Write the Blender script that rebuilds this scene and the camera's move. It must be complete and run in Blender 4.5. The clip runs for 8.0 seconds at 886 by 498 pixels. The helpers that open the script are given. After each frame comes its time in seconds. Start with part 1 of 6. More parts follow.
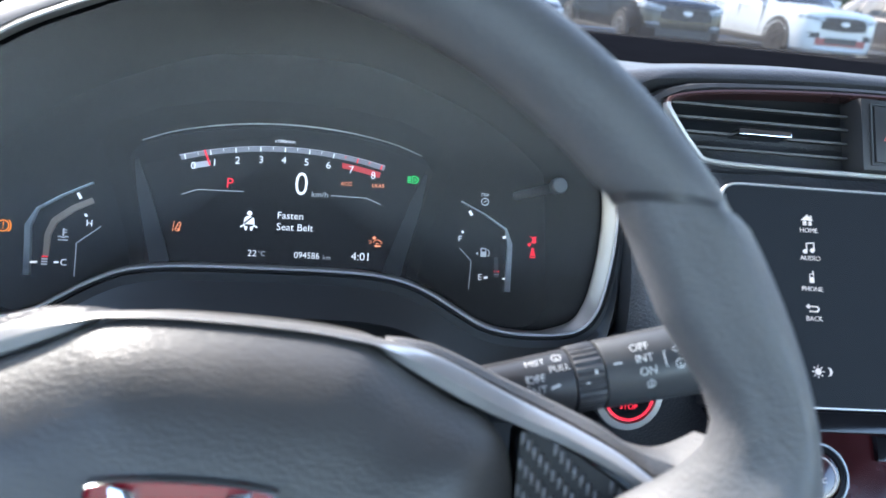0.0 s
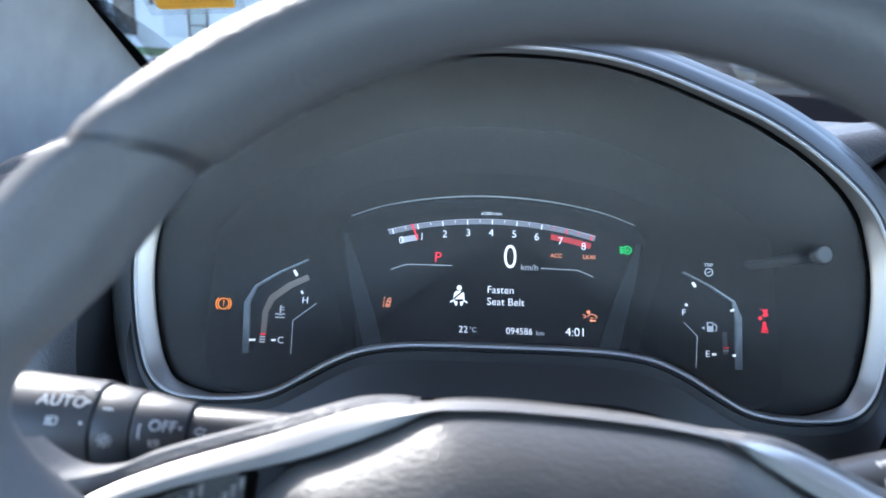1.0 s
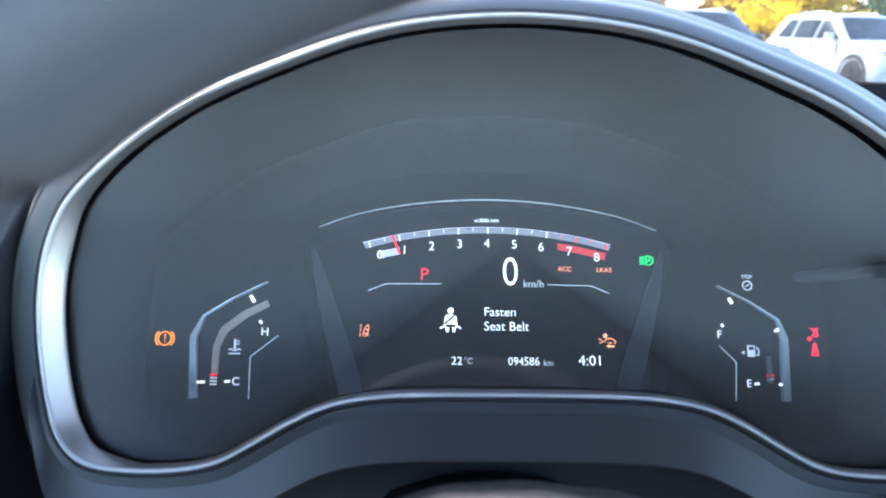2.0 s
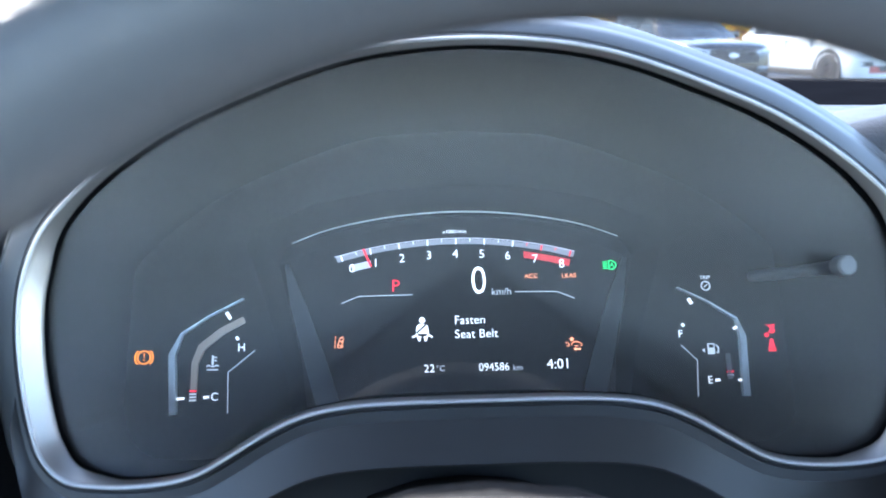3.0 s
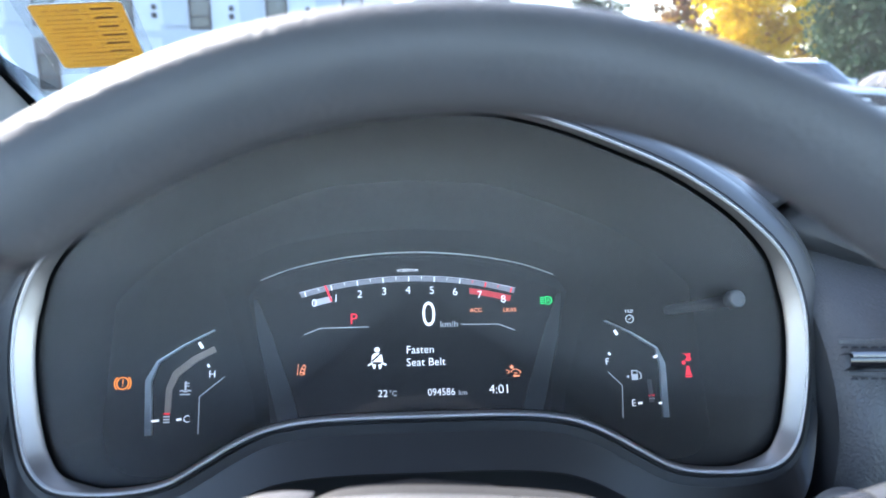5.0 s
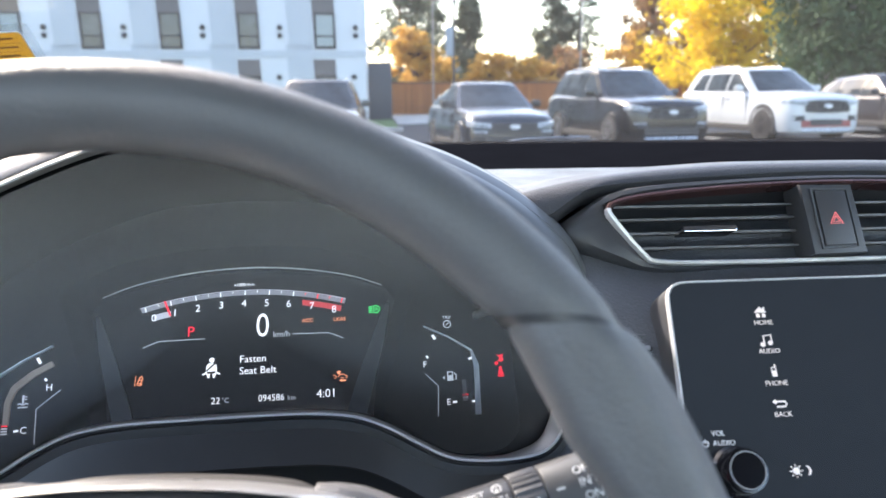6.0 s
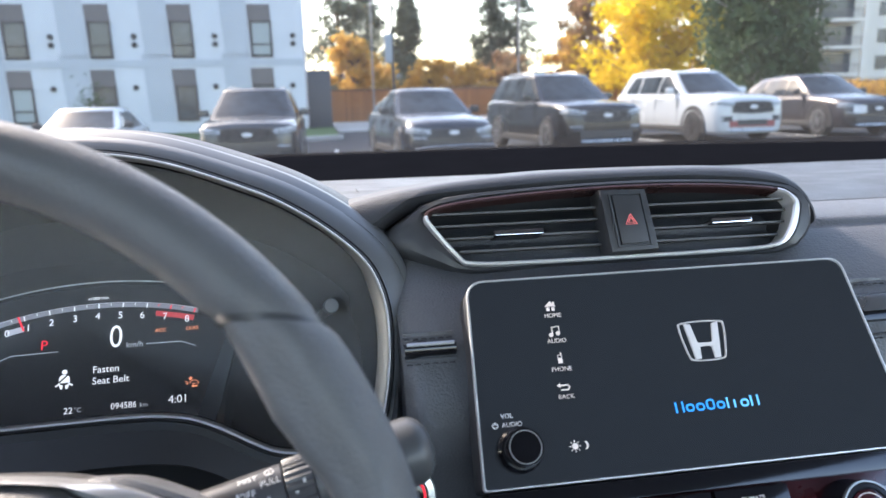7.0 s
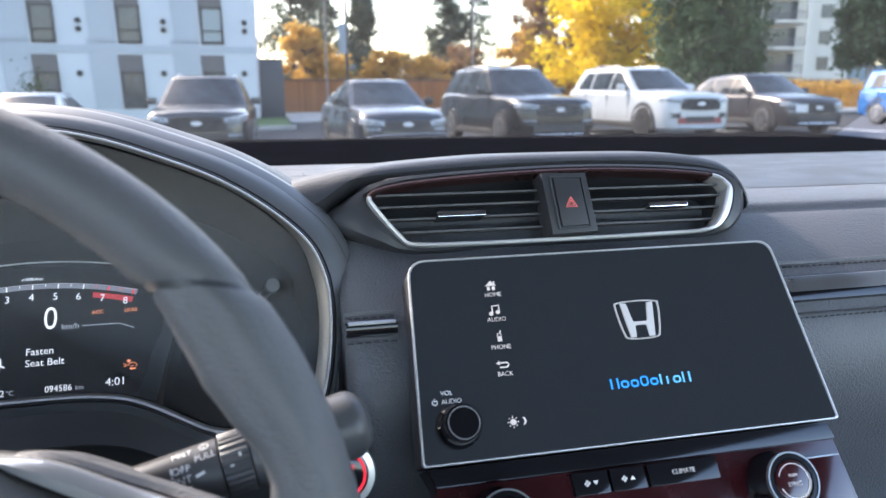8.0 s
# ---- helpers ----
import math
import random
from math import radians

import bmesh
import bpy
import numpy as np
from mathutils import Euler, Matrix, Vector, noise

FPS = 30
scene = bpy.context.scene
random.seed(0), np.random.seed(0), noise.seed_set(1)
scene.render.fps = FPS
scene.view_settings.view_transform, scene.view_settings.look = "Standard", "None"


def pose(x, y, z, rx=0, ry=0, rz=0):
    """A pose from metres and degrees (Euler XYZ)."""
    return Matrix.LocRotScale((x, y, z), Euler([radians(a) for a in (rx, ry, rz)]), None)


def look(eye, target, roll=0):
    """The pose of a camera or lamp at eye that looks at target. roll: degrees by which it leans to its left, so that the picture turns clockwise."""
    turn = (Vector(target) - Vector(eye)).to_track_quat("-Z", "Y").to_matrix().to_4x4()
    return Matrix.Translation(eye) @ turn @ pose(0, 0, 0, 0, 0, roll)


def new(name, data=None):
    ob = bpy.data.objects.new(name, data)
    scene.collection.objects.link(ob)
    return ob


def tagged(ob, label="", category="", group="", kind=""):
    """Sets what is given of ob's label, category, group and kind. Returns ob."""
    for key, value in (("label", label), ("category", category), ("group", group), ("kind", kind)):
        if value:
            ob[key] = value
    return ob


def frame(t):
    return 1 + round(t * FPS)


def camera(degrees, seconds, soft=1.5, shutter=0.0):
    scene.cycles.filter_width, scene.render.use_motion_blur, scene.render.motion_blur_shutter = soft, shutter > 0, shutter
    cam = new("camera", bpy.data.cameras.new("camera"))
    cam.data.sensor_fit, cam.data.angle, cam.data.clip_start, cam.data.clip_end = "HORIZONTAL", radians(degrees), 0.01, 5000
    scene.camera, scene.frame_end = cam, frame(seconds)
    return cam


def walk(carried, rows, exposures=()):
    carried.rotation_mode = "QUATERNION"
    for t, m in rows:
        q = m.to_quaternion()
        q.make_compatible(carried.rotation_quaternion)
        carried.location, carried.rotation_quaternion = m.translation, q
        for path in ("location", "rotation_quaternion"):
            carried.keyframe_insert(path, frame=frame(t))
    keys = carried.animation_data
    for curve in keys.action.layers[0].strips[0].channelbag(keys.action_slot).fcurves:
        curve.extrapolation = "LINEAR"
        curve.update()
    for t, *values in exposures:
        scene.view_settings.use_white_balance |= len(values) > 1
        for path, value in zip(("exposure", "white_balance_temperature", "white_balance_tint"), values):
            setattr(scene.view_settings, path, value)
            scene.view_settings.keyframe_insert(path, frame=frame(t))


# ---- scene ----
cam = camera(62.8, 8.0)
PATH = [
    (0, (0.05, -0.3918, 1.1725), (0.2766, 1.459, 0.4492), 6.13),
    (0.5, (0.004, -0.38, 1.1665), (0.0845, 1.5076, 0.5104), 4.53),
    (1, (-0.02, -0.371, 1.165), (-0.0478, 1.5462, 0.5962), 2.82),
    (1.2, (-0.025, -0.352, 1.162), (-0.0651, 1.5703, 0.6115), 2.51),
    (2.5, (-0.0256, -0.2973, 1.1553), (0.0561, 1.6081, 0.553), 1.38),
    (3, (-0.017, -0.313, 1.162), (0.051, 1.6029, 0.5921), 0.3),
    (3.5, (-0.008, -0.327, 1.171), (0.049, 1.5925, 0.6123), -0.26),
    (4, (-0.005, -0.33, 1.173), (0.0638, 1.5982, 0.6462), -0.01),
    (4.2, (-0.01, -0.332, 1.172), (0.082, 1.6008, 0.666), 0.37),
    (5.3, (0.006, -0.371, 1.171), (0.132, 1.575, 0.725), 0.8),
    (5.5, (0.025, -0.382, 1.175), (0.157, 1.565, 0.737), 0.6),
    (5.7, (0.048, -0.385, 1.176), (0.196, 1.563, 0.749), 0.1),
    (6, (0.082, -0.391, 1.178), (0.262, 1.556, 0.758), -0.3),
    (6.5, (0.118, -0.407, 1.181), (0.365, 1.536, 0.773), -1.0),
    (7, (0.142, -0.429, 1.184), (0.469, 1.502, 0.778), -1.2),
    (7.5, (0.142, -0.442, 1.192), (0.54, 1.474, 0.78), -0.8),
    (8, (0.147, -0.434, 1.178), (0.598, 1.467, 0.751), -0.1),
]
EXPOSURES = [(0.0, 3.45, 6050, 12), (1.0, 3.5, 5750, 12), (2.5, 4.08, 5700, 11), (4.0, 4.08, 5700, 11), (5.5, 3.55, 6000, 14), (6.0, 3.5, 6700, 15), (6.5, 3.34, 6700, 16), (8.0, 3.18, 6500, 16)]
walk(cam, [(t, look(eye, target, roll)) for t, eye, target, roll in PATH], EXPOSURES)
cam.data.dof.use_dof = True
cam.data.dof.focus_distance = 0.45
cam.data.dof.aperture_fstop = 12.0

# ---- light ----
SUN_AZ, SUN_EL = -38.0, 34.0          # degrees from straight ahead (left is minus), and above the horizon
world = bpy.data.worlds.new("sky")
scene.world = world
world.use_nodes = True
wn = world.node_tree
sky = wn.nodes.new("ShaderNodeTexSky")
sky.sky_type, sky.sun_disc = "NISHITA", False
sky.sun_elevation, sky.sun_rotation = radians(SUN_EL), radians(SUN_AZ)
sky.dust_density = 1.6
wn.links.new(sky.outputs[0], wn.nodes["Background"].inputs[0])
wn.nodes["Background"].inputs[1].default_value = 0.15
sun = new("sun", bpy.data.lights.new("sun", "SUN"))
sun.data.energy, sun.data.angle, sun.data.color = 1.2, radians(2.0), (1.0, 0.93, 0.82)
_d = Vector((math.sin(radians(SUN_AZ)) * math.cos(radians(SUN_EL)), math.cos(radians(SUN_AZ)) * math.cos(radians(SUN_EL)), math.sin(radians(SUN_EL))))
sun.matrix_world = look(_d * 50, (0, 0, 0))


# ---- materials ----
def mat(name, color, rough=0.5, metal=0.0, grain=0.0, grain_size=0.0012, cells=False, vary=0.12, vary_size=0.05, emit=0.0, coat=0.0, spec=0.5, rough_vary=0.08, island=0.0, stretch=(1, 1, 1)):
    m = bpy.data.materials.new(name)
    m.use_nodes = True
    nt = m.node_tree
    b = nt.nodes["Principled BSDF"]
    b.inputs["Roughness"].default_value = rough
    b.inputs["Metallic"].default_value = metal
    b.inputs["Coat Weight"].default_value = coat
    b.inputs["Coat Roughness"].default_value = 0.08
    b.inputs["Specular IOR Level"].default_value = spec
    c = (*color, 1)
    b.inputs["Base Color"].default_value = c
    co = nt.nodes.new("ShaderNodeTexCoord")
    if vary or rough_vary:
        n = nt.nodes.new("ShaderNodeTexNoise")
        n.inputs["Scale"].default_value, n.inputs["Detail"].default_value = 1 / vary_size, 6
        nt.links.new(co.outputs["Object"], n.inputs["Vector"])
        r = nt.nodes.new("ShaderNodeMapRange")
        r.inputs[1].default_value, r.inputs[2].default_value = 0.3, 0.7
        r.inputs[3].default_value, r.inputs[4].default_value = 1 - vary, 1 + vary
        nt.links.new(n.outputs[0], r.inputs[0])
        last = r.outputs[0]
        if island:
            oi = nt.nodes.new("ShaderNodeObjectInfo")
            r3 = nt.nodes.new("ShaderNodeMapRange")
            r3.inputs[3].default_value, r3.inputs[4].default_value = 1 - island, 1 + island
            nt.links.new(oi.outputs["Random"], r3.inputs[0])
            mu = nt.nodes.new("ShaderNodeMath"); mu.operation = "MULTIPLY"
            nt.links.new(last, mu.inputs[0]); nt.links.new(r3.outputs[0], mu.inputs[1])
            last = mu.outputs[0]
        mx = nt.nodes.new("ShaderNodeVectorMath"); mx.operation = "SCALE"
        mx.inputs[0].default_value = color
        nt.links.new(last, mx.inputs["Scale"])
        nt.links.new(mx.outputs[0], b.inputs["Base Color"])
        r2 = nt.nodes.new("ShaderNodeMapRange")
        r2.inputs[1].default_value, r2.inputs[2].default_value = 0.3, 0.7
        r2.inputs[3].default_value, r2.inputs[4].default_value = max(0.02, rough - rough_vary), min(1, rough + rough_vary)
        nt.links.new(n.outputs[0], r2.inputs[0])
        nt.links.new(r2.outputs[0], b.inputs["Roughness"])
    if grain:
        if cells:
            g = nt.nodes.new("ShaderNodeTexVoronoi")
            g.feature = "SMOOTH_F1"
            g.inputs["Smoothness"].default_value = 0.35
            g.inputs["Randomness"].default_value = 1
            g.inputs["Scale"].default_value = 1 / grain_size
            w = nt.nodes.new("ShaderNodeTexNoise")
            w.inputs["Scale"].default_value = 0.45 / grain_size
            sc = nt.nodes.new("ShaderNodeVectorMath"); sc.operation = "MULTIPLY_ADD"
            sc.inputs[1].default_value = (grain_size * 2.2,) * 3
            nt.links.new(co.outputs["Object"], w.inputs["Vector"])
            nt.links.new(w.outputs["Color"], sc.inputs[0])
            mp = nt.nodes.new("ShaderNodeMapping")
            mp.inputs["Scale"].default_value = stretch
            nt.links.new(co.outputs["Object"], mp.inputs["Vector"])
            nt.links.new(mp.outputs[0], sc.inputs[2])
            nt.links.new(sc.outputs[0], g.inputs["Vector"])
        else:
            g = nt.nodes.new("ShaderNodeTexNoise")
            g.inputs["Scale"].default_value, g.inputs["Detail"].default_value = 1 / grain_size, 3
            nt.links.new(co.outputs["Object"], g.inputs["Vector"])
        bp = nt.nodes.new("ShaderNodeBump")
        bp.inputs["Strength"].default_value, bp.inputs["Distance"].default_value = grain, grain_size * 0.35
        nt.links.new(g.outputs[0], bp.inputs["Height"])
        if cells:
            bp.invert = True
        nt.links.new(bp.outputs[0], b.inputs["Normal"])
    if emit:
        b.inputs["Emission Color"].default_value = c
        b.inputs["Emission Strength"].default_value = emit
    return m


def glass(name, tint=(1, 1, 1), most=0.5, veil=0.0, base=0.04, rough=0.03, lit_through=False):
    """A thin clear sheet: see-through, with gloss that grows towards grazing views."""
    m = bpy.data.materials.new(name)
    m.use_nodes = True
    nt = m.node_tree
    nt.nodes.remove(nt.nodes["Principled BSDF"])
    tr, gl = nt.nodes.new("ShaderNodeBsdfTransparent"), nt.nodes.new("ShaderNodeBsdfGlossy")
    mx, lw, pw, ad = nt.nodes.new("ShaderNodeMixShader"), nt.nodes.new("ShaderNodeLayerWeight"), nt.nodes.new("ShaderNodeMath"), nt.nodes.new("ShaderNodeMath")
    tr.inputs[0].default_value = (*tint, 1)
    gl.inputs["Roughness"].default_value = rough
    pw.operation, ad.operation = "POWER", "MULTIPLY_ADD"
    lw.inputs[0].default_value = 0.5
    pw.inputs[1].default_value = 5.0
    ad.inputs[1].default_value, ad.inputs[2].default_value = most, base
    nt.links.new(lw.outputs["Facing"], pw.inputs[0])
    nt.links.new(pw.outputs[0], ad.inputs[0])
    nt.links.new(ad.outputs[0], mx.inputs[0])
    nt.links.new(tr.outputs[0], mx.inputs[1])
    nt.links.new(gl.outputs[0], mx.inputs[2])
    last = mx.outputs[0]
    # pale scatter mixed over the sheet; on lens and windscreen it imitates haze
    if veil:
        co, n, r, df, m2 = (nt.nodes.new("ShaderNode" + k) for k in ("TexCoord", "TexNoise", "MapRange", "BsdfTranslucent" if lit_through else "BsdfDiffuse", "MixShader"))
        n.inputs["Scale"].default_value, n.inputs["Detail"].default_value = (14 if lit_through else 900), 4
        r.inputs[1].default_value, r.inputs[2].default_value, r.inputs[3].default_value, r.inputs[4].default_value = 0.3, 0.7, veil * 0.75, veil * 1.25
        df.inputs[0].default_value = (0.80, 0.78, 0.74, 1)
        nt.links.new(co.outputs["Object"], n.inputs["Vector"])
        nt.links.new(n.outputs[0], r.inputs[0])
        nt.links.new(r.outputs[0], m2.inputs[0])
        nt.links.new(last, m2.inputs[1])
        nt.links.new(df.outputs[0], m2.inputs[2])
        last = m2.outputs[0]
    nt.links.new(last, nt.nodes["Material Output"].inputs[0])
    return m


LEATHER = mat("grained_leather", (0.096, 0.099, 0.108), 0.44, grain=0.75, grain_size=0.0013, cells=True, vary=0.15)
RIM_LEATHER = mat("rim_leather", (0.100, 0.102, 0.108), 0.50, grain=0.65, grain_size=0.0010, cells=True, vary=0.08, vary_size=0.03, stretch=(0.6, 1, 1))
AIRBAG = mat("airbag_vinyl", (0.055, 0.053, 0.052), 0.46, grain=0.42, grain_size=0.0010, cells=True, vary=0.06, stretch=(0.30, 1, 1))
DASH = mat("dash_vinyl", (0.046, 0.047, 0.052), 0.44, spec=0.5, grain=0.5, grain_size=0.0010, cells=True)
DUSTY = mat("dusty_plastic", (0.020, 0.020, 0.021), 0.75, spec=0.12, grain=0.4, grain_size=0.001, vary=0.9, vary_size=0.0016)
KNOB = mat("knob_plastic", (0.055, 0.057, 0.060), 0.38, grain=0.2, grain_size=0.0006)
DARK = mat("black_plastic", (0.044, 0.045, 0.049), 0.42, grain=0.2, grain_size=0.0006)
GLOSS = mat("piano_black", (0.008, 0.008, 0.010), 0.12, vary=0.05, rough_vary=0.03, spec=0.4)
PANEL = mat("screen_glass", (0.006, 0.007, 0.010), 0.06, spec=0.5, vary=0, rough_vary=0.02)
SILVER = mat("satin_silver", (0.54, 0.54, 0.54), 0.34, metal=0.8, vary=0.05)
BEZEL = mat("brushed_bezel", (0.41, 0.385, 0.36), 0.36, metal=0.8, vary=0.05, rough_vary=0.03)
BRIGHT = mat("bright_silver", (0.70, 0.70, 0.70), 0.40, metal=0.5, vary=0.03)
CHROME = mat("chrome", (0.75, 0.76, 0.77), 0.1, metal=1.0, vary=0.03, rough_vary=0.04)
FACE = mat("dial_black", (0.0022, 0.0025, 0.003), 0.8, vary=0.1, spec=0.04)
SATIN = mat("satin_black", (0.13, 0.135, 0.14), 0.36, metal=0.4, vary=0.08, rough_vary=0.04)
FACE_GREY = mat("dial_grey", (0.050, 0.053, 0.058), 0.5)
WOOD = mat("burgundy_gloss", (0.036, 0.006, 0.008), 0.16, vary=0.35, vary_size=0.02, coat=0.3)
GREYTRIM = mat("pillar_cloth", (0.36, 0.355, 0.345), 0.85, grain=0.4, grain_size=0.001)
WHITE_MARK = mat("white_print", (0.6, 0.6, 0.6), 0.5, vary=0.05)
THREAD = mat("stitching", (0.035, 0.035, 0.04), 0.7)


def lamp_mat(name, color, k):
    return mat(name, color, 0.5, vary=0, rough_vary=0, emit=k * 0.20)


LIT_WHITE = lamp_mat("lit_white", (0.85, 0.9, 0.95), 0.5)
LIT_DIM = lamp_mat("lit_grey", (0.5, 0.54, 0.58), 0.32)
LIT_AMBER = lamp_mat("lit_amber", (1.0, 0.27, 0.01), 0.6)
LIT_ORANGE = lamp_mat("lit_orange", (0.8, 0.27, 0.13), 0.75)
LIT_RED = lamp_mat("lit_red", (1.0, 0.015, 0.04), 0.5)
LIT_GREEN = lamp_mat("lit_green", (0.03, 0.75, 0.16), 0.5)
LIT_LILAC = lamp_mat("lit_lilac", (0.45, 0.47, 0.54), 0.28)


# ---- mesh helpers ----
def part(name, bm, material, parent=None, label="", smooth=True, m=None):
    me = bpy.data.meshes.new(name)
    bmesh.ops.recalc_face_normals(bm, faces=bm.faces)
    if smooth:
        for f in bm.faces:
            f.smooth = True
        for e in bm.edges:
            if len(e.link_faces) == 2 and e.calc_face_angle(0) > 0.6:
                e.smooth = False
    bm.to_mesh(me)
    bm.free()
    me.materials.append(material)
    ob = new(name, me)
    if m is not None:
        ob.matrix_basis = m
    if parent is not None:
        ob.parent = parent
    if label:
        ob["label"] = label
    return ob


def thing(name, m, label, category, group="", kind=""):
    ob = new(name)
    ob.empty_display_size = 0.05
    ob.matrix_basis = m
    return tagged(ob, label, category, group, kind)


def smooth_line(pts, n=8, closed=False):
    """Catmull-Rom through points of any dimension."""
    P = [Vector(p) for p in pts]
    out = []
    k = len(P)
    for i in range(k if closed else k - 1):
        a, b, c, d = ((P[(i + j) % k] if closed else P[min(max(i + j, 0), k - 1)]) for j in (-1, 0, 1, 2))
        for s in range(n):
            t = s / n
            out.append(0.5 * ((2 * b) + (c - a) * t + (2 * a - 5 * b + 4 * c - d) * t * t + (3 * b - a - 3 * c + d) * t ** 3))
    if not closed:
        out.append(P[-1])
    return out


def loft(bm, rings, closed=True, cap0=False, cap1=False):
    vs = [[bm.verts.new(p) for p in r] for r in rings]
    n = len(vs[0])
    for a, b in zip(vs, vs[1:]):
        for i in range(n if closed else n - 1):
            j = (i + 1) % n
            try:
                bm.faces.new((a[i], a[j], b[j], b[i]))
            except ValueError:
                pass
    if cap0:
        bm.faces.new(vs[0])
    if cap1:
        bm.faces.new(vs[-1])
    return vs


def box(bm, cx, cy, cz, sx, sy, sz, bevel=0.0, m=None, seg=2):
    r = bmesh.ops.create_cube(bm, size=1)
    mm = Matrix.Translation((cx, cy, cz)) @ Matrix.Diagonal((sx, sy, sz, 1))
    if m is not None:
        mm = m @ mm
    bmesh.ops.transform(bm, matrix=mm, verts=r["verts"])
    if bevel:
        es = list({e for v in r["verts"] for e in v.link_edges})
        bmesh.ops.bevel(bm, geom=es, offset=bevel, segments=seg, profile=0.6, affect="EDGES", clamp_overlap=True)


def prism(bm, pts, w0, w1, bevel=0.0):
    """A polygon in u, v raised from w0 to w1."""
    lo = [bm.verts.new((p[0], p[1], w0)) for p in pts]
    hi = [bm.verts.new((p[0], p[1], w1)) for p in pts]
    n = len(pts)
    top = bm.faces.new(hi)
    bm.faces.new(lo[::-1])
    for i in range(n):
        bm.faces.new((lo[i], lo[(i + 1) % n], hi[(i + 1) % n], hi[i]))
    if bevel:
        bmesh.ops.bevel(bm, geom=list(top.edges), offset=bevel, segments=2, profile=0.6, affect="EDGES", clamp_overlap=True)


def round_rect(cx, cy, w, h, r, n=5):
    out = []
    for sx, sy, a0 in ((1, 1, 0), (-1, 1, 90), (-1, -1, 180), (1, -1, 270)):
        for i in range(n + 1):
            a = radians(a0 + 90 * i / n)
            out.append((cx + sx * (w / 2 - r) + r * math.cos(a), cy + sy * (h / 2 - r) + r * math.sin(a)))
    return out


def ribbon(bm, pts, width, w0, w1):
    """A flat bar of that width along a line in u, v; width may be a list."""
    n = len(pts)
    P = [Vector((p[0], p[1])) for p in pts]
    L, R = [], []
    for i in range(n):
        d = (P[min(i + 1, n - 1)] - P[max(i - 1, 0)]).normalized()
        s = Vector((-d.y, d.x)) * ((width[i] if isinstance(width, (list, tuple)) else width) / 2)
        L.append(P[i] + s)
        R.append(P[i] - s)
    rings = [[(L[i].x, L[i].y, w0), (L[i].x, L[i].y, w1), (R[i].x, R[i].y, w1), (R[i].x, R[i].y, w0)] for i in range(n)]
    loft(bm, rings, True, True, True)


def tube(bm, pts, rad, n=12, cap=True):
    P = [Vector(p) for p in pts]
    rings = []
    up = Vector((0.13, 0.2, 1)).normalized()
    for i, p in enumerate(P):
        d = (P[min(i + 1, len(P) - 1)] - P[max(i - 1, 0)]).normalized()
        a = d.cross(up).normalized() if abs(d.dot(up)) < 0.98 else d.cross(Vector((1, 0, 0))).normalized()
        b = d.cross(a)
        r = rad[i] if isinstance(rad, (list, tuple)) else rad
        rings.append([p + (a * math.cos(2 * math.pi * k / n) + b * math.sin(2 * math.pi * k / n)) * r for k in range(n)])
    loft(bm, rings, True, cap, cap)


def disc_stack(bm, prof, n=32, cx=0, cy=0):
    """A turned body about w: prof is a list of (radius, w)."""
    loft(bm, [[(cx + r * math.cos(2 * math.pi * i / n), cy + r * math.sin(2 * math.pi * i / n), w) for i in range(n)] for r, w in prof], True, True, True)


def text(name, s, u, v, w, size, material, parent, turn=0, align="CENTER", stretch=1.0):
    cu = bpy.data.curves.new(name, "FONT")
    cu.body, cu.size, cu.align_x, cu.align_y = s, size, align, "CENTER"
    cu.extrude, cu.resolution_u, cu.offset = 0.00012, 3, -0.005 * size
    tmp = bpy.data.objects.new("tmp_text", cu)
    me = bpy.data.meshes.new_from_object(tmp)
    bpy.data.objects.remove(tmp)
    me.materials.append(material)
    ob = new(name, me)
    ob.matrix_basis = Matrix.Translation((u, v, w)) @ Matrix.Rotation(radians(turn), 4, "Z") @ Matrix.Diagonal((stretch, 1, 1, 1))
    ob.parent = parent
    return ob


def plate(name, pts, w, material, parent, thick=0.0003, label=""):
    bm = bmesh.new()
    prism(bm, pts, w, w + thick)
    return part(name, bm, material, parent, label, smooth=False)


def panel_frame(x, y, z, lean, roll=0.0):
    """Local u right, v up along a face that leans back by lean degrees, w out towards the seat."""
    return pose(x, y, z, 90 - lean, roll, 0)


# ---- instrument cluster ----
def sstep(x, a, b):
    t = min(max((x - a) / (b - a), 0), 1)
    return t * t * (3 - 2 * t)


ROLL = -1.1
BEZ = panel_frame(0.007, -0.080, 1.020, 20, ROLL)
LCD = panel_frame(0.003, 0.008, 1.010, 33, ROLL)
SIDE = panel_frame(0.003, 0.000, 1.016, 27, ROLL)
half = [(0, 15.5), (30, 15.4), (50, 14.4), (66, 11.5), (80, 5.5), (93, -2), (105, -8.3), (118, -11), (134, -11.4), (146, -9.0), (153, -1), (157, 12), (160, 30), (161, 48), (159, 65), (152, 82), (137, 100), (116, 116), (92, 127.5), (60, 140), (32, 146.3), (0, 148.5)]
half = [(u / 1000 * (1 + 0.036 * sstep(u, 122, 156)), v / 1000) for u, v in half]
loop = smooth_line([(u, v, 0) for u, v in half] + [(-u, v, 0) for u, v in half[-2:0:-1]], 5, True)


def side_weight(p):
    """1 beside the upright ends of the loop, 0 along the top and bottom."""
    a = max(min(max((abs(p.x) - 0.132) / 0.026, 0), 1), sstep(abs(p.x), 0.055, 0.150) * sstep(p.y, 0.02, 0.07))
    b = 1 - sstep(p.y, 0.060, 0.150) * sstep(p.y, -0.014, 0.030) * 0.8
    return a * b


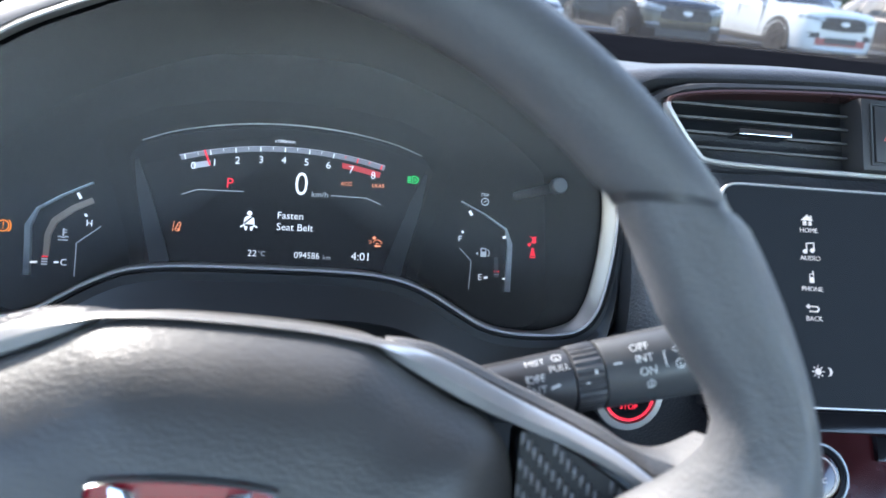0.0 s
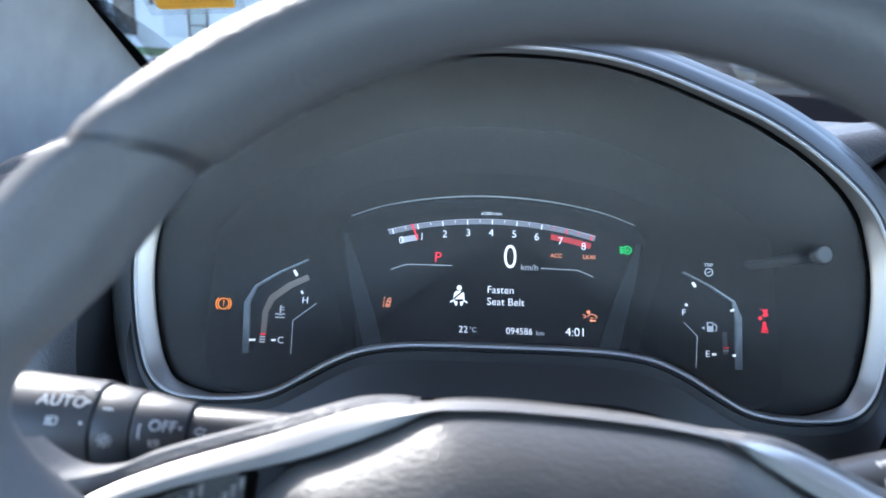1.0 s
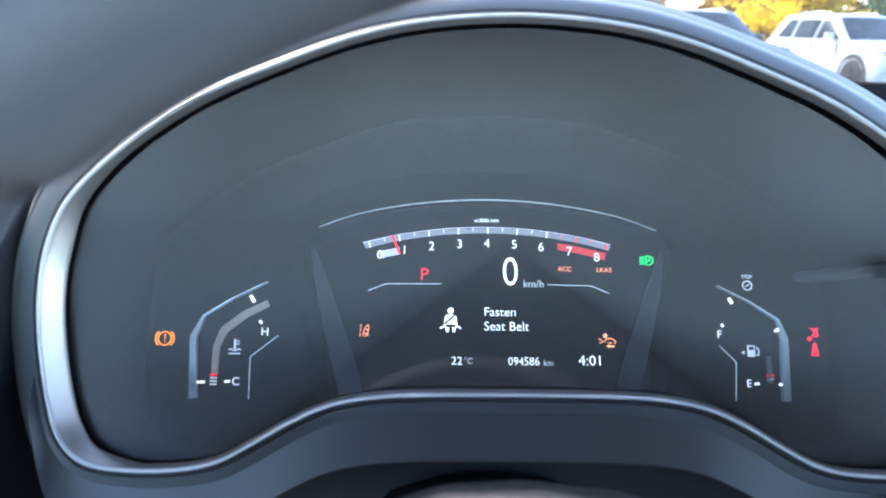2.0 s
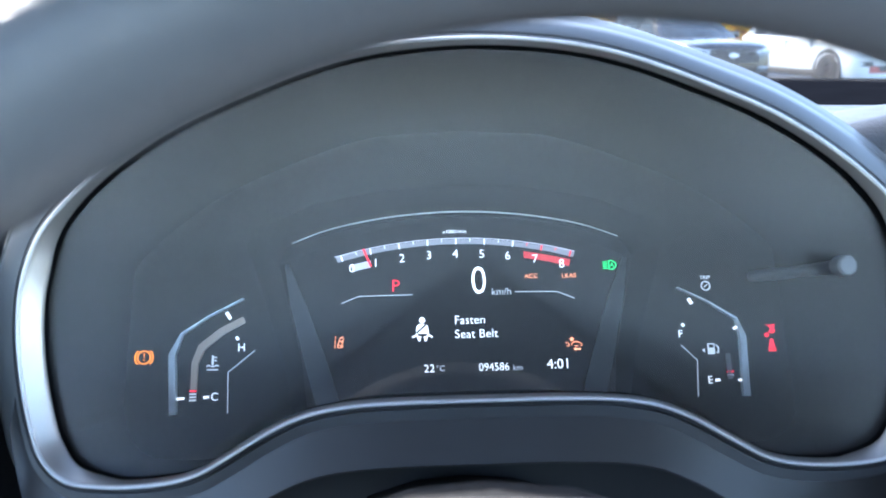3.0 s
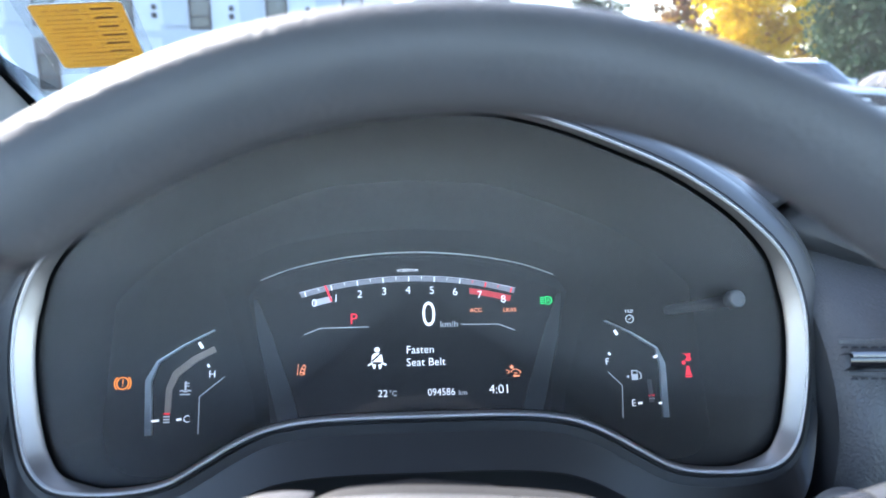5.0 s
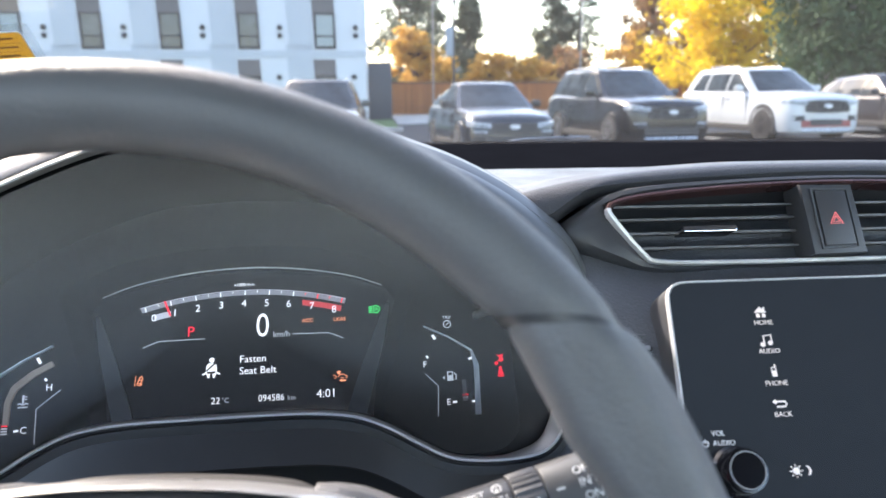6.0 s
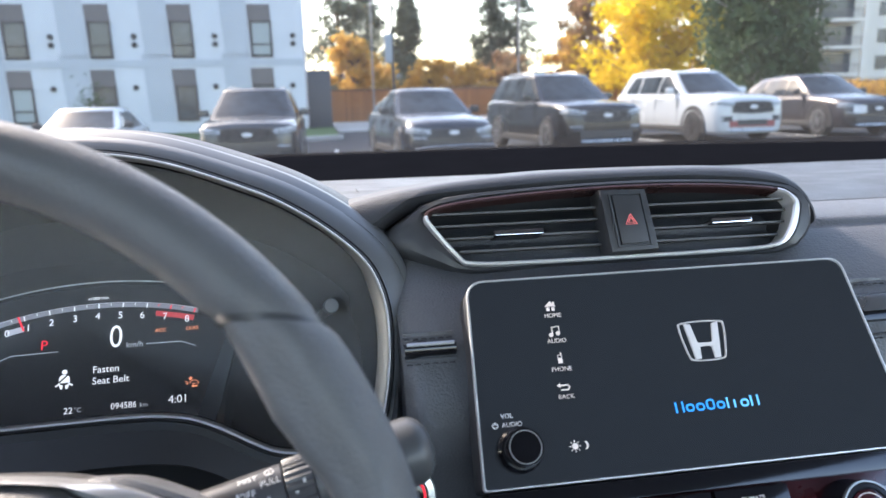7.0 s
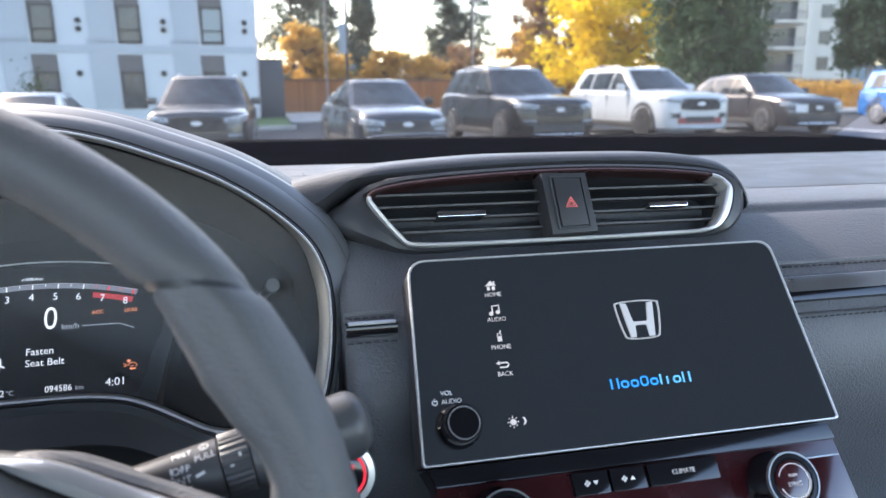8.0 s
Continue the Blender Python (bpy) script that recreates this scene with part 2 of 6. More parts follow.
def bezel_weight(p):
    """Where the silver is broad: beside the lower ends of the loop alone."""
    return side_weight(p) * (1 - 0.93 * sstep(p.y, 0.062, 0.104))


def grown(pts, amount, w):
    """The loop moved outward by amount (a number or a function of the point), at depth w (likewise)."""
    n = len(pts)
    out = []
    for i, p in enumerate(pts):
        d = (pts[(i + 1) % n] - pts[i - 1]).normalized()
        g = amount(p) if callable(amount) else amount
        out.append(Vector((p.x + d.y * g, p.y - d.x * g, w(p) if callable(w) else w)))
    return out


cluster = thing("instrument_cluster", BEZ, "dark digital instrument cluster in a silver-rimmed hooded binnacle", "instrument cluster")
inv = BEZ.inverted()
bm = bmesh.new()
loft(bm, [grown(loop, 0.0009, -0.004), grown(loop, 0.0006, -0.0002), grown(loop, lambda p: -0.0001 - 0.0004 * bezel_weight(p), -0.0016), grown(loop, lambda p: -0.0002 - 0.0042 * bezel_weight(p), lambda p: -0.0030 - 0.0016 * bezel_weight(p)), grown(loop, lambda p: -0.0003 - 0.0047 * bezel_weight(p), lambda p: -0.0042 - 0.0018 * bezel_weight(p))])
bez = part("bezel", bm, BEZEL, cluster, "satin silver bezel")
bm = bmesh.new()
loft(bm, [grown(loop, 0.0032, -0.006), grown(loop, 0.0030, -0.0006), grown(loop, 0.0024, -0.0001), grown(loop, 0.0018, -0.0008), grown(loop, 0.0009, -0.0012)])
part("bezel_groove", bm, DARK, bez, "dark outer groove")
bm = bmesh.new()
loft(bm, [grown(loop, 0.0001, -0.0028), grown(loop, 0.0002, -0.0016), grown(loop, 0.0008, 0.0001), grown(loop, 0.0013, 0.0008), grown(loop, 0.0018, 0.0004), grown(loop, 0.0018, -0.0010)])
part("bezel_line", bm, mat("line_silver", (0.80, 0.80, 0.80), 0.42, metal=0.25, vary=0.03), bez, "bright inner line")


def back_point(p):
    """Where the tunnel behind the bezel meets the dial face."""
    t = (p.y + 0.0115) / 0.16
    q = SIDE @ Vector((p.x * 0.965, -0.040 + t * 0.152, -0.030))
    return inv @ q


bm = bmesh.new()
mid = [Vector((p.x * 0.99, p.y - 0.008 * sstep(0.06 - p.y, 0, 0.06), -0.016)) for p in loop]
loft(bm, [grown(loop, lambda p: -0.0002 - 0.0047 * bezel_weight(p), lambda p: -0.0041 - 0.0018 * bezel_weight(p)), grown(loop, lambda p: -0.0002 - 0.0047 * bezel_weight(p), -0.009), mid, [back_point(p) for p in loop]], True, False, True)
part("tunnel", bm, FACE, cluster, "dark hood lining")
bm = bmesh.new()
cl = Vector((0, 0.068, 0))
rings = [[Vector((cl.x + (p.x - cl.x) * k * 0.998, cl.y + (p.y - cl.y) * k * 0.998, -0.0095 - dep)) for p in loop] for k, dep in ((1, 0), (0.8, 0.006), (0.55, 0.011), (0.3, 0.014), (0.08, 0.015))]
loft(bm, rings, True, False, True)
# pale scatter and soft gloss on the lens stand in for camera glare
lens = part("lens", bm, glass("veiled_lens", (0.97, 0.97, 0.97), 0.10, veil=0.036, base=0.036, rough=0.36), cluster, "clear plastic lens over the dials with a pale veil for glare")
lens.visible_shadow = False
bm = bmesh.new()
tube(bm, [inv @ Vector(q) for q in ((0.1370, 0.0, 1.055), (0.1405, -0.030, 1.067), (0.1440, -0.052, 1.0765))], 0.0026, 14)
rod = part("trip_rod", bm, FACE_GREY, cluster, "short trip-meter rod")
bm = bmesh.new()
tube(bm, [inv @ Vector(q) for q in ((0.1440, -0.052, 1.0765), (0.1443, -0.0535, 1.0772), (0.1448, -0.0575, 1.0788), (0.1449, -0.0582, 1.0791))], [0.0032, 0.0040, 0.0040, 0.0034], 18)
part("trip_knob", bm, mat("knob_grey", (0.11, 0.115, 0.12), 0.5), rod)
bm = bmesh.new()
loft(bm, [grown(loop, 0.0029, -0.004), grown(loop, 0.0040, -0.0014), grown(loop, lambda p: 0.0085 + 0.003 * side_weight(p), lambda p: -0.0034 - 0.002 * side_weight(p)),
          grown(loop, lambda p: 0.0125 + 0.004 * side_weight(p), lambda p: -0.0075 - 0.0030 * side_weight(p)), grown(loop, lambda p: 0.0138 + 0.005 * side_weight(p), -0.014), grown(loop, lambda p: 0.015 + 0.006 * side_weight(p), -0.030)])
part("surround", bm, SATIN, cluster, "satin black surround")

dial = new("dial_face")
dial.parent = cluster
dial.matrix_basis = inv @ SIDE
lcd = new("display")
lcd.parent = cluster
lcd.matrix_basis = inv @ LCD
mm = 0.001


def P(*a):
    return [(x * mm, y * mm) for x, y in zip(a[::2], a[1::2])]


GAUGE_SILVER = mat("gauge_silver", (0.70, 0.76, 0.78), 0.34, metal=0.5, vary=0.25, vary_size=0.012)
# face plate round the display opening, and slanting pillars
def cast(poly, c, a):
    """The point of a polygon seen from c at the angle a."""
    d = Vector((math.cos(a), math.sin(a)))
    best = None
    for p, q in zip(poly, poly[1:] + poly[:1]):
        p, e = Vector(p) - c, Vector(q) - Vector(p)
        k = d.x * e.y - d.y * e.x
        if abs(k) > 1e-12:
            t, u = (p.x * e.y - p.y * e.x) / k, (p.x * d.y - p.y * d.x) / k
            if t > 0 and -1e-6 <= u <= 1 + 1e-6 and (best is None or t > best):
                best = t
    return c + d * best


pin = P(-66, -44, 66, -44, 74, 0, 90, 50, 84, 60, 62, 70, 32, 75.5, 0, 77, -32, 75.5, -62, 70, -84, 60, -90, 50, -74, 0)
pout = P(-158, -44, 158, -44, 154, 70, 138, 92, 100, 106, 0, 112, -100, 106, -138, 92, -154, 70)
cc = Vector((0, 0.02))
angs = [2 * math.pi * i / 120 for i in range(120)]
bm = bmesh.new()
ri, ro2 = [cast(pin, cc, a) for a in angs], [cast(pout, cc, a) for a in angs]
loft(bm, [[(p.x * 0.955, 0.02 + (p.y - 0.02) * 0.955, -0.027) for p in ri], [(p.x * 0.962, 0.02 + (p.y - 0.02) * 0.962, -0.020) for p in ri], [(p.x * 1.05, 0.02 + (p.y - 0.02) * 1.05, -0.0080) for p in ri], [(p.x * 1.12, 0.02 + (p.y - 0.02) * 1.12, -0.0022) for p in ri], [(p.x * 1.16, 0.02 + (p.y - 0.02) * 1.16, -0.0015) for p in ri], [(p.x, p.y, -0.0015) for p in ro2]])
part("face_plate", bm, FACE, dial)
PILLAR_GREY = mat("pillar_grey", (0.018, 0.020, 0.023), 0.55)
for s in (-1, 1):
    bm = bmesh.new()
    ribbon(bm, [(s * x, y) for x, y in P(62, -24, 70, 2, 79, 30, 85, 50)], [0.011, 0.010, 0.007, 0.002], -0.002, 0.001)
    part("pillar", bm, PILLAR_GREY, lcd)
bm = bmesh.new()
prism(bm, P(-95, -40, 95, -40, 95, 40, 88, 60, 50, 72, 0, 77, -50, 72, -88, 60, -95, 40), -0.004, -0.0006)
part("display_panel", bm, PANEL, lcd, "glossy black display panel")
bm = bmesh.new()
arc = smooth_line([(x, y, 0) for x, y in P(-82, 60.5, -62, 67.8, -32, 73.4, 0, 75.4, 32, 73.4, 62, 67.8, 82, 60.5)], 6)
ribbon(bm, [(p.x, p.y) for p in arc], [0.0001 + 0.0005 * math.sin(math.pi * i / (len(arc) - 1)) for i in range(len(arc))], 0.0025, 0.0034)
part("arch_trim", bm, mat("arch_silver", (0.60, 0.60, 0.60), 0.4), lcd)


# side gauges
def gauge(s, pts, v0):
    bm = bmesh.new()
    ribbon(bm, [(s * x, y) for x, y in P(*pts)], [0.0005, 0.0007, 0.0011, 0.0030, 0.0032], -0.001, 0.0018)
    g = part("gauge_bar", bm, GAUGE_SILVER, dial)
    return g


gauge(-1, (102.5, 29.8, 118, 22, 130.5, 14, 134.8, 4.5, 133.4, -23), 0)
gauge(1, (105, 30, 119, 23, 132, 14.5, 134.4, 6, 133.6, -22), 0)
for s, pts in ((-1, (102, 20, 112, 15, 121.5, 7.5, 124.5, 0, 124.7, -12)),):
    bm = bmesh.new()
    ribbon(bm, [(s * x, y) for x, y in P(*pts)], [0.003, 0.0034, 0.0036, 0.0030, 0.0026], -0.001, 0.0006)
    part("segment_bar", bm, lamp_mat("lit_sand", (0.26, 0.22, 0.18), 0.12), dial)
W = 0.0006


def bar(name, pts, width, material, parent, w=W):
    bm = bmesh.new()
    ribbon(bm, P(*pts), width * mm, w, w + 0.0003)
    return part(name, bm, material, parent, smooth=False)


for pts, wd, mt in (((-134, -16, -128.5, -15.7), 1.2, LIT_WHITE), ((-110.2, 23.6, -108.2, 20.4), 1.6, LIT_WHITE), ((-105.4, 12, -104.3, 10.6), 1.2, LIT_WHITE), ((-119.8, -15.6, -117.3, -15.3), 1.2, LIT_WHITE),
                    ((-96.5, 5.4, -108.8, -4.4), 0.3, LIT_DIM), ((-108.8, -4.4, -108.6, -23), 0.3, LIT_DIM),
                    ((110, 24.6, 111.5, 22), 1.6, LIT_WHITE), ((130.2, 9.5, 133.8, 11), 1.4, LIT_WHITE), ((130.5, -14.6, 134, -14.4), 1.2, LIT_WHITE), ((105.8, 12.6, 106.8, 11.4), 1.2, LIT_WHITE), ((119.5, -14.4, 121.8, -14.2), 1.2, LIT_WHITE),
                    ((104.7, 2.4, 111.8, -4.8), 0.3, LIT_DIM), ((111.8, -4.8, 110.7, -21.8), 0.3, LIT_DIM), ((126.6, -2, 126.9, -14), 2.4, FACE_GREY)):
    bar("gauge_mark", pts, wd, mt, dial)
for v in (-12.5, -13.9, -15.3, -16.7):
    bar("gauge_segment", (-126.3, v, -123.2, v), 0.8, LIT_RED if v > -13 else LIT_DIM, dial)
bar("gauge_segment", (125.4, -10.6, 128.6, -10.5), 0.9, LIT_RED, dial)
bar("gauge_segment", (125.6, -12.2, 128.4, -12.1), 0.7, LIT_DIM, dial)
text("letter", "H", -0.1028, 0.0068, W, 0.0052, LIT_WHITE, dial)
text("letter", "C", -0.1148, -0.0155, W, 0.0052, LIT_WHITE, dial)
text("letter", "F", 0.1048, 0.0077, W, 0.0050, LIT_WHITE, dial)
text("letter", "E", 0.1172, -0.0143, W, 0.0050, LIT_WHITE, dial)
text("letter", "TRIP", 0.1190, 0.0345, W, 0.0026, LIT_DIM, dial)


def ring_icon(u, v, r, material, parent, inner="!", size=0.004):
    ic = []
    bm = bmesh.new()
    n = 28
    pts = [(u + r * math.cos(2 * math.pi * i / n), v + r * math.sin(2 * math.pi * i / n)) for i in range(n + 1)]
    ribbon(bm, pts, r * 0.2, W, W + 0.0003)
    for a0 in (-48, 132):
        arc2 = [(u + r * 1.38 * math.cos(radians(a0 + 96 * k / 10)), v + r * 1.38 * math.sin(radians(a0 + 96 * k / 10))) for k in range(11)]
        ribbon(bm, arc2, r * 0.2, W, W + 0.0003)
    icon = part("warning_icon", bm, material, parent, smooth=False)
    if inner:
        text("warning_mark", inner, u, v, W, size, material, parent)
    return icon


ring_icon(-0.1478, 0.0035, 0.0030, LIT_AMBER, dial, "!", 0.0052)
# stop-start mark
bm = bmesh.new()
ribbon(bm, [(0.119 + 0.0021 * math.cos(2 * math.pi * i / 20), 0.0305 + 0.0021 * math.sin(2 * math.pi * i / 20)) for i in range(21)], 0.0005, W, W + 0.0003)
ribbon(bm, P(118.2, 30, 120, 31.2), 0.0004, W, W + 0.0003)
part("stop_icon", bm, LIT_DIM, dial, smooth=False)
# red restraint lamp: a tilted blot with a disc
bm = bmesh.new()
prism(bm, P(145.9, 11.2, 147.3, 10.6, 148.3, 9.1, 147.0, 7.4, 149.3, 6.9, 150.6, 7.9, 150.0, 9.3, 150.5, 11.4, 148.5, 10.9), W, W + 0.0003)
disc_stack(bm, [(0.0011, W), (0.0011, W + 0.0003)], 14, 0.1462, 0.0062)
part("warning_icon", bm, LIT_RED, dial, smooth=False)
# red belt lamp under it: a plain drop on a foot
bm = bmesh.new()
disc_stack(bm, [(0.0009, W), (0.0009, W + 0.0003)], 14, 0.1483, 0.0036)
prism(bm, P(147.4, 2.8, 149.2, 2.8, 150.0, -0.4, 146.6, -0.4), W, W + 0.0003)
prism(bm, P(146.2, -0.8, 150.4, -0.8, 149.8, -1.6, 146.8, -1.6), W, W + 0.0003)
part("warning_icon", bm, LIT_RED, dial, smooth=False)
# fuel pump
bm = bmesh.new()
prism(bm, P(117.2, -2.2, 120.6, -2.2, 120.6, 3, 117.2, 3), W, W + 0.0002)
ribbon(bm, P(121.2, 2.2, 122.4, 1, 122.2, -1.6, 121.2, -1.4), 0.0005, W, W + 0.0003)
prism(bm, P(115.8, 0.6, 114.3, -0.3, 115.8, -1.2), W, W + 0.0003)
part("fuel_icon", bm, LIT_DIM, dial, smooth=False)
plate("fuel_window", P(117.8, 0.9, 120, 0.9, 120, 2.4, 117.8, 2.4), W + 0.0003, FACE, dial)
# thermometer
bm = bmesh.new()
ribbon(bm, P(-116, -1, -116, 3.6), 0.0009, W, W + 0.0003)
for k in (1.2, 2.6):
    ribbon(bm, P(-116, k, -114, k), 0.0005, W, W + 0.0003)
ribbon(bm, P(-118.8, -1.4, -117.6, -0.9, -116.6, -1.6, -115.4, -1.6, -114.4, -0.9, -113.2, -1.4), 0.0006, W, W + 0.0003)
ribbon(bm, P(-118.6, -3, -113.4, -3), 0.0006, W, W + 0.0003)
part("temperature_icon", bm, LIT_DIM, dial, smooth=False)

# display contents


def tach(u, drop=0.0):
    k = u / 61.0
    return 62.2 - 8.5 * k * k - drop


def band(name, u0, u1, d0, d1, material, w):
    bm = bmesh.new()
    n = max(6, int((u1 - u0) / 3))
    us = [u0 + (u1 - u0) * i / n for i in range(n + 1)]
    prism(bm, [(u * mm, tach(u, d0) * mm) for u in us] + [(u * mm * (0.985 if abs(u) > 50 else 1), tach(u, d1) * mm) for u in us[::-1]], w, w + 0.0002)
    return part(name, bm, material, lcd, smooth=False)


band("tachometer_edge", -61.3, 60.3, 0, 0.45, LIT_LILAC, 0.0004)
band("tachometer_band", -60.5, 60.0, 0.7, 3.2, lamp_mat("lit_slate", (0.22, 0.23, 0.27), 0.24), 0.0002)
band("red_zone", 34.0, 57.5, 5.2, 8.6, lamp_mat("lit_red_zone", (0.5, 0.03, 0.04), 0.30), 0.0002)
band("sweep", -53, -43, 6.6, 10.2, LIT_LILAC, 0.0002)
for i in range(17):
    u = -58 + 7.25 * i
    big = i % 2 == 0
    bar("tick", (u, tach(u, 0.6), u * 0.985, tach(u, 3.4 if big else 2.0)), 0.7 if big else 0.4, LIT_WHITE if i < 13 else LIT_RED, lcd, 0.0006)
for i, u in enumerate((-52.5, -40.6, -27.4, -13.8, -0.5, 12.9, 25.9, 39.6, 52.9)):
    text("numeral", str(i), u * mm, (tach(u) - 8.6) * mm, 0.0006, 0.0062, LIT_WHITE, lcd)
bar("needle", (-46.8, 57.3, -42.9, 48.2), 1.0, LIT_RED, lcd, 0.0009)
text("rev_unit", "x1000r/min", -0.0005, 0.0655, 0.0006, 0.0026, LIT_WHITE, lcd)
text("speed", "0", 0.0107, 0.0390, 0.0006, 0.0205, LIT_WHITE, lcd, stretch=0.82)
text("speed_unit", "km/h", 0.0218, 0.0336, 0.0006, 0.0050, LIT_DIM, lcd)
text("gear", "P", -0.0308, 0.0377, 0.0006, 0.0086, LIT_RED, lcd)
text("assist_text", "ACC", 0.0371, 0.0412, 0.0006, 0.0033, LIT_ORANGE, lcd)
text("assist_text", "LKAS", 0.0561, 0.0410, 0.0006, 0.0033, LIT_ORANGE, lcd)
# lane keeping and collision lamps
bm = bmesh.new()
for pts, wd in (((-60.6, 7.6, -60.4, 9.2), 0.34), ((-60.4, 9.8, -60.3, 11.4), 0.34), ((-60.3, 12.0, -60.1, 13.4), 0.34), ((-56.7, 7.8, -56.8, 8.9), 0.34), ((-56.9, 12.6, -57.0, 13.4), 0.34),
                ((-59.3, 8.4, -58.0, 12.3, -57.4, 12.7, -56.6, 12.5, -56.3, 11.8, -57.5, 7.9, -58.1, 7.6, -59.0, 7.9, -59.3, 8.4), 0.32), ((-58.3, 11.1, -56.8, 10.6), 0.45), ((-58.9, 9.2, -57.5, 8.8), 0.4)):
    ribbon(bm, P(*pts), wd * mm, 0.0006, 0.0009)
part("lane_icon", bm, LIT_ORANGE, lcd, smooth=False)
bm = bmesh.new()
star = [(55.0 + r * math.sin(a * math.pi / 5), 8.9 + r * math.cos(a * math.pi / 5)) for a, r in zip(range(10), (1.5, 0.62) * 5)]
prism(bm, [(x * mm, y * mm) for x, y in star], 0.0006, 0.0009)
for pts in ((54.6, 6.6, 55.5, 7.4, 56.6, 7.7, 58.2, 7.5, 59.0, 6.9, 59.7, 6.5, 59.6, 5.7, 58.9, 5.5), (56.0, 5.6, 57.8, 5.6), (54.6, 6.6, 54.8, 5.9), (51.8, 7.4, 52.8, 7.1, 53.6, 6.4, 53.2, 5.7, 52.2, 5.6)):
    ribbon(bm, P(*pts), 0.00034, 0.0006, 0.0009)
ribbon(bm, P(56.6, 4.1, 59.0, 4.0), 0.0008, 0.0006, 0.0009)
prism(bm, P(56.7, 5.0, 55.3, 4.1, 56.7, 3.2), 0.0006, 0.0009)
part("collision_icon", bm, LIT_ORANGE, lcd, smooth=False)
for pts in ((-57.5, 29.6, -49, 33.0, -22.5, 33.2), (28.5, 33.4, 49.5, 33.0, 58, 29.4)):
    bar("divider", pts, 0.35, LIT_DIM, lcd, 0.0006)
text("message", "Fasten", -0.0023, 0.0197, 0.0006, 0.0060, LIT_WHITE, lcd, align="LEFT")
text("message", "Seat Belt", -0.0023, 0.0128, 0.0006, 0.0060, LIT_WHITE, lcd, align="LEFT")
text("outside_temperature", "22", -0.0150, -0.0036, 0.0006, 0.0054, LIT_WHITE, lcd)
text("outside_temperature", "\u00b0C", -0.0096, -0.0036, 0.0006, 0.0040, LIT_DIM, lcd)
text("odometer", "094586", 0.0163, -0.0036, 0.0006, 0.0054, LIT_WHITE, lcd, stretch=0.92)
text("odometer", "km", 0.0278, -0.0042, 0.0006, 0.0038, LIT_DIM, lcd)
text("clock", "4:01", 0.0477, -0.0030, 0.0006, 0.0068, LIT_WHITE, lcd)
# seat and belt lamp: a plain seated block with a slanting bar
bm = bmesh.new()
disc_stack(bm, [(0.0015, 0.0006), (0.0015, 0.0009)], 14, -0.0180, 0.0202)
prism(bm, P(-19.6, 18.4, -16.4, 18.4, -15.2, 17.2, -14.8, 13.6, -21.2, 13.6, -20.8, 17.2), 0.0006, 0.0009)
for s in (-1, 1):
    ribbon(bm, [((-18.0 + s * x) * mm, y * mm) for x, y in ((2.4, 13.2), (4.9, 11.8))], 0.0009, 0.0006, 0.0009)
    prism(bm, [((-18.0 + s * x) * mm, y * mm) for x, y in ((2.9, 12.6), (0.6, 12.2), (1.0, 9.9), (2.0, 9.9))], 0.0006, 0.0009)
part("belt_icon", bm, LIT_WHITE, lcd, smooth=False)
bar("belt_icon_strap", (-20.8, 13.8, -14.6, 19.4), 0.8, PANEL, lcd, 0.0011)
# headlamp automatic mark
bm = bmesh.new()
for k in range(4):
    ribbon(bm, P(73.6, 47.6 - 1.1 * k, 75.9, 47.6 - 1.1 * k), 0.0005, 0.0006, 0.0009)
ribbon(bm, P(76.7, 48.2, 78.6, 48.2, 80.2, 46.9, 80.2, 45.1, 78.6, 43.8, 76.7, 43.8, 76.7, 48.2), 0.0005, 0.0006, 0.0009)
part("headlamp_icon", bm, LIT_GREEN, lcd, smooth=False)
text("headlamp_letter", "A", 0.0783, 0.0460, 0.0006, 0.0034, LIT_GREEN, lcd)


# ---- steering wheel ----
WHEEL = panel_frame(0.006, -0.267, 1.0175, 22) @ Matrix.Rotation(radians(-1.5), 4, "Z")
wheel = thing("steering_wheel", WHEEL, "black leather steering wheel with silver spoke trim", "steering wheel")


TILT = 87.4          # the wheel stands turned a touch to the right
GRIP_IN = ((41, 0.1355), (44, 0.1350), (47, 0.1333), (51.5, 0.1312), (57.5, 0.1298), (63, 0.1316), (67, 0.1346), (71, 0.1356), (74.5, 0.1332), (78, 0.1262), (82, 0.1150), (86, 0.1030), (92, 0.0970), (104, 0.0980), (112, 0.115), (118, 0.128), (132, 0.130))


def rim_section(a):
    """Inner and outer radius and depth half thickness of the upper rim at the angle a (degrees from the right, anticlockwise)."""
    d = abs(((a - 90 + 180) % 360) - 180)          # from the top
    k = sstep(d, 12, 45)
    return 0.1352 - 0.0016 * k, 0.1568, 0.0140 + 0.0008 * k


def rim_at(rr, a, w):
    """The rim is a little taller than wide below its grips."""
    u, v = rr * math.cos(a), rr * math.sin(a)
    v *= 1.0 + 0.16 * sstep(-v, 0.0, 0.12)
    return (0.005 + u, 0.0243 + v, w)


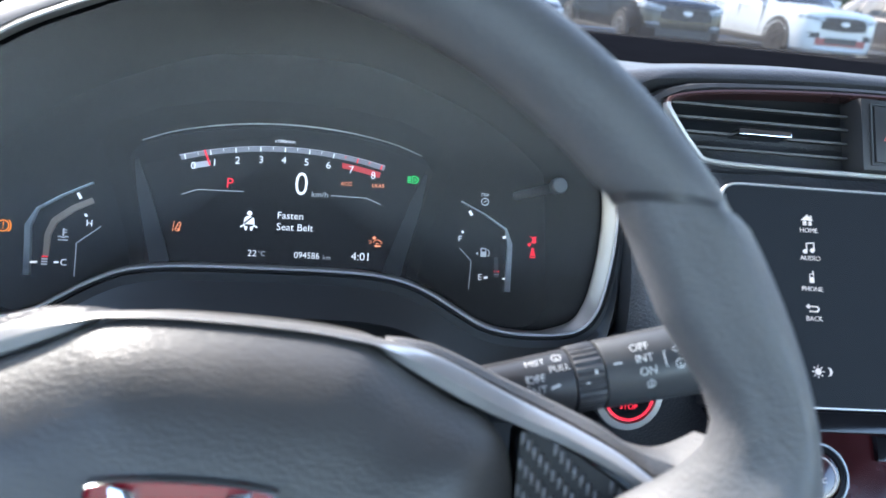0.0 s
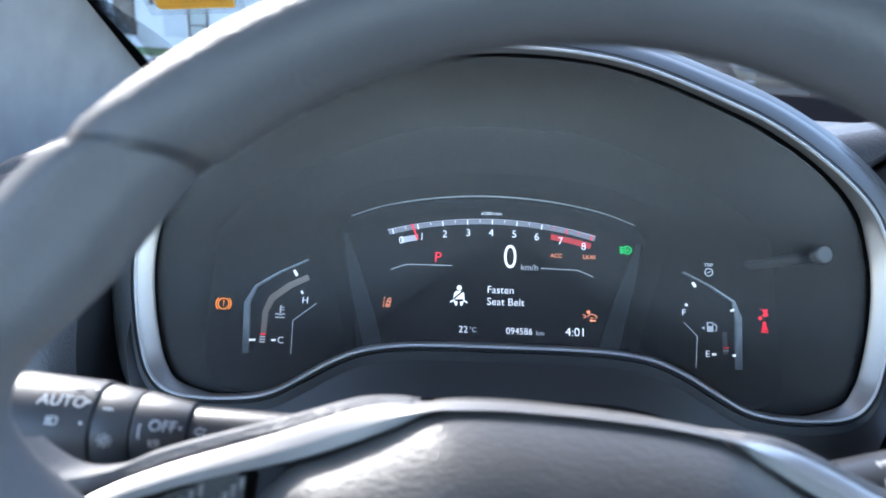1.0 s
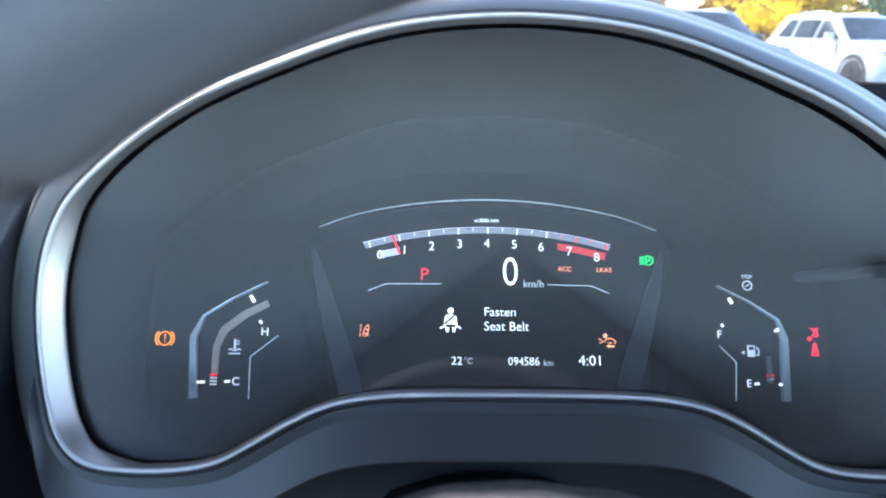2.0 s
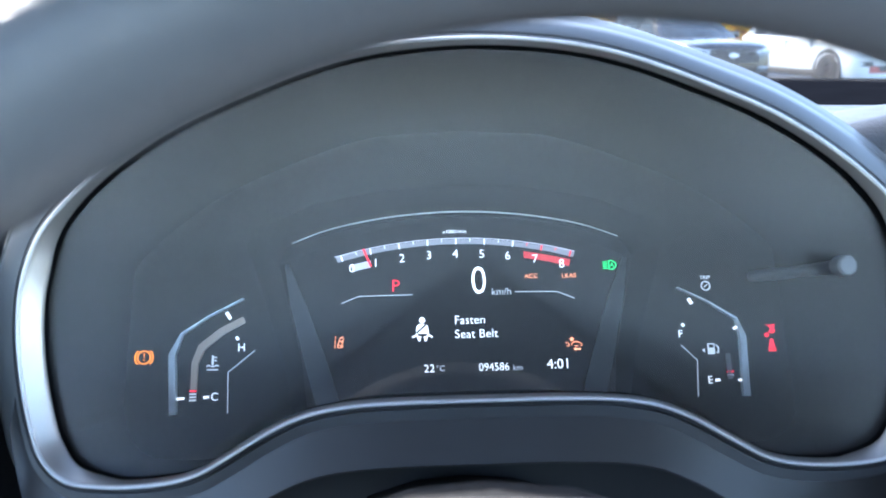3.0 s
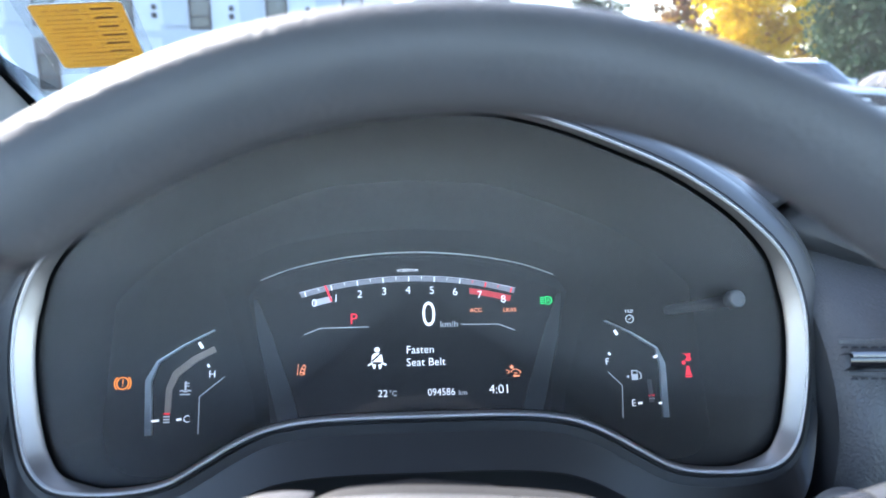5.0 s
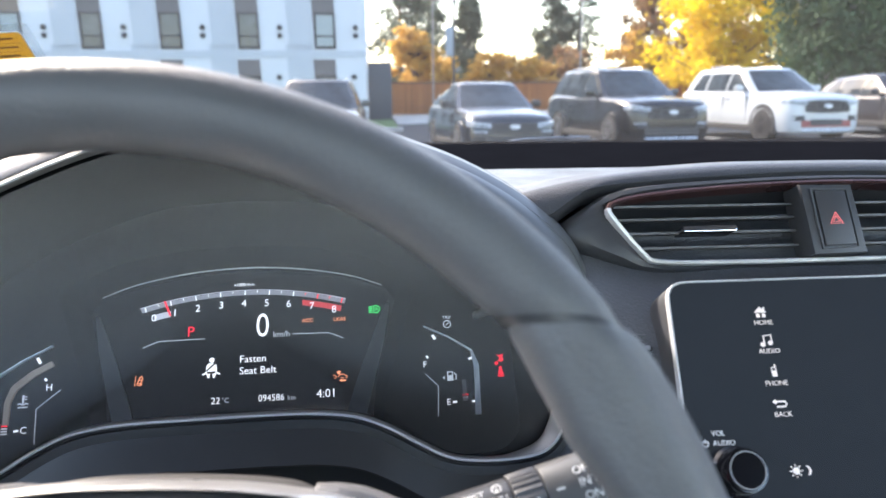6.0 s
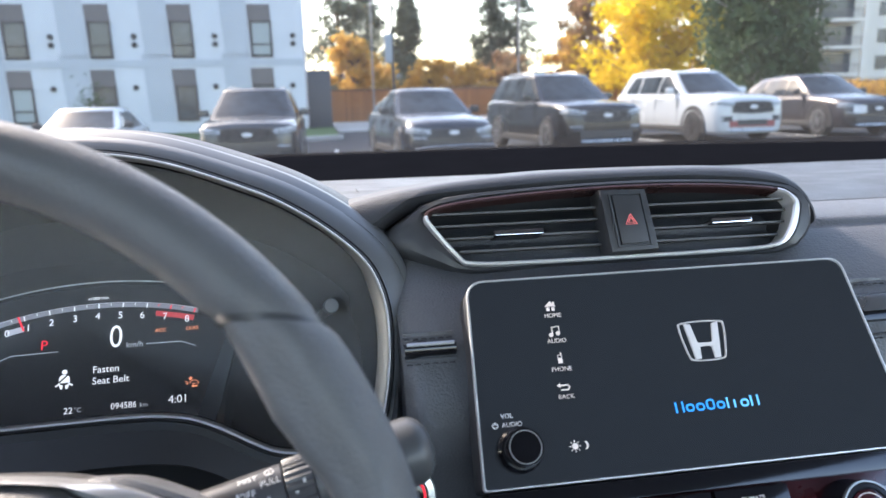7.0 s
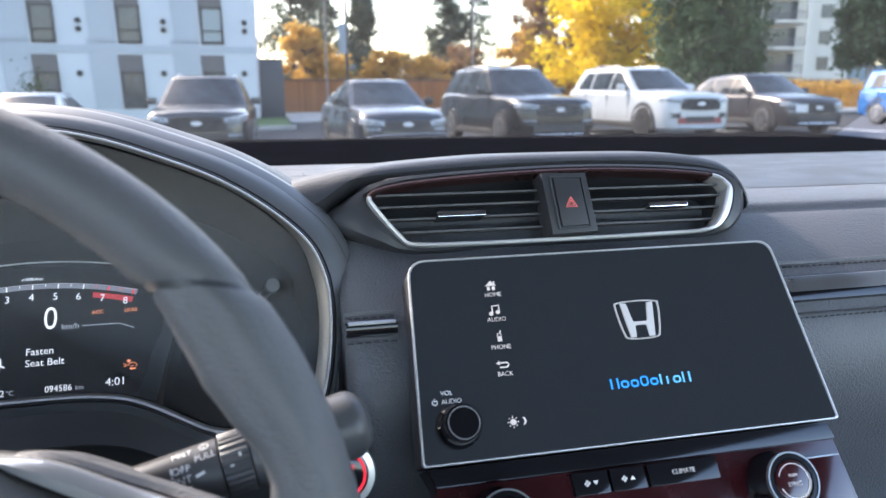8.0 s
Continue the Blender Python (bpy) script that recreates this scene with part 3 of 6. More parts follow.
def rim_piece(a0, a1, grow=0.0, slant=4.1):
    bm = bmesh.new()
    n = max(6, int(abs(a1 - a0) / 2.0))
    rings = []
    for i in range(n + 1):
        a = a0 + (a1 - a0) * i / n
        ri, ro, hw = rim_section(a)
        R, hr = (ri + ro) / 2, (ro - ri) / 2
        e = min(i, n - i) * abs(a1 - a0) / n
        g = grow - 0.0009 * max(0, 1 - e / 0.9) if n > 6 else grow
        sl = slant * max(-1, min(1, math.cos(radians(a)) / 0.6))
        rings.append([rim_at(R + (hr + g) * math.cos(q), radians(a - sl * math.cos(q)), (hw + g) * math.sin(q)) for q in (2 * math.pi * k / 28 for k in range(28))])
    loft(bm, rings, True, True, True)
    return bm


def grip_in(d):
    for (a, ra), (b, rb) in zip(GRIP_IN, GRIP_IN[1:]):
        if a <= d <= b:
            return ra + (rb - ra) * (d - a) / (b - a)
    return GRIP_IN[0][1] if d < GRIP_IN[0][0] else GRIP_IN[-1][1]


def grip_piece(s):
    """A side grip: a thumb swell under the seam, a waist, and a flare into the spoke; its face has a soft ridge."""
    bm = bmesh.new()
    rings = []
    n = 56
    for i in range(n + 1):
        d = 48.3 + (129 - 48.3) * i / n
        a = TILT - s * d
        flare = sstep(d, 71, 84) * (1 - sstep(d, 106, 118))
        end = max(0, 1 - min(i, n - i) / 0.9) * 0.0009
        ring = []
        for k in range(36):
            q = 2 * math.pi * k / 36
            c, sn = math.cos(q), math.sin(q)
            sl = 4.1 * c * (1 - sstep(d, 50, 62))
            dd = d + sl
            ri, ro = grip_in(dd) + end, 0.1577 - end
            rr = (ri + ro) / 2 + (ro - ri) / 2 * c
            hw = 0.0152 - end
            w = hw * math.copysign(abs(sn) ** 0.86, sn)
            if sn > 0:
                w += 0.0016 * math.exp(-((c - 0.25) / 0.30) ** 2) - 0.0014 * math.exp(-((c + 0.45) / 0.28) ** 2)
            w -= 0.024 * flare * max(0.0, -c) ** 1.6
            ring.append(rim_at(rr, radians(a - s * sl), w))
        rings.append(ring)
    loft(bm, rings, True, True, True)
    return bm


part("rim", rim_piece(39.9, 134.9), RIM_LEATHER, wheel, "leather-wrapped upper rim")
for s in (1, -1):
    part("grip", grip_piece(s), RIM_LEATHER, wheel, "leather grip with a thumb swell")
part("rim", rim_piece(218.4, 316.4), RIM_LEATHER, wheel)
for a in (39.5, 135.3):
    part("seam", rim_piece(a - 0.6, a + 0.6, -0.0006), DARK, wheel)

# airbag pad: a dome bounded by a rounded shield with a straight top, set back from the rim
HUB = -0.048
HUBM = Matrix.Translation((0.007, -0.0008, 0)) @ Matrix.Rotation(radians(-1.3), 4, "Z")
half_pad = ((0, 74.1), (20, 73.7), (33, 72.6), (41, 70.6), (51, 65.2), (63, 59.2), (75, 53.8), (82.5, 46), (86, 30), (84, 5), (75, -20), (55, -45), (25, -62))
outline = smooth_line([(x * mm, y * mm, 0) for x, y in half_pad] + [(0, -0.065, 0)] + [(-x * mm, y * mm, 0) for x, y in half_pad[:0:-1]], 4, True)
bm = bmesh.new()
rings = []
for k, w in ((1.0, -0.035), (1.0, 0.0040), (0.995, 0.0052), (0.975, 0.0078), (0.95, 0.0106), (0.91, 0.0146), (0.86, 0.0184), (0.80, 0.0218), (0.73, 0.0248), (0.65, 0.0268), (0.5, 0.0288), (0.3, 0.0297), (0.06, 0.0300)):
    rings.append([(p.x * k, 0.004 + (p.y - 0.004) * k, HUB + w) for p in outline])
loft(bm, rings, True, True, True)
part("airbag_cover", bm, AIRBAG, wheel, "grained black airbag cover", m=HUBM)
WEAVE_BASE = mat("woven_gloss", (0.010, 0.010, 0.011), 0.42, vary=0.1, spec=0.25)
WEAVE = mat("weave_light", (0.11, 0.105, 0.105), 0.36, metal=0.2)


def hub_w(u):
    """Depth of the spoke face: set back at the hub, forward at the rim."""
    return HUB + 0.030 * sstep(abs(u), 0.085, 0.160)


# silver trim: a thin line over the pad that widens at the pad's corners into both spokes
for s in (-1, 1):
    top_e = smooth_line([(s * x * mm, y * mm, 0) for x, y in ((0, 76.0), (20, 75.6), (34, 74.5), (42, 73.4), (52, 72.3), (63, 69.2), (84, 60.4), (106, 52.3), (119, 46.3), (130, 38.5), (141, 28))], 5)
    low_e = smooth_line([(s * x * mm, y * mm, 0) for x, y in ((0, 74.5), (20, 74.1), (33, 73.0), (40, 72.0), (47, 67.8), (62, 60.4), (77, 54.6), (103, 46.8), (118, 40.8), (128, 32), (136, 20))], 5)
    bm = bmesh.new()
    rings = []
    for a, b in zip(top_e, low_e):
        lift = hub_w(a.x) + 0.004
        c = (a + b) / 2
        rings.append([(a.x, a.y, lift - 0.012), (a.x, a.y, lift - 0.001), (a.x * 0.7 + c.x * 0.3, a.y * 0.7 + c.y * 0.3, lift + 0.0004), (c.x, c.y, lift + 0.0022), (b.x * 0.8 + c.x * 0.2, b.y * 0.8 + c.y * 0.2, lift + 0.0006), (b.x, b.y, lift - 0.003), (b.x, b.y, lift - 0.012)])
    loft(bm, rings, True, True, True)
    part("spoke_trim", bm, SILVER, wheel, "satin silver spoke trim", m=HUBM)
    # leather strip above the trim, flaring into the grip
    e0 = smooth_line([(s * x * mm, y * mm, 0) for x, y in ((46, 74.0), (53, 73.9), (63, 71.9), (84, 63.9), (110, 55.0), (119, 50.6), (127, 49.0), (133, 50.5), (140, 58))], 5)
    e1 = smooth_line([(s * x * mm, y * mm, 0) for x, y in ((44, 72.0), (52, 70.5), (62, 67.5), (84, 58.5), (107, 49.5), (119, 43), (130, 36), (140, 30), (146, 26))], 5)
    bm = bmesh.new()
    rings = []
    for a, b in zip(e0, e1):
        w = hub_w(a.x) - 0.0030 + 0.014 * sstep(abs(a.x), 0.122, 0.145)
        c = (a + b) / 2
        rings.append([(a.x, a.y - 0.002, w - 0.026), (a.x, a.y, w - 0.006), (a.x * 0.85 + c.x * 0.15, a.y * 0.85 + c.y * 0.15, w - 0.001), (c.x, c.y, w + 0.0008), (b.x, b.y, w - 0.002), (b.x, b.y, w - 0.026)])
    loft(bm, rings, True, True, True)
    part("spoke", bm, RIM_LEATHER, wheel, m=HUBM)
    pts = [(s * x * mm, y * mm) for x, y in ((87, 53), (108, 44), (127, 33), (147, 16), (150, -20), (122, -28), (94, -20), (88, 10))]
    bm = bmesh.new()
    cp = Vector((s * 0.118, 0.010))
    ring = [cast(pts if s > 0 else pts[::-1], cp, 2 * math.pi * i / 64) for i in range(64)]
    loft(bm, [[(cp.x + (p.x - cp.x) * k, cp.y + (p.y - cp.y) * k, hub_w(cp.x + (p.x - cp.x) * k) + w) for p in ring] for k, w in ((1, -0.012), (1, 0.0), (0.985, 0.001), (0.75, 0.001), (0.5, 0.001), (0.2, 0.001))], True, True, True)
    part("switch_panel", bm, WEAVE_BASE, wheel, "glossy carbon-weave switch panel", m=HUBM)
    # twill: tows run over two and under two, stepping one aside in each row
    bm = bmesh.new()
    for i in range(30):
        for j in range(38):
            u, v = 88.5 + i * 2.0, -24 + j * 2.0
            if (i + j) % 4 == 0 and v < 51.5 - (u - 88) * 0.50 - max(0, u - 115) * 0.22 and u < 146 and v > -16 - (u - 92) * 0.3 and (u - 119) ** 2 + (v - 4) ** 2 > 25.5 ** 2:
                rings = []
                for k in range(5):
                    q = k / 4 - 0.5
                    y0, h = v + q * 3.9, 0.0004 * (1 - 4 * q * q) + 0.0008
                    rings.append([(s * (u - 0.95) * mm, y0 * mm, hub_w(u * mm) + h + 0.0007), (s * u * mm, y0 * mm, hub_w(u * mm) + h + 0.0011), (s * (u + 0.95) * mm, y0 * mm, hub_w(u * mm) + h + 0.0007)])
                loft(bm, rings, False)
    tagged(part("weave", bm, WEAVE, wheel, m=HUBM), kind="stuff")
    bm = bmesh.new()
    disc_stack(bm, [(0.0245, -0.010), (0.0245, 0.0020), (0.0225, 0.0045), (0.013, 0.0045), (0.0125, 0.006), (0.006, 0.0064)], 36)
    sw = part("switch", bm, DARK, wheel, "round black switch", m=HUBM @ Matrix.Translation((s * 0.119, 0.004, hub_w(0.119) + 0.001)) @ Matrix.Rotation(radians(-s * 22), 4, "Y"))
    bar("switch_mark", (0, 16.0, 0, 19.0) if s < 0 else (-1.5, 17.5, 1.5, 17.5), 0.6, WHITE_MARK, sw, 0.0046)
    for q in range(4):
        x, y = 17.5 * math.cos(q * math.pi / 2), 17.5 * math.sin(q * math.pi / 2)
        bar("switch_mark", (x - 1.5, y, x + 1.5, y), 0.6, WHITE_MARK, sw, 0.0046)


def emblem(parent, cu, cv, w, s, depth, frame_mat, back_mat):
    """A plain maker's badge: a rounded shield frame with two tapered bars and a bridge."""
    fr = smooth_line([(cu + x * s, cv + y * s, 0) for x, y in ((-0.5, 0.30), (-0.44, 0.38), (0, 0.41), (0.44, 0.38), (0.5, 0.30), (0.47, 0), (0.40, -0.32), (0.32, -0.40), (0, -0.42), (-0.32, -0.40), (-0.40, -0.32), (-0.47, 0))], 3, True)
    if back_mat:
        bm = bmesh.new()
        prism(bm, [(p.x, p.y) for p in fr], w - depth, w - depth * 0.5)
        part("badge_field", bm, back_mat, parent, smooth=False)
    bm = bmesh.new()
    c = Vector((cu, cv, 0))
    rings = [[(c.x + (p.x - c.x) * k, c.y + (p.y - c.y) * k, z) for p in fr] for k, z in ((1.0, w - depth), (1.0, w), (0.975, w + depth * 0.4), (0.945, w), (0.94, w - depth))]
    loft(bm, rings)
    for sx in (-1, 1):
        prism(bm, [(cu + sx * x * s, cv + y * s) for x, y in ((0.235, 0.34), (0.37, 0.36), (0.27, -0.37), (0.15, -0.37), (0.13, -0.14), (0.17, -0.02))], w - depth, w + depth * 0.3, depth * 0.2)
    prism(bm, [(cu + x * s, cv + y * s) for x, y in ((-0.175, -0.01), (-0.15, -0.05), (0.15, -0.05), (0.175, -0.01), (0.135, -0.15), (0.10, -0.12), (-0.10, -0.12), (-0.135, -0.15))], w - depth, w + depth * 0.25)
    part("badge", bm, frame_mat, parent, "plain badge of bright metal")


emblem(wheel, 0.002, 0.017, HUB + 0.0315, 0.048, 0.003, CHROME, mat("badge_red", (0.22, 0.008, 0.016), 0.2, spec=0.3))

# ---- column and stalks ----
column = thing("steering_column", panel_frame(0.003, -0.14, 1.0, 22), "matt black steering column cover, dusty on top", "steering column")
bm = bmesh.new()
rings = []
for w, hw, top, bot in ((-0.10, 0.060, 0.018, -0.10), (-0.04, 0.064, 0.024, -0.10), (-0.012, 0.066, 0.0345, -0.10), (0.012, 0.068, 0.0395, -0.10), (0.030, 0.067, 0.0400, -0.10), (0.050, 0.066, 0.0375, -0.10), (0.075, 0.060, 0.030, -0.09)):
    rings.append([(x * hw, bot + (top - bot) * y, w) for x, y in ((-1, 0), (-1, 0.55), (-0.93, 0.80), (-0.70, 0.93), (-0.35, 0.985), (0, 1.0), (0.35, 0.985), (0.70, 0.93), (0.93, 0.80), (1, 0.55), (1, 0))])
loft(bm, rings, True, True, True)
part("column_cover", bm, DUSTY, column)


def stalk(label, root, tip, sections, tip_prof, marks, group):
    """A switch stalk from root to tip: sections are (name, from, to, radius, radius, ribbed), in metres along it."""
    r, t = Vector(root), Vector(tip)
    m = look(r, t).to_3x3().to_4x4()
    th = thing("column_stalk", Matrix.Translation(r) @ m @ pose(0, 0, 0, 180, 0, 0), label, "switch stalk", group)

    def rad_at(a):
        for nm, s0, s1, r0, r1, rib in sections:
            if s0 <= a <= s1:
                return r0 + (r1 - r0) * (a - s0) / (s1 - s0)
        return sections[-1][4]

    def slope_at(a):
        for nm, s0, s1, r0, r1, rib in sections:
            if s0 <= a <= s1:
                return (r1 - r0) / (s1 - s0)
        return 0.0

    for nm, s0, s1, r0, r1, rib in sections:
        bm = bmesh.new()
        n = 60 if rib else 36
        prof2 = [(r0 * 0.93, s0 + 0.0001), (r0 * 0.985, s0 + 0.0004), (r0, s0 + 0.0010), (r1, s1 - 0.0010), (r1 * 0.985, s1 - 0.0004), (r1 * 0.93, s1 - 0.0001)]
        if nm == "knob":
            prof2 = prof2[:4] + [(r1 * k, s1 + w) for k, w in tip_prof]
        loft(bm, [[((q - (0.0005 if rib and i % 2 else 0)) * math.cos(2 * math.pi * i / n), (q - (0.0005 if rib and i % 2 else 0)) * math.sin(2 * math.pi * i / n), w) for i in range(n)] for q, w in prof2], True, True, True)
        part(nm, bm, KNOB if nm == "knob" and "wiper" in label else DARK, th)

    def lay(ob, along, ang, side):
        a = radians(ang)
        rad, k = rad_at(along) + 0.00012, slope_at(along)
        out = Vector((math.cos(a), math.sin(a), 0))
        ex = (out * k + Vector((0, 0, 1))).normalized() * side
        ez = (out - Vector((0, 0, k))).normalized()
        rot = Matrix((ex, ez.cross(ex), ez)).transposed().to_4x4()
        ob.matrix_basis = Matrix.Translation((rad * out.x, rad * out.y, along)) @ rot

    side = 1 if t.x > r.x else -1
    for what, along, ang, size in marks:
        if isinstance(what, str):
            lay(text("stalk_mark", what, 0, 0, 0, size, WHITE_MARK, th), along, ang, side)
        else:
            bm = bmesh.new()
            for pts, wd in what:
                ribbon(bm, [(x * mm * size, y * mm * size) for x, y in pts], wd * mm, 0, 0.0002)
            lay(part("stalk_icon", bm, WHITE_MARK, th, smooth=False), along, ang, side)
    return th


def circ(r, a0=0, a1=360, n=16, cx=0, cy=0):
    return [(cx + r * math.cos(radians(a0 + (a1 - a0) * i / n)), cy + r * math.sin(radians(a0 + (a1 - a0) * i / n))) for i in range(n + 1)]


RAY = [([(1.5 * math.cos(k * math.pi / 4), 1.5 * math.sin(k * math.pi / 4)), (2.2 * math.cos(k * math.pi / 4), 2.2 * math.sin(k * math.pi / 4))], 0.35) for k in range(8)]
LAMP = [([(-0.4, 1.2), (0.4, 1.2), (1.3, 0.6), (1.3, -0.6), (0.4, -1.2), (-0.4, -1.2), (-0.4, 1.2)], 0.35)] + [([(-2.0, y), (-0.9, y)], 0.42) for y in (1.0, 0.33, -0.33, -1.0)]
FOG = [([(-1.8, 1.2), (-1.4, -1.2)], 0.35), ([(-0.9, 1.2), (-0.5, -1.2)], 0.35), ([(0.2, 1.2), (1.2, 0.7), (1.4, -0.6), (0.4, -1.2), (0.2, 1.2)], 0.35)]
ARROW = [([(1.6, 0.6), (-0.2, 0.6), (-0.2, 1.3), (-1.9, 0), (-0.2, -1.3), (-0.2, -0.6), (1.6, -0.6)], 0.35)]
DASH_MARK = [([(-1.6, 0), (1.6, 0)], 0.6)]
DOT = [([(-0.5, 0), (0.5, 0)], 0.9)]
BRACKET = [([(0.9, 2.6), (0, 2.6), (0, -2.6), (0.6, -2.6)], 0.4)]
POST = [([(0, 3.2), (0, 1.0)], 0.7), ([(0, 0.3), (0, -0.4)], 0.8), ([(0, -1.0), (0, -4.2)], 0.6)]
DROP = [([(-0.05, -0.6), (0.0, 1.4)], 0.9)]
WEDGE = [([(-1.6, -0.2), (1.6, 0.5)], 1.0)]
WASH = [([(-1.8, 0.6), (-1.2, -1.2), (1.2, -1.2), (1.8, 0.6)], 0.35), (circ(1.8, 20, 160, 8, 0, 0.2), 0.35), ([(0, -0.8), (0, 0.9)], 0.35)]
stalk("black wiper stalk with white printed settings", (0.0307, -0.1895, 1.0262), (0.1725, -0.1716, 1.0513),
      [("arm", 0.0, 0.096, 0.0080, 0.0108, False), ("ribbed_ring", 0.096, 0.1065, 0.0116, 0.0119, True), ("knob", 0.1065, 0.1450, 0.0119, 0.0132, False)], ((0.98, 0.0008), (0.92, 0.0024), (0.80, 0.0044), (0.62, 0.0060), (0.36, 0.0071), (0.08, 0.0075)),
      [("MIST", 0.0835, -78, 0.0034), ("OFF", 0.0825, -45, 0.0037), ("INT", 0.0825, -24, 0.0037), ("LO", 0.0830, -4, 0.0037), ("PULL", 0.0912, -58, 0.0034), (WASH, 0.0914, -80, 0.9), (WEDGE, 0.0885, -26, 1.0), (POST, 0.0793, -36, 1.0),
       (DASH_MARK, 0.0995, -24, 0.4), (DROP, 0.1030, -38, 0.7), (DASH_MARK, 0.1110, -46, 0.9), ("OFF", 0.1200, -66, 0.0040), ("INT", 0.1205, -46, 0.0040), ("ON", 0.1210, -26, 0.0040), (WASH, 0.1215, -4, 0.8), (BRACKET, 0.1275, -40, 1.0), (ARROW, 0.1325, -52, 0.9), (WASH, 0.1325, -28, 0.9)], "stalks on the column")
stalk("black headlamp stalk with white printed settings", (-0.022, -0.178, 1.0445), (-0.155, -0.178, 1.0458),
      [("arm", 0.0, 0.073, 0.0072, 0.0082, False), ("fog_ring", 0.073, 0.0885, 0.0094, 0.0117, False), ("collar", 0.0885, 0.0995, 0.0119, 0.0133, False), ("knob", 0.0995, 0.127, 0.0141, 0.0155, False)], ((0.985, 0.0004), (0.93, 0.0016), (0.80, 0.0032), (0.5, 0.0046), (0.1, 0.0050)),
      [("AUTO", 0.1085, -121, 0.0050), (DOT, 0.1010, -119, 0.8), (LAMP, 0.1095, -144, 1.0), (DOT, 0.1015, -145, 0.8), (FOG, 0.1055, -99, 0.8), (DOT, 0.1007, -99, 0.8), (DASH_MARK, 0.0955, -124, 0.9), ([(circ(0.9), 0.35)] + RAY, 0.0948, -164, 1.0), ("OFF", 0.0795, -141, 0.0046), (DOT, 0.0745, -141, 0.7), (FOG, 0.0812, -167, 0.9), (BRACKET, 0.0858, -150, 0.75), (ARROW, 0.0690, -144, 1.0)], "stalks on the column")

# ---- dashboard ----
dash = thing("dashboard", pose(0, 0, 0), "dark grey grained dashboard with stitched pads", "dashboard")


def sheet(f, us, vs):
    bm = bmesh.new()
    loft(bm, [[f(u, v) for u in us] for v in vs], False)
    return bm


def lin(a, b, n):
    return [a + (b - a) * i / n for i in range(n + 1)]


def bump(x, c, w):
    return math.exp(-((x - c) / w) ** 2)


def left_drop(x):
    """The pad falls away towards the driver's door."""
    return 0.055 * sstep(-x, 0.20, 0.36) + 0.07 * sstep(-x, 0.36, 0.47)


# top pad: rises towards the hood and dips to the glass
def top_z(x, y):
    return 1.098 + 0.012 * bump(y, 0.10, 0.15) - 0.012 * sstep(y, 0.35, 0.75) - 0.006 * (min(x, 0.0) / 0.8) ** 2 - left_drop(x)


bm = sheet(lambda x, y: (x, max(y, 0.13 * (1 - sstep(abs(x), 0.175, 0.205))), top_z(x, y) - 0.007 * sstep(y, 0.375, 0.392)), lin(-0.51, 1.21, 66), [0.03, 0.05, 0.08, 0.12, 0.18, 0.25, 0.33, 0.365, 0.375, 0.38, 0.384, 0.388, 0.392])
part("top_pad", bm, DASH, dash, "dark grey top pad")
bm = sheet(lambda x, y: (x, y, 1.0905 + 0.003 * sstep(y, 0.45, 0.8) - left_drop(x)), lin(-0.51, 1.21, 44), [0.375, 0.40, 0.44, 0.50, 0.60, 0.70, 0.82, 0.90])
part("defroster_panel", bm, mat("matt_black", (0.0045, 0.005, 0.0065), 0.9, spec=0.0), dash, "matt black strip along the windscreen")

# front pads right and left of the column
prof = [(0.09, 1.104), (0.045, 1.107), (0.010, 1.107), (-0.014, 1.104), (-0.020, 1.099), (-0.030, 1.096), (-0.058, 1.081), (-0.082, 1.063), (-0.098, 1.040), (-0.103, 1.015), (-0.098, 0.980), (-0.082, 0.925), (-0.05, 0.80), (0.0, 0.55)]
prof = smooth_line([(y, z, 0) for y, z in prof], 4)


def front(x0, x1, shift=0.0):
    def round_off(x):
        """The pad's edge beside the instruments is rolled over."""
        d = min(max((abs(x) - 0.179) / 0.012, 0.0), 1.0)
        return 0.012 * (1 - math.sqrt(1 - (1 - d) ** 2))

    return sheet(lambda x, k: (x, prof[k].x + shift + round_off(x), prof[k].y - left_drop(x) * sstep(prof[k].y, 0.95, 1.10)), ([x0 + 0.003 * i for i in range(8)] + lin(x0 + 0.024, x1, 24) if x0 > 0 else lin(x0, x1 - 0.024, 12) + [x1 - 0.003 * i for i in range(7, -1, -1)]), list(range(len(prof))))


part("front_pad", front(0.179, 1.21), LEATHER, dash, "stitched leather-grain pad")
part("front_pad", front(-0.51, -0.179), LEATHER, dash)
for s, x in ((-1, -0.179), (1, 0.179)):
    bm = bmesh.new()
    loft(bm, [[(x, p.x + 0.012, p.y) for p in prof], [(x - s * 0.004, max(p.x, -0.03) + 0.16, p.y) for p in prof]], False)
    part("pad_side", bm, DARK, dash)
EDGE = mat("dark_silver", (0.30, 0.31, 0.32), 0.35, metal=0.9)
# trim strips and stitch lines let into the pads
def on_pad(x, z, out=0.0):
    """The point of the pad's face at that height, moved out along its normal."""
    for a, b in zip(prof, prof[1:]):
        if b.y <= z <= a.y and a.y - b.y > 1e-6:
            k = (a.y - z) / (a.y - b.y)
            n = Vector((-(a.y - b.y), -(b.x - a.x) * -1)).normalized()
            return Vector((x, a.x + (b.x - a.x) * k + n.x * out, z + abs(n.y) * out - left_drop(x) * sstep(z, 0.95, 1.10)))


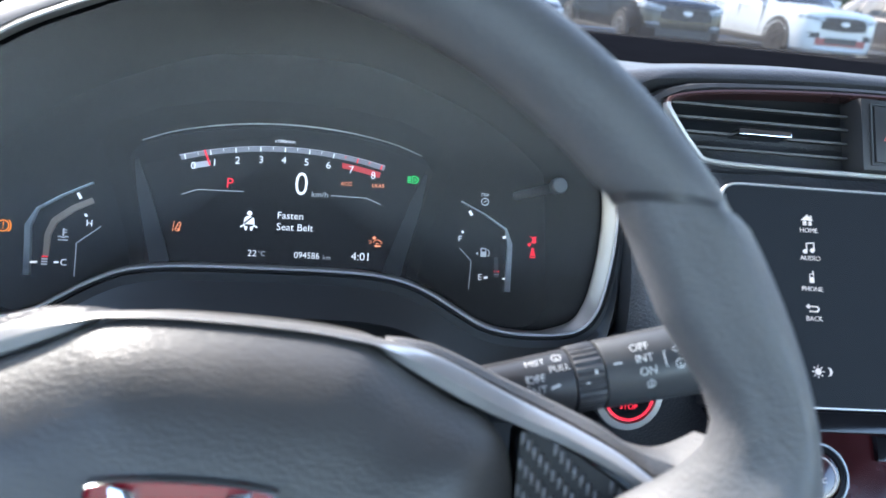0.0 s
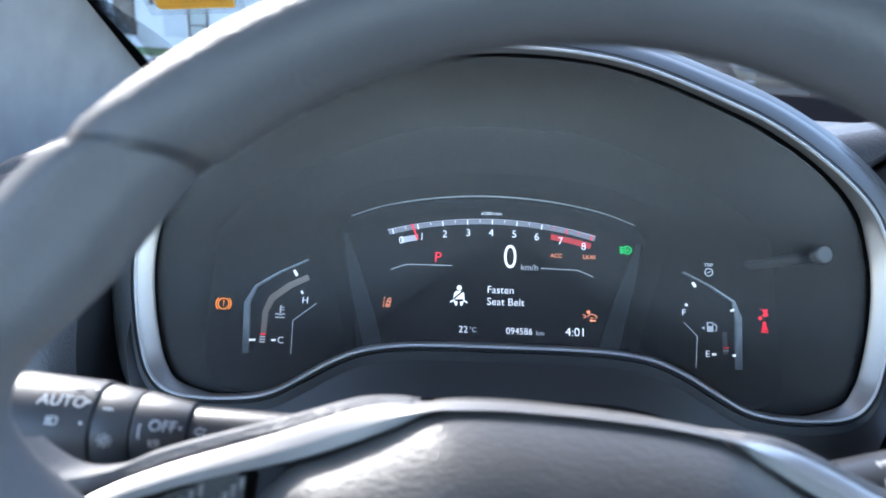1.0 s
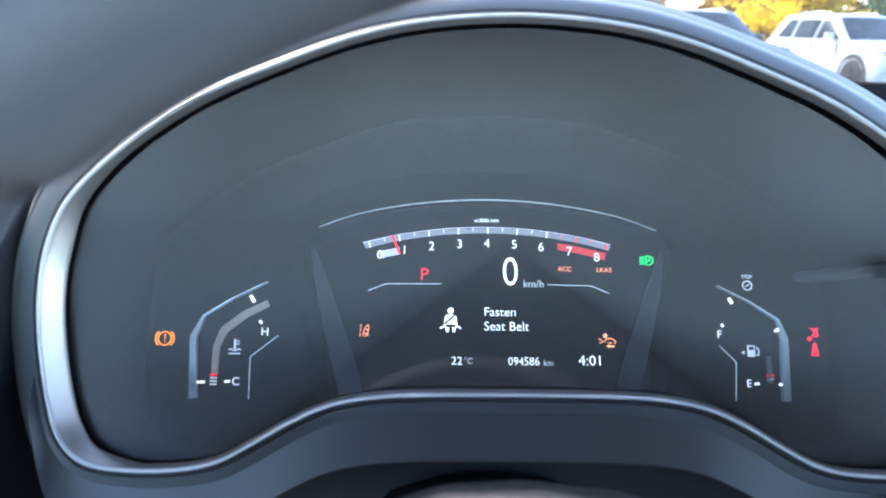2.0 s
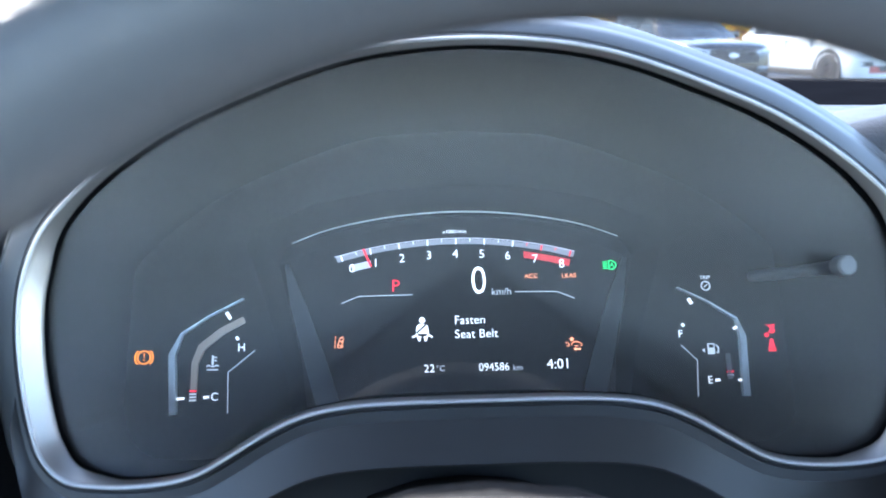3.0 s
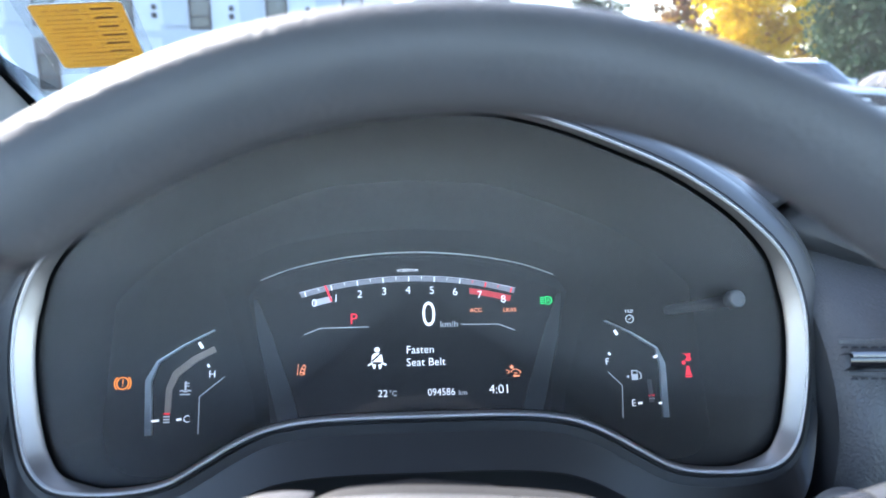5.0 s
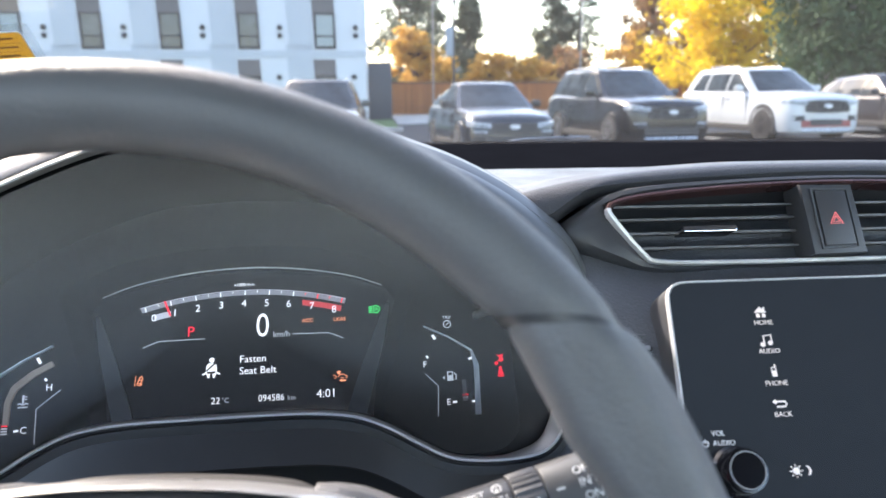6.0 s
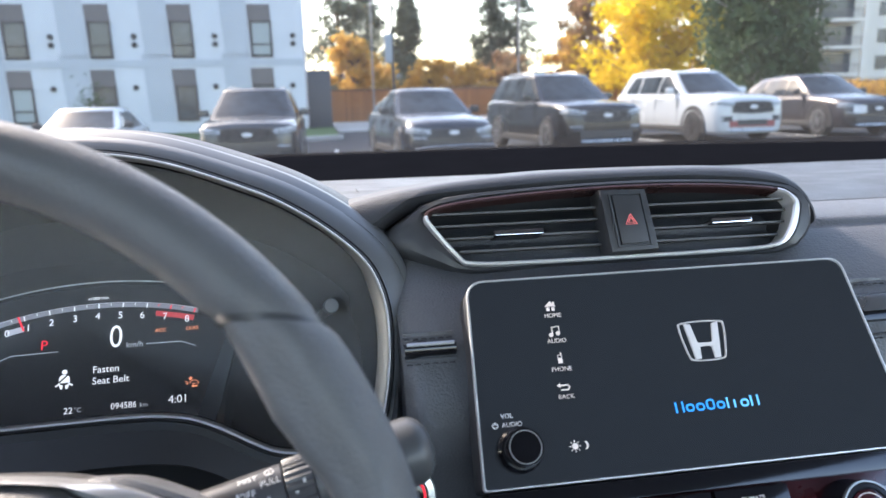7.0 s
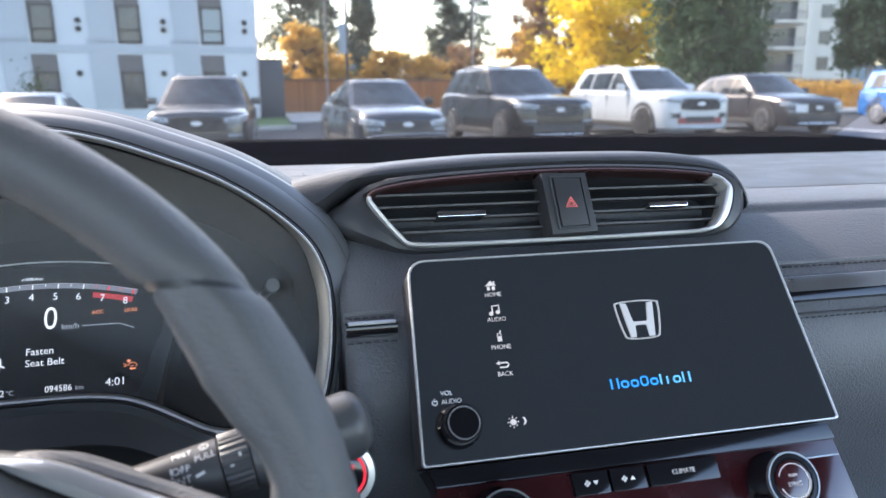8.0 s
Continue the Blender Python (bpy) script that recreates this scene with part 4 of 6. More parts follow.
for x0, x1, dz, hs in ((0.1795, 0.2055, -0.0060, 0.42), (0.425, 1.21, -0.003, 1.0), (-0.51, -0.190, -0.0085, 1.0)):
    bm = bmesh.new()
    loft(bm, [[on_pad(x, 1.066 + (z - 1.066) * hs + dz, o) for z, o in ((1.0725, -0.002), (1.0715, 0.002), (1.0690, 0.0045), (1.0665, 0.005), (1.0625, 0.0042), (1.0605, 0.003), (1.0600, -0.002))] for x in lin(x0, x1, 8)], False)
    st = part("trim_strip", bm, GLOSS, dash, "glossy black trim strip")
    bm = bmesh.new()
    loft(bm, [[on_pad(x, 1.066 + (z - 1.066) * hs + dz, o) for z, o in ((1.0713, 0.0027), (1.0702, 0.0050), (1.0676, 0.0057), (1.0664 if x0 < 0.4 else 1.0636, 0.0052))] for x in lin(x0 + 0.001, x1 - 0.001, 8)], False)
    part("trim_edge", bm, EDGE, st, "bright edge")
    for z in (1.066 + 0.0105 * hs + dz, 1.066 - 0.0135 * hs + dz):
        bm = bmesh.new()
        n = int((x1 - x0) / 0.0042)
        for i in range(n):
            xa = x0 + (x1 - x0) * (i + 0.15) / n
            tube(bm, [on_pad(xa, z, 0.0002), on_pad(xa + 0.0013, z, 0.0009), on_pad(xa + 0.0026, z, 0.0002)], 0.00042, 6)
        tagged(part("stitching", bm, THREAD, dash), kind="stuff")
        bm = bmesh.new()
        loft(bm, [[on_pad(x, z + 0.0026, 0.0006), on_pad(x, z + 0.0020, 0.0016), on_pad(x, z + 0.0012, 0.0005)] for x in lin(x0, x1, 6)], False)
        part("seam_edge", bm, LEATHER, dash)
# hood over the cluster
bm = bmesh.new()
outer = [p for p in grown(loop, lambda p: 0.012 + 0.003 * side_weight(p), -0.010) if p.y > 0.004]
rings = [[BEZ @ p for p in outer]]
for d, gx, sink in ((0.006, 1.012, -0.003), (0.020, 1.022, -0.0045), (0.05, 1.03, -0.003), (0.10, 1.02, 0.006), (0.18, 0.96, 0.028), (0.28, 0.85, 0.060)):
    rings.append([Vector(((BEZ @ p).x * gx, (BEZ @ p).y + d, (BEZ @ p).z - sink * sstep((BEZ @ p).z, 1.03, 1.10) - 0.7 * d * (1 - sstep((BEZ @ p).z, 1.02, 1.07)))) for p in outer])
loft(bm, rings, False)
part("hood", bm, DASH, dash, "grained hood over the instruments")
# satin band along the hood's front edge
bm = bmesh.new()
lift = [[Vector((p.x * 1.004, p.y - 0.0005, p.z + 0.0009)) for p in row] for row in (rings[0], rings[1], [a.lerp(b, 0.35) for a, b in zip(rings[1], rings[2])])]
loft(bm, [rings[0]] + lift + [[a.lerp(b, 0.45) for a, b in zip(rings[1], rings[2])]], False)
part("hood_band", bm, SATIN, dash, "satin band along the hood")

# lower shroud between bezel and column
bm = bmesh.new()
low = [p for p in grown(loop, 0.004, -0.004) if p.y < 0.03]
low.sort(key=lambda p: p.x)
loft(bm, [[(BEZ @ p) + Vector((0, a, b)) for p in low] for a, b in ((0, 0), (-0.006, -0.010), (-0.0105, -0.0155), (-0.0115, -0.0170), (-0.0105, -0.0182), (0.004, -0.0205), (0.024, -0.030), (0.034, -0.060), (0.050, -0.14))], False)
part("column_shroud", bm, DARK, dash, "matt black shroud under the dials")

# ---- centre screen ----
SCR = panel_frame(0.253, -0.092, 1.079, 33.3)
screen = thing("infotainment_screen", SCR, "black glass touch screen in a thin silver frame", "touch screen")
so = P(-41.5, 17.3, 167.6, 18.1, 177.6, -83.6, -45.4, -83.4)


def rounded(pts, r, n=5):
    out = []
    k = len(pts)
    for i in range(k):
        p, a, b = Vector(pts[i]), Vector(pts[i - 1]), Vector(pts[(i + 1) % k])
        rr = r[i] if isinstance(r, (list, tuple)) else r
        u, v = p + (a - p).normalized() * rr, p + (b - p).normalized() * rr
        for j in range(n + 1):
            t = j / n
            q = u * (1 - t) ** 2 + p * 2 * t * (1 - t) + v * t * t
            out.append((q.x, q.y))
    return out


ro = rounded(so, [0.009, 0.008, 0.002, 0.002])
cx, cy = 0.065, -0.033
bm = bmesh.new()
rings = []
for k, w in ((1.0, -0.0022), (1.0, 0.0), (0.998, 0.0012), (0.990, 0.0012), (0.988, -0.001)):
    rings.append([(cx + (x - cx) * (1 - (1 - k) * 0.8), cy + (y - cy) * (1 - (1 - k) * 1.6), w) for x, y in ro])
loft(bm, rings)
part("frame", bm, BRIGHT, screen, "thin silver frame")
bm = bmesh.new()
loft(bm, [[(x, y, -0.022) for x, y in ro], [(x, y, -0.0030) for x, y in ro], [(cx + (x - cx) * 0.997, cy + (y - cy) * 0.994, -0.0020) for x, y in ro]], True, True, False)
part("housing", bm, DARK, screen, "matt black housing")
bm = bmesh.new()
prism(bm, [(cx + (x - cx) * 0.991, cy + (y - cy) * 0.982) for x, y in ro], -0.012, 0.0002)
# faint blue emission over all the glass: backlight plus imitated cabin reflection
BACKLIT_SHEEN = mat("backlight_and_sheen", (0.010, 0.012, 0.015), 0.06, vary=0, rough_vary=0.02)
BACKLIT_SHEEN.node_tree.nodes["Principled BSDF"].inputs["Emission Color"].default_value = (0.52, 0.72, 0.95, 1)
BACKLIT_SHEEN.node_tree.nodes["Principled BSDF"].inputs["Emission Strength"].default_value = 0.0030
part("glass_panel", bm, BACKLIT_SHEEN, screen, "black glass with a faint glow for backlight and reflection")
LIT_ICON = lamp_mat("lit_icon", (0.80, 0.70, 0.65), 0.11)
LIT_SMALL = lamp_mat("lit_small", (0.75, 0.70, 0.68), 0.06)
for s, v in (("HOME", -3.3), ("AUDIO", -16.3), ("PHONE", -30.5), ("BACK", -43.9)):
    text("touch_label", s, 0.0006, v * mm, 0.0006, 0.0031, LIT_ICON, screen)
bm = bmesh.new()
prism(bm, P(-3, 1.4, 0, 4.2, 3, 1.4), 0.0006, 0.0009)
prism(bm, P(-2.1, 1.0, -0.5, 1.0, -0.5, -0.9, -2.1, -0.9), 0.0006, 0.0009)
prism(bm, P(0.5, 1.0, 2.1, 1.0, 2.1, -0.9, 0.5, -0.9), 0.0006, 0.0009)
ribbon(bm, P(1.9, 2.4, 1.9, 3.8), 0.0007, 0.0006, 0.0009)
part("home_icon", bm, LIT_ICON, screen, smooth=False)
bm = bmesh.new()
ribbon(bm, P(-1.1, -13.2, -1.1, -9.4, 2.5, -9.0, 2.5, -12.6), 0.0006, 0.0006, 0.0009)
for x, y in ((-1.9, -13.2), (1.7, -12.6)):
    disc_stack(bm, [(0.0011, 0.0006), (0.0011, 0.0009)], 12, x * mm, y * mm)
part("audio_icon", bm, LIT_ICON, screen, smooth=False)
bm = bmesh.new()
prism(bm, P(-0.6, -27.6, 1.6, -27.6, 1.6, -25.0, -0.6, -25.0), 0.0006, 0.0009)
ribbon(bm, P(-0.4, -25.0, -0.4, -23.6, 1.4, -23.6, 1.4, -25.0), 0.0004, 0.0006, 0.0009)
ribbon(bm, P(1.2, -23.6, 1.2, -22.2), 0.0006, 0.0006, 0.0009)
part("phone_icon", bm, LIT_ICON, screen, smooth=False)
bm = bmesh.new()
ribbon(bm, P(-2.4, -38.4, 2.2, -38.4, 3.0, -39.4, 2.2, -40.6, -1.6, -40.6), 0.0007, 0.0006, 0.0009)
prism(bm, P(-1.6, -37.2, -3.4, -38.4, -1.6, -39.6), 0.0006, 0.0009)
part("back_icon", bm, LIT_ICON, screen, smooth=False)
text("knob_label", "VOL", -0.0300, -0.0505, 0.0006, 0.0031, LIT_DIM, screen)
text("knob_label", "AUDIO", -0.0280, -0.0545, 0.0006, 0.0031, LIT_DIM, screen)
bm = bmesh.new()
ribbon(bm, [(-0.0362 + 0.0012 * math.cos(radians(a)), -0.0545 + 0.0012 * math.sin(radians(a))) for a in range(120, 421, 20)], 0.0004, 0.0006, 0.0009)
ribbon(bm, P(-36.2, -52.7, -36.2, -54.3), 0.0004, 0.0006, 0.0009)
part("power_icon", bm, LIT_DIM, screen, smooth=False)
bm = bmesh.new()
disc_stack(bm, [(0.0015, 0.0006), (0.0015, 0.0009)], 14, 0.0006, -0.0672)
for k in range(8):
    a = k * math.pi / 4
    ribbon(bm, [(0.0006 + 0.0019 * math.cos(a), -0.0672 + 0.0019 * math.sin(a)), (0.0006 + 0.0028 * math.cos(a), -0.0672 + 0.0028 * math.sin(a))], 0.0004, 0.0006, 0.0009)
prism(bm, P(5.2, -65.2, 6.6, -65.6, 7.3, -67.2, 6.6, -68.8, 5.2, -69.2, 6.0, -68.3, 6.3, -67.2, 6.0, -66.1), 0.0006, 0.0009)
part("dimmer_icon", bm, LIT_ICON, screen, smooth=False)
bm = bmesh.new()
disc_stack(bm, [(0.0106, 0), (0.0106, 0.004), (0.0094, 0.0055), (0.0090, 0.012), (0.0084, 0.0135), (0.0075, 0.0137)], 40, -0.0265, -0.0665)
kn = part("volume_knob", bm, GLOSS, screen, "black volume knob")
bm = bmesh.new()
ribbon(bm, [(-0.0265 + 0.0073 * math.cos(radians(a)), -0.0665 + 0.0073 * math.sin(radians(a))) for a in range(0, 361, 10)], 0.0005, 0.0134, 0.0141)
part("knob_ring", bm, SILVER, kn, "silver ring")
emblem(screen, 0.0775, -0.0220, 0.0012, 0.0252, 0.0008, lamp_mat("lit_badge", (0.52, 0.52, 0.53), 0.16), None)
# start-up word: plain blue strokes and loops in a row
BLUE2 = lamp_mat("lit_cyan", (0.10, 0.45, 0.85), 0.5)
LIT_BLUE_DIM = lamp_mat("lit_mid_blue", (0.01, 0.26, 0.80), 0.6)
x = 54.0
for i, kind in enumerate("HOOOOIIOH"):
    h, wd = {"H": (5.2, 4.6), "O": (3.8, 4.4), "I": (5.2, 1.1)}[kind]
    if i == 6:
        h = 3.8
    if i == 3:
        h = 5.2
    bm = bmesh.new()
    if kind == "O":
        ribbon(bm, [(q[0], q[1]) for q in round_rect((x + wd / 2) * mm, (-56.6 + h / 2) * mm, (wd - 0.9) * mm, (h - 0.9) * mm, 0.0012, 4)] + [((x + wd / 2 + (wd - 0.9) / 2) * mm, (-56.6 + h / 2 + (h - 0.9) / 2 - 1.2) * mm)], 0.0009, 0.0006, 0.0008)
    else:
        for k in ((0.5, wd - 0.5) if kind == "H" else (wd / 2,)):
            ribbon(bm, P(x + k, -56.6, x + k, -56.6 + h), 0.0009, 0.0006, 0.0008)
    part("start_up_stroke", bm, LIT_BLUE_DIM if i < 5 else BLUE2, screen, smooth=False)
    x += wd + (1.0 if kind != "I" else 2.6)

# ---- centre vents ----
VEN = panel_frame(0.300, -0.040, 1.112, 25)
vent = thing("centre_vents", VEN, "pair of black centre air vents in a silver frame", "air vent")
vi = smooth_line([(x * mm, y * mm, 0) for x, y in ((-99, 9), (-96, 3), (-84, -13), (-76, -17.5), (-40, -18.5), (15, -18.6), (70, -18.3), (104, -17), (115, -10), (122, 4), (122.5, 9), (114, 14.5), (80, 18.2), (40, 20), (0, 19.8), (-40, 18), (-75, 15.2), (-94, 12))], 4, True)
bm = bmesh.new()


def widen(p):
    return 0.0022 * sstep(p.x, 0.104, 0.120) * (1 - sstep(p.y, 0.002, 0.013))


frame_rows = [grown(vi, 0, -0.012), grown(vi, 0.0003, 0.0), grown(vi, 0.0012, 0.0012), grown(vi, lambda p: 0.0024 + widen(p), 0.0005), grown(vi, lambda p: 0.003 + widen(p), -0.004)]
loft(bm, [r[:45] for r in frame_rows], False)
part("vent_frame", bm, BRIGHT, vent, "silver frame")
bm = bmesh.new()
loft(bm, [r[44:] + r[:1] for r in frame_rows], False)
part("upper_frame", bm, mat("smoked_red", (0.07, 0.035, 0.035), 0.3, metal=0.3), vent, "dark reddish upper edge")
# black pod round the frame, drawn out to a point beside the instrument hood
tip = [Vector((x * mm, y * mm, 0)) for x, y in ((-131, -1.0), (-117, 9), (-110, 13), (-97, 20), (-64, 23.7), (2, 26.5), (57, 26), (100, 23.5), (129, 18.4), (137, 9), (138, 2), (133, -11), (115, -21.2), (70, -22), (13, -22), (-35, -22.3), (-79, -23.6), (-106, -13.5), (-120, -7))]
pod = smooth_line(tip, 5, True)
inner = grown(vi, 0.0028, -0.003)
mid_c = Vector((0.010, 0.0))
pod_r = [cast([(p.x, p.y) for p in pod], mid_c, 2 * math.pi * k / 120) for k in range(120)]
inn_r = [cast([(p.x, p.y) for p in inner], mid_c, 2 * math.pi * k / 120) for k in range(120)]
bm = bmesh.new()


def pod_ring(k, w, out=0.0):
    return [Vector((a.x + (b.x - a.x) * k + (b.x - mid_c.x) * out, a.y + (b.y - a.y) * k + (b.y) * out, w - (0.012 * max(0, (-0.095 - (a.x + (b.x - a.x) * k)) / 0.036)))) for a, b in zip(inn_r, pod_r)]


loft(bm, [pod_ring(0, -0.003), pod_ring(0.25, -0.0005), pod_ring(0.7, -0.0015), pod_ring(0.95, -0.005), pod_ring(1.0, -0.008), pod_ring(1.0, -0.030, 0.02)])
part("vent_pod", bm, DARK, vent, "black pod")
bm = bmesh.new()
loft(bm, [grown(vi, 0, -0.011), grown(vi, -0.003, -0.05)], True, False, True)
part("vent_box", bm, DARK, vent)
for s, x0, x1 in ((0, -0.096, 0.001), (1, 0.030, 0.121)):
    for v in (12.0, 5.0, -2.4, -10.2):
        bm = bmesh.new()
        a, b = x0 + max(0, (2 - v)) * (0.0011 if s == 0 else 0), x1 - max(0, -v) * (0.0008 if s else 0)
        prism(bm, [(a, -0.0042), (b, -0.0042), (b, 0.0042), (a, 0.0042)], -0.0007, 0.0007, 0.0004)
        part("slat", bm, DARK, vent, m=Matrix.Translation((0, v * mm, -0.010)) @ Matrix.Rotation(radians(99), 4, "X"))
    bm = bmesh.new()
    u0, u1, v = ((-63, -34.5, -2.4), (68, 94, -1.8))[s]
    prism(bm, round_rect((u0 + u1) / 2 * mm, v * mm, (u1 - u0) * mm, 0.0030, 0.0008, 3), -0.012, 0.0005, 0.0006)
    part("vent_tab", bm, CHROME, vent, "chrome tab")
bm = bmesh.new()
prism(bm, P(0, 19, 2.5, -18.3, 31, -17.5, 28, 18.5), -0.012, 0.0045, 0.0012)
hz = part("hazard_housing", bm, DARK, vent)
bm = bmesh.new()
prism(bm, P(6.3, 14.8, 8.3, -14.2, 25, -13.6, 23, 14.4), 0.003, 0.0062, 0.0012)
part("hazard_button", bm, DARK, hz, "black hazard button")
bm = bmesh.new()
ribbon(bm, P(5.0, 15.9, 7.0, -15.3, 26.3, -14.7, 24.3, 15.5, 5.0, 15.9), 0.0011, 0.0040, 0.0056)
part("button_surround", bm, FACE_GREY, hz, "grey edge round the button")
bm = bmesh.new()
for k in (3.9, 2.1):
    tri = [(0.0156 + k * mm * math.cos(radians(a)), -0.0008 + k * mm * math.sin(radians(a))) for a in (90, 210, 330, 90)]
    ribbon(bm, tri, 0.00045, 0.0062, 0.0065)
part("hazard_mark", bm, lamp_mat("lit_rose", (0.75, 0.16, 0.16), 0.34), hz, smooth=False)
# grained cover over the vents, running down to the hood
low = smooth_line([(x * mm, y * mm, 0) for x, y in ((-147, 3.0), (-140, 4.8), (-129, 7.5), (-116, 16), (-103, 21.6), (-63, 25.0), (2.5, 28), (69, 27.4), (115, 22.5), (133, 15), (139, 4), (139.5, -4))], 6)
high = smooth_line([(x * mm, y * mm, 0) for x, y in ((-150, 20.5), (-142, 23.4), (-128, 26.9), (-107, 31), (-83, 33.9), (-50, 36.3), (-13, 37.7), (76, 37.2), (118, 33), (135, 25.5), (142.5, 13), (143.6, 4))], 6)
bm = bmesh.new()
rows = [[VEN @ Vector((p.x * 0.99, p.y - 0.003, -0.022)) for p in low], [VEN @ Vector((p.x, p.y, -0.0075)) for p in low], [VEN @ Vector((p.x, p.y + 0.0012, -0.0060)) for p in low]]
for k, w in ((0.35, -0.0065), (0.7, -0.0095), (0.92, -0.0130), (1.0, -0.0165)):
    rows.append([VEN @ Vector((a.x + (b.x - a.x) * k, a.y + (b.y - a.y) * k, w)) for a, b in zip(low, high)])
for d, sink in ((0.012, -0.0002), (0.04, 0.004), (0.09, 0.016), (0.15, 0.040)):
    rows.append([(VEN @ Vector((b.x, b.y, -0.0165))) + Vector((0.05 * d * b.x / 0.1, d, -sink)) for b in high])
loft(bm, rows, False)
part("vent_cover", bm, DASH, dash, "grained cover over the centre vents")

# ---- lower centre panel ----
clim = thing("climate_panel", SCR, "glossy burgundy and black climate panel with two knobs", "climate control")
bm = bmesh.new()
prism(bm, P(-44, -84.5, 168.5, -84.5, 171, -93, -40, -93), -0.02, 0.002, 0.001)
part("upper_trim", bm, GLOSS, clim, "glossy black strip")
bm = bmesh.new()
prism(bm, P(-40, -93, 171, -93, 177, -135, -36, -135), -0.02, 0.0, 0.001)
part("fascia", bm, WOOD, clim, "glossy burgundy fascia")
for u, v in ((-13, -110.5), (130, -110.5)):
    bm = bmesh.new()
    disc_stack(bm, [(0.0152, 0), (0.0152, 0.003), (0.0140, 0.005), (0.0135, 0.0145), (0.0123, 0.0158), (0.0105, 0.0158), (0.0100, 0.0150), (0.004, 0.0150)], 40, u * mm, v * mm)
    k = part("climate_knob", bm, GLOSS, clim, "black knob with silver edge")
    bm = bmesh.new()
    ribbon(bm, [(u * mm + 0.0132 * math.cos(radians(a)), v * mm + 0.0132 * math.sin(radians(a))) for a in range(0, 361, 8)], 0.0008, 0.0142, 0.0161)
    part("knob_edge", bm, EDGE, k)
    bm = bmesh.new()
    disc_stack(bm, [(0.0096, 0.0148), (0.0096, 0.0156), (0.0088, 0.0159)], 32, u * mm, v * mm)
    part("knob_face", bm, WOOD, k, "burgundy face")
    bm = bmesh.new()
    ribbon(bm, [(u * mm + 0.0080 * math.cos(radians(a)), v * mm + 0.0080 * math.sin(radians(a))) for a in range(200, 521, 8)], 0.0004, 0.0158, 0.0161)
    part("knob_arc", bm, LIT_SMALL, k)
    text("knob_text", "SYNC", u * mm, (v - 1.5) * mm, 0.0161, 0.0030, LIT_SMALL, k)
    text("knob_text", "PUSH", u * mm, (v + 2.5) * mm, 0.0161, 0.0020, LIT_SMALL, k)
for x0, x1, s in ((24, 42, ""), (43, 61, ""), (62.5, 100, "CLIMATE")):
    bm = bmesh.new()
    prism(bm, P(x0, -94, x1, -94, x1 + 0.5, -104.5, x0 + 0.5, -104.5), 0, 0.003, 0.001)
    b = part("climate_button", bm, GLOSS, clim)
    if s:
        text("button_text", s, (x0 + x1) / 2 * mm, -0.0992, 0.0031, 0.0031, LIT_SMALL, b)
    else:
        bm = bmesh.new()
        d = 1 if x0 > 40 else -1
        prism(bm, [((x0 + x1) / 2 * mm + x * mm, -0.0992 + d * y * mm) for x, y in ((1.0, -0.9), (3.6, -0.9), (2.3, 1.1))], 0.003, 0.0033)
        for a in range(4):
            disc_stack(bm, [(0.0006, 0.003), (0.0006, 0.0033)], 8, (x0 + x1) / 2 * mm - 0.002 + 0.0009 * math.cos(a * 1.571), -0.0992 + 0.0009 * math.sin(a * 1.571))
        part("fan_mark", bm, LIT_SMALL, b, smooth=False)

# burgundy side button with a silver edge
bm = bmesh.new()
prism(bm, P(149, -101, 168, -101, 170, -126, 151, -126), 0, 0.004, 0.001)
sb = part("side_button", bm, WOOD, clim, "burgundy button")
bm = bmesh.new()
ribbon(bm, P(149, -101, 168, -101), 0.0007, 0.003, 0.0044)
part("button_edge", bm, EDGE, sb, "silver edge")
# start button
start = thing("start_button", panel_frame(0.172, -0.1235, 1.0036, 14) @ Matrix.Scale(0.74, 4), "round engine start button lit red in a silver ring", "start button")
bm = bmesh.new()
disc_stack(bm, [(0.0215, -0.02), (0.0215, 0.002), (0.0205, 0.0038), (0.0165, 0.0045), (0.0155, 0.001)], 48)
part("ring", bm, SILVER, start, "silver ring")
bm = bmesh.new()
disc_stack(bm, [(0.0152, 0), (0.0152, 0.003), (0.0135, 0.0040), (0.004, 0.0034)], 40)
part("button", bm, GLOSS, start)
bm = bmesh.new()
ribbon(bm, [(0.0142 * math.cos(radians(a)), 0.0142 * math.sin(radians(a))) for a in range(0, 361, 8)], 0.0016, 0.0036, 0.0042)
part("lit_ring", bm, LIT_RED, start, "red glowing ring")
for s, v in (("ENGINE", 4.2), ("START", -0.6), ("STOP", -6.0)):
    text("button_text", s, 0, v * mm, 0.0041, 0.0046, LIT_RED, start)

# ---- cabin shell ----
shell = thing("car_cabin", pose(0, 0, 0), "light grey pillars of the car cabin, closed by added unseen surfaces", "car cabin", kind="structure")
# A-pillar, dotted glass edge, doors, windscreen
def pillar_line(t, off=(0, 0, 0)):
    return Vector((-0.4535 - 0.0015 * t, 0.592 - 0.1045 * t, 1.112 + 0.066 * t)) + Vector(off)


for s in (-1, 1):
    bm = bmesh.new()
    rings = []
    for k in range(15):
        t = -2.6 + k * 0.72
        rings.append([pillar_line(t, o) for o in ((0.006, 0.03, 0.0), (0.0, 0.0, 0.0), (-0.005, -0.02, -0.003), (-0.016, -0.06, -0.010), (-0.028, -0.12, -0.03), (-0.040, -0.20, -0.07), (-0.048, -0.30, -0.12), (-0.052, -0.42, -0.18))])
        if s > 0:
            rings[-1] = [Vector((0.80 - p.x, p.y, p.z)) for p in rings[-1]]
    loft(bm, rings, False)
    part("pillar_cover", bm, GREYTRIM, shell, "light grey pillar trim")


